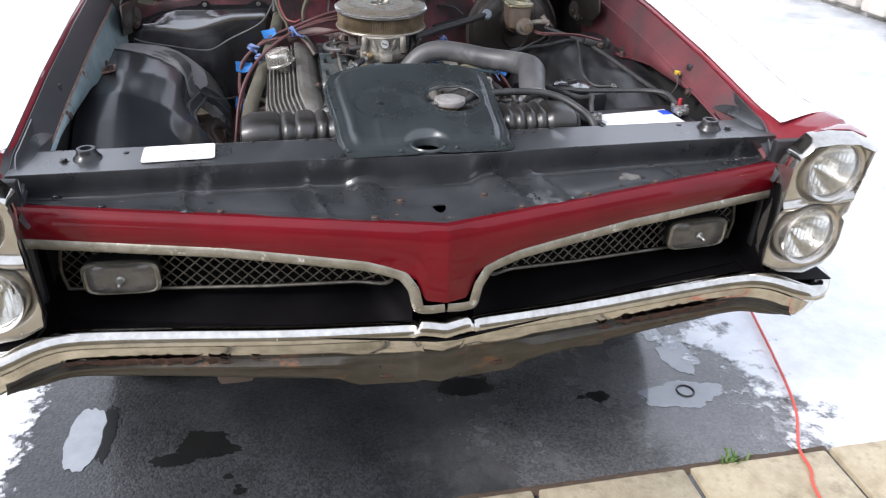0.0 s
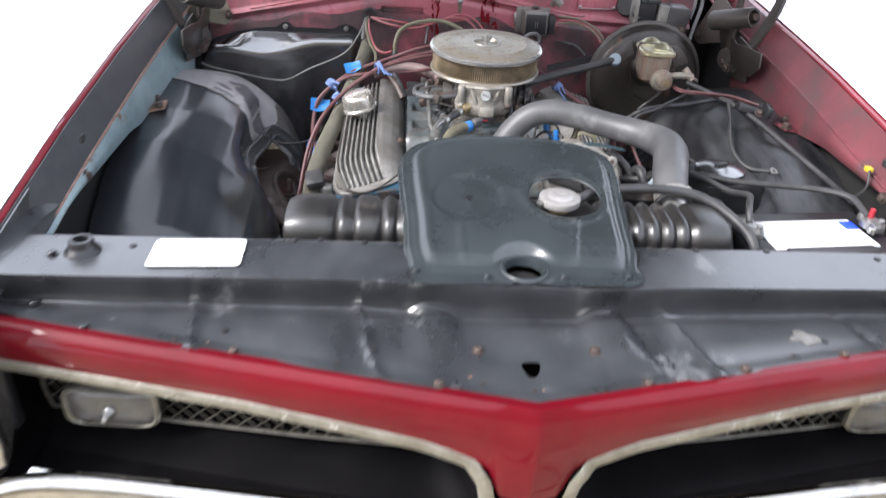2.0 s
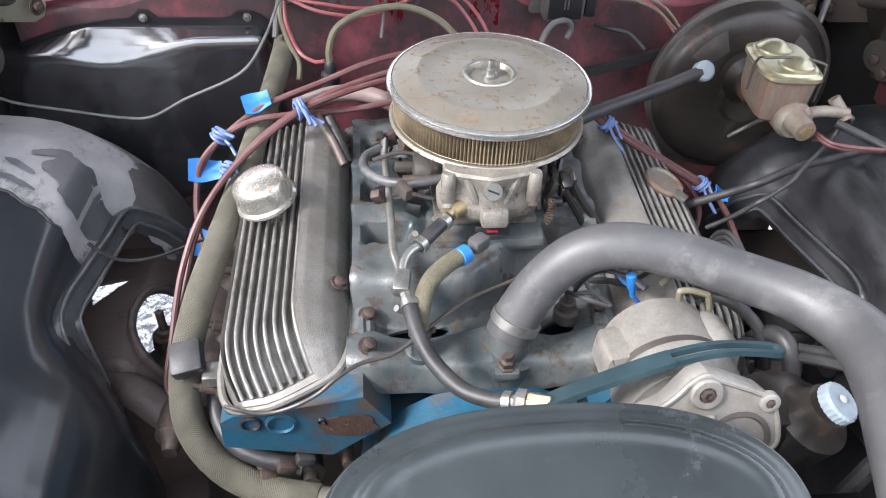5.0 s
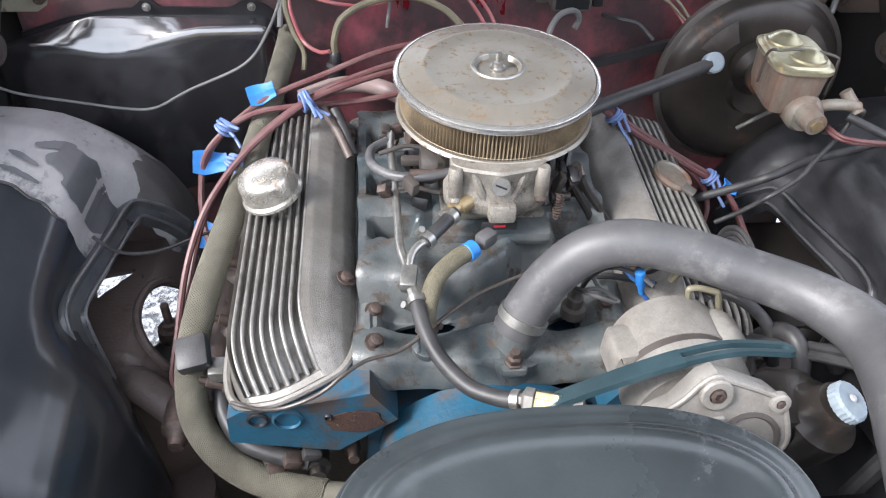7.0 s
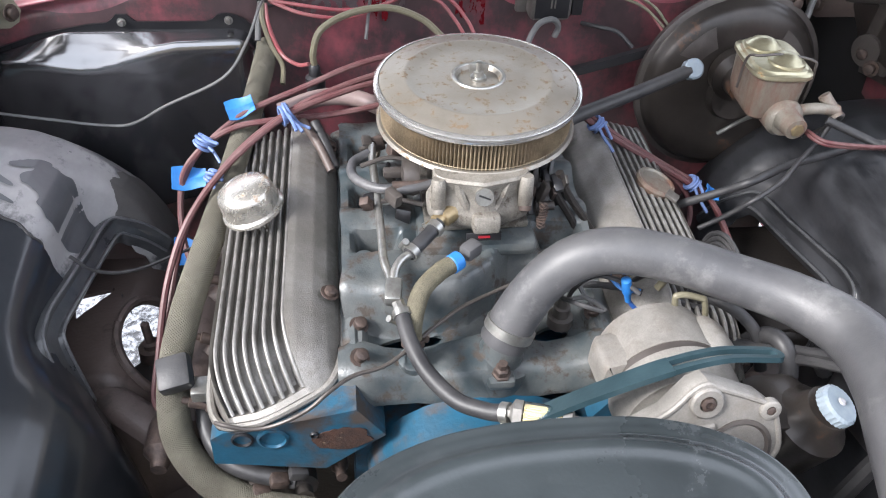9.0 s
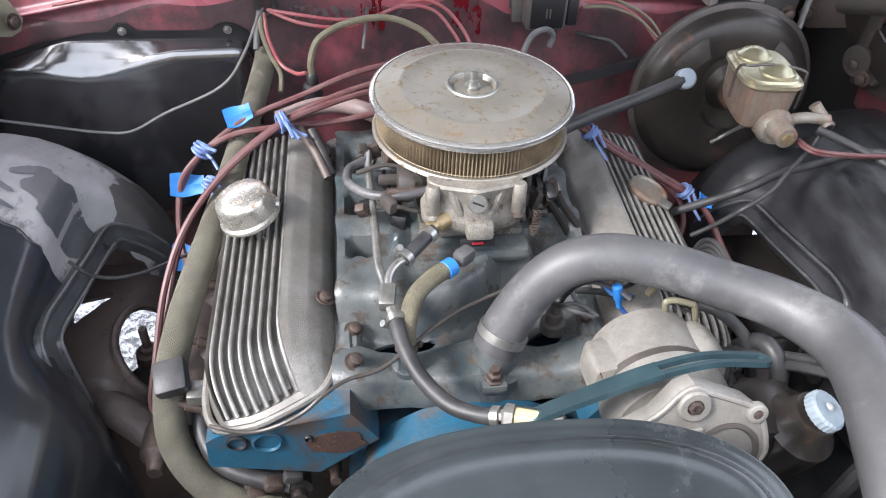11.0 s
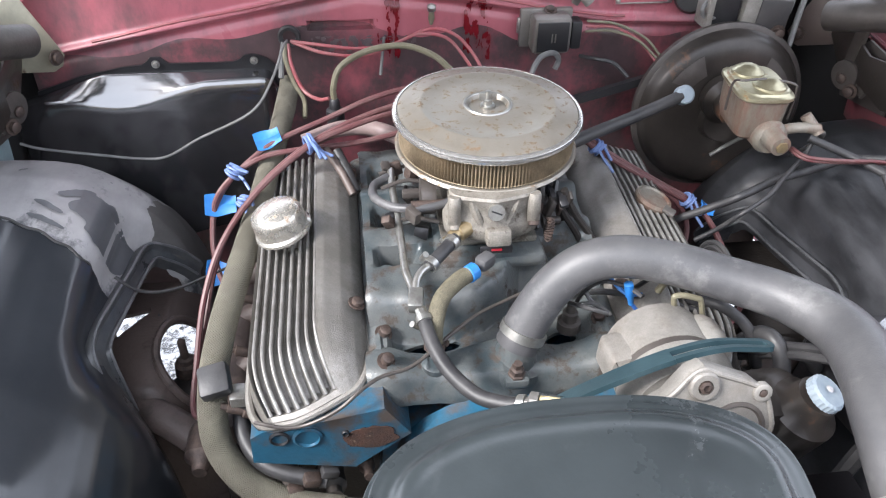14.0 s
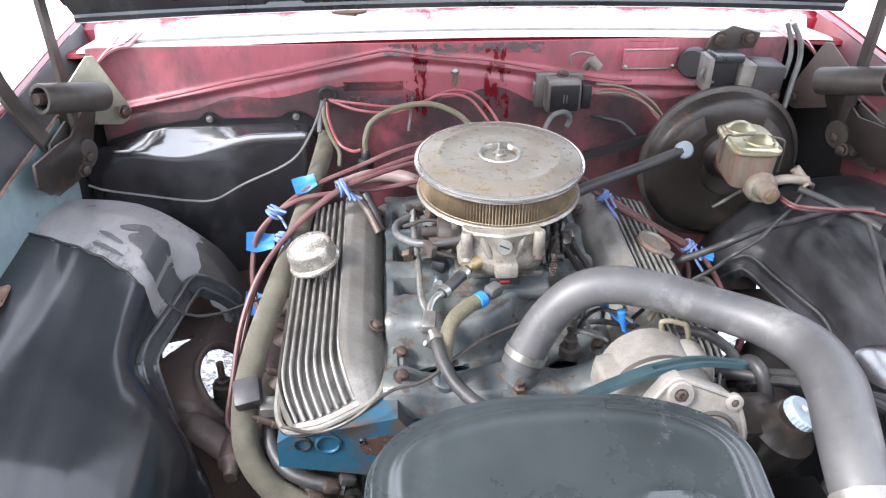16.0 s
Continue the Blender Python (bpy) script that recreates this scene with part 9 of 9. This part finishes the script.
cable([(-0.05, 1.29, 0.895), (-0.11, 1.26, 0.908), (-0.18, 1.235, 0.900), (-0.25, 1.205, 0.883), (-0.33, 1.15, 0.84), (-0.385, 1.09, 0.79), (-0.415, 1.03, 0.73), (-0.428, 0.96, 0.665), (-0.430, 0.90, 0.625), (-0.385, 0.865, 0.65)])
cable([(-0.06, 1.26, 0.885), (-0.12, 1.245, 0.875), (-0.19, 1.235, 0.868), (-0.27, 1.235, 0.862), (-0.33, 1.235, 0.850), (-0.38, 1.225, 0.820), (-0.415, 1.205, 0.765), (-0.415, 1.15, 0.70), (-0.385, 1.09, 0.665)])
cable([(0.10, 1.32, 0.905), (0.15, 1.27, 0.90), (0.20, 1.235, 0.875), (0.25, 1.205, 0.845), (0.33, 1.185, 0.800), (0.41, 1.165, 0.755), (0.445, 1.14, 0.71), (0.46, 1.10, 0.66), (0.40, 1.05, 0.65)])
cable([(0.11, 1.30, 0.90), (0.155, 1.255, 0.893), (0.20, 1.225, 0.868), (0.26, 1.195, 0.835), (0.34, 1.175, 0.792), (0.42, 1.15, 0.745), (0.455, 1.11, 0.69), (0.475, 1.05, 0.64), (0.41, 0.97, 0.64)])
cable([(0.12, 1.31, 0.895), (0.17, 1.26, 0.89), (0.22, 1.22, 0.855), (0.30, 1.19, 0.812), (0.37, 1.17, 0.765), (0.395, 1.15, 0.72), (0.385, 1.13, 0.66)])
solo("ignition_boot", tube([(-0.205, 1.215, 0.868), (-0.190, 1.185, 0.848), (-0.178, 1.155, 0.825)], 0.0085, 10, 4), RUBBER_DARK, "dark rubber cable boot beside the valve cover", "boot")
solo("ignition_boot", tube([(-0.222, 1.215, 0.872), (-0.200, 1.180, 0.852), (-0.182, 1.145, 0.828)], 0.0065, 10, 4), GRIME, "brown rubber cable boot beside the valve cover", "boot")


def tape(at, rx, ry, rz, w=0.040, h=0.024):
    def fn(u, v):
        return Vector((w * (u - 0.5), 0.006 * math.sin(math.pi * u) + 0.002 * math.sin(9 * v), h * (v - 0.5) * (1 + 0.15 * math.sin(5 * u))))
    b = sheet(fn, lin(0, 1, 8), lin(0, 1, 5), 0.0012)
    bmesh.ops.transform(b, matrix=pose(*at, rx, ry, rz), verts=b.verts)
    return solo("masking_tape", b, TAPE, "torn flag of blue masking tape on a cable", "tape", "tape flags on the cables")


tape((-0.318, 1.262, 0.872), -50, -15, 10, 0.042, 0.030)
tape((-0.402, 1.208, 0.782), -45, 5, 5, 0.050, 0.034)
tape((-0.418, 1.155, 0.680), -45, 10, 0, 0.036, 0.040)
tape((-0.405, 0.905, 0.625), -50, 0, 0, 0.022, 0.034)
tape((0.425, 1.150, 0.757), -50, 30, 0, 0.030, 0.020)
def tie(at, along, r, tail):
    """A twisted band round a bundle with a short loose end."""
    d = Vector(along).normalized()
    u = d.orthogonal().normalized()
    v = d.cross(u)
    c = Vector(at)
    b = None
    for k in range(4):
        g = 4.5 * (k - 1.5)
        ring = [c + (r + 0.0015 * math.sin(2.1 * k)) * (math.cos(a + k) * u + math.sin(a + k) * v) + d * 0.001 * (g + 3 * math.sin(a + 1.7 * k)) for a in lin(0, 2 * math.pi, 22)]
        if k < 3:
            ring += [ring[-1] + Vector(tail) * (0.35 + 0.1 * k) + 0.003 * math.sin(3 * k) * u, ring[-1] + Vector(tail) * (0.9 + 0.25 * k) + d * 0.007 * (k - 1)]
        one = tube(ring, 0.0026, 6, 2)
        b = join(b, one) if b else one
    return solo("cable_tie", b, TIE, "pale blue twisted tie round the ignition cables", "tie", "ties on the cables")


tie((-0.372, 1.228, 0.832), (-0.5, -0.3, -0.5), 0.013, (0.022, -0.020, -0.012))
tie((-0.245, 1.212, 0.886), (-0.7, -0.35, -0.25), 0.013, (0.018, -0.022, -0.010))
tie((-0.352, 1.150, 0.822), (-0.5, -0.5, -0.5), 0.009, (0.012, -0.018, -0.016))
tie((0.232, 1.212, 0.852), (0.6, -0.25, -0.4), 0.011, (0.010, -0.020, -0.018))
tie((0.392, 1.165, 0.765), (0.7, -0.25, -0.45), 0.011, (0.010, -0.018, -0.022))
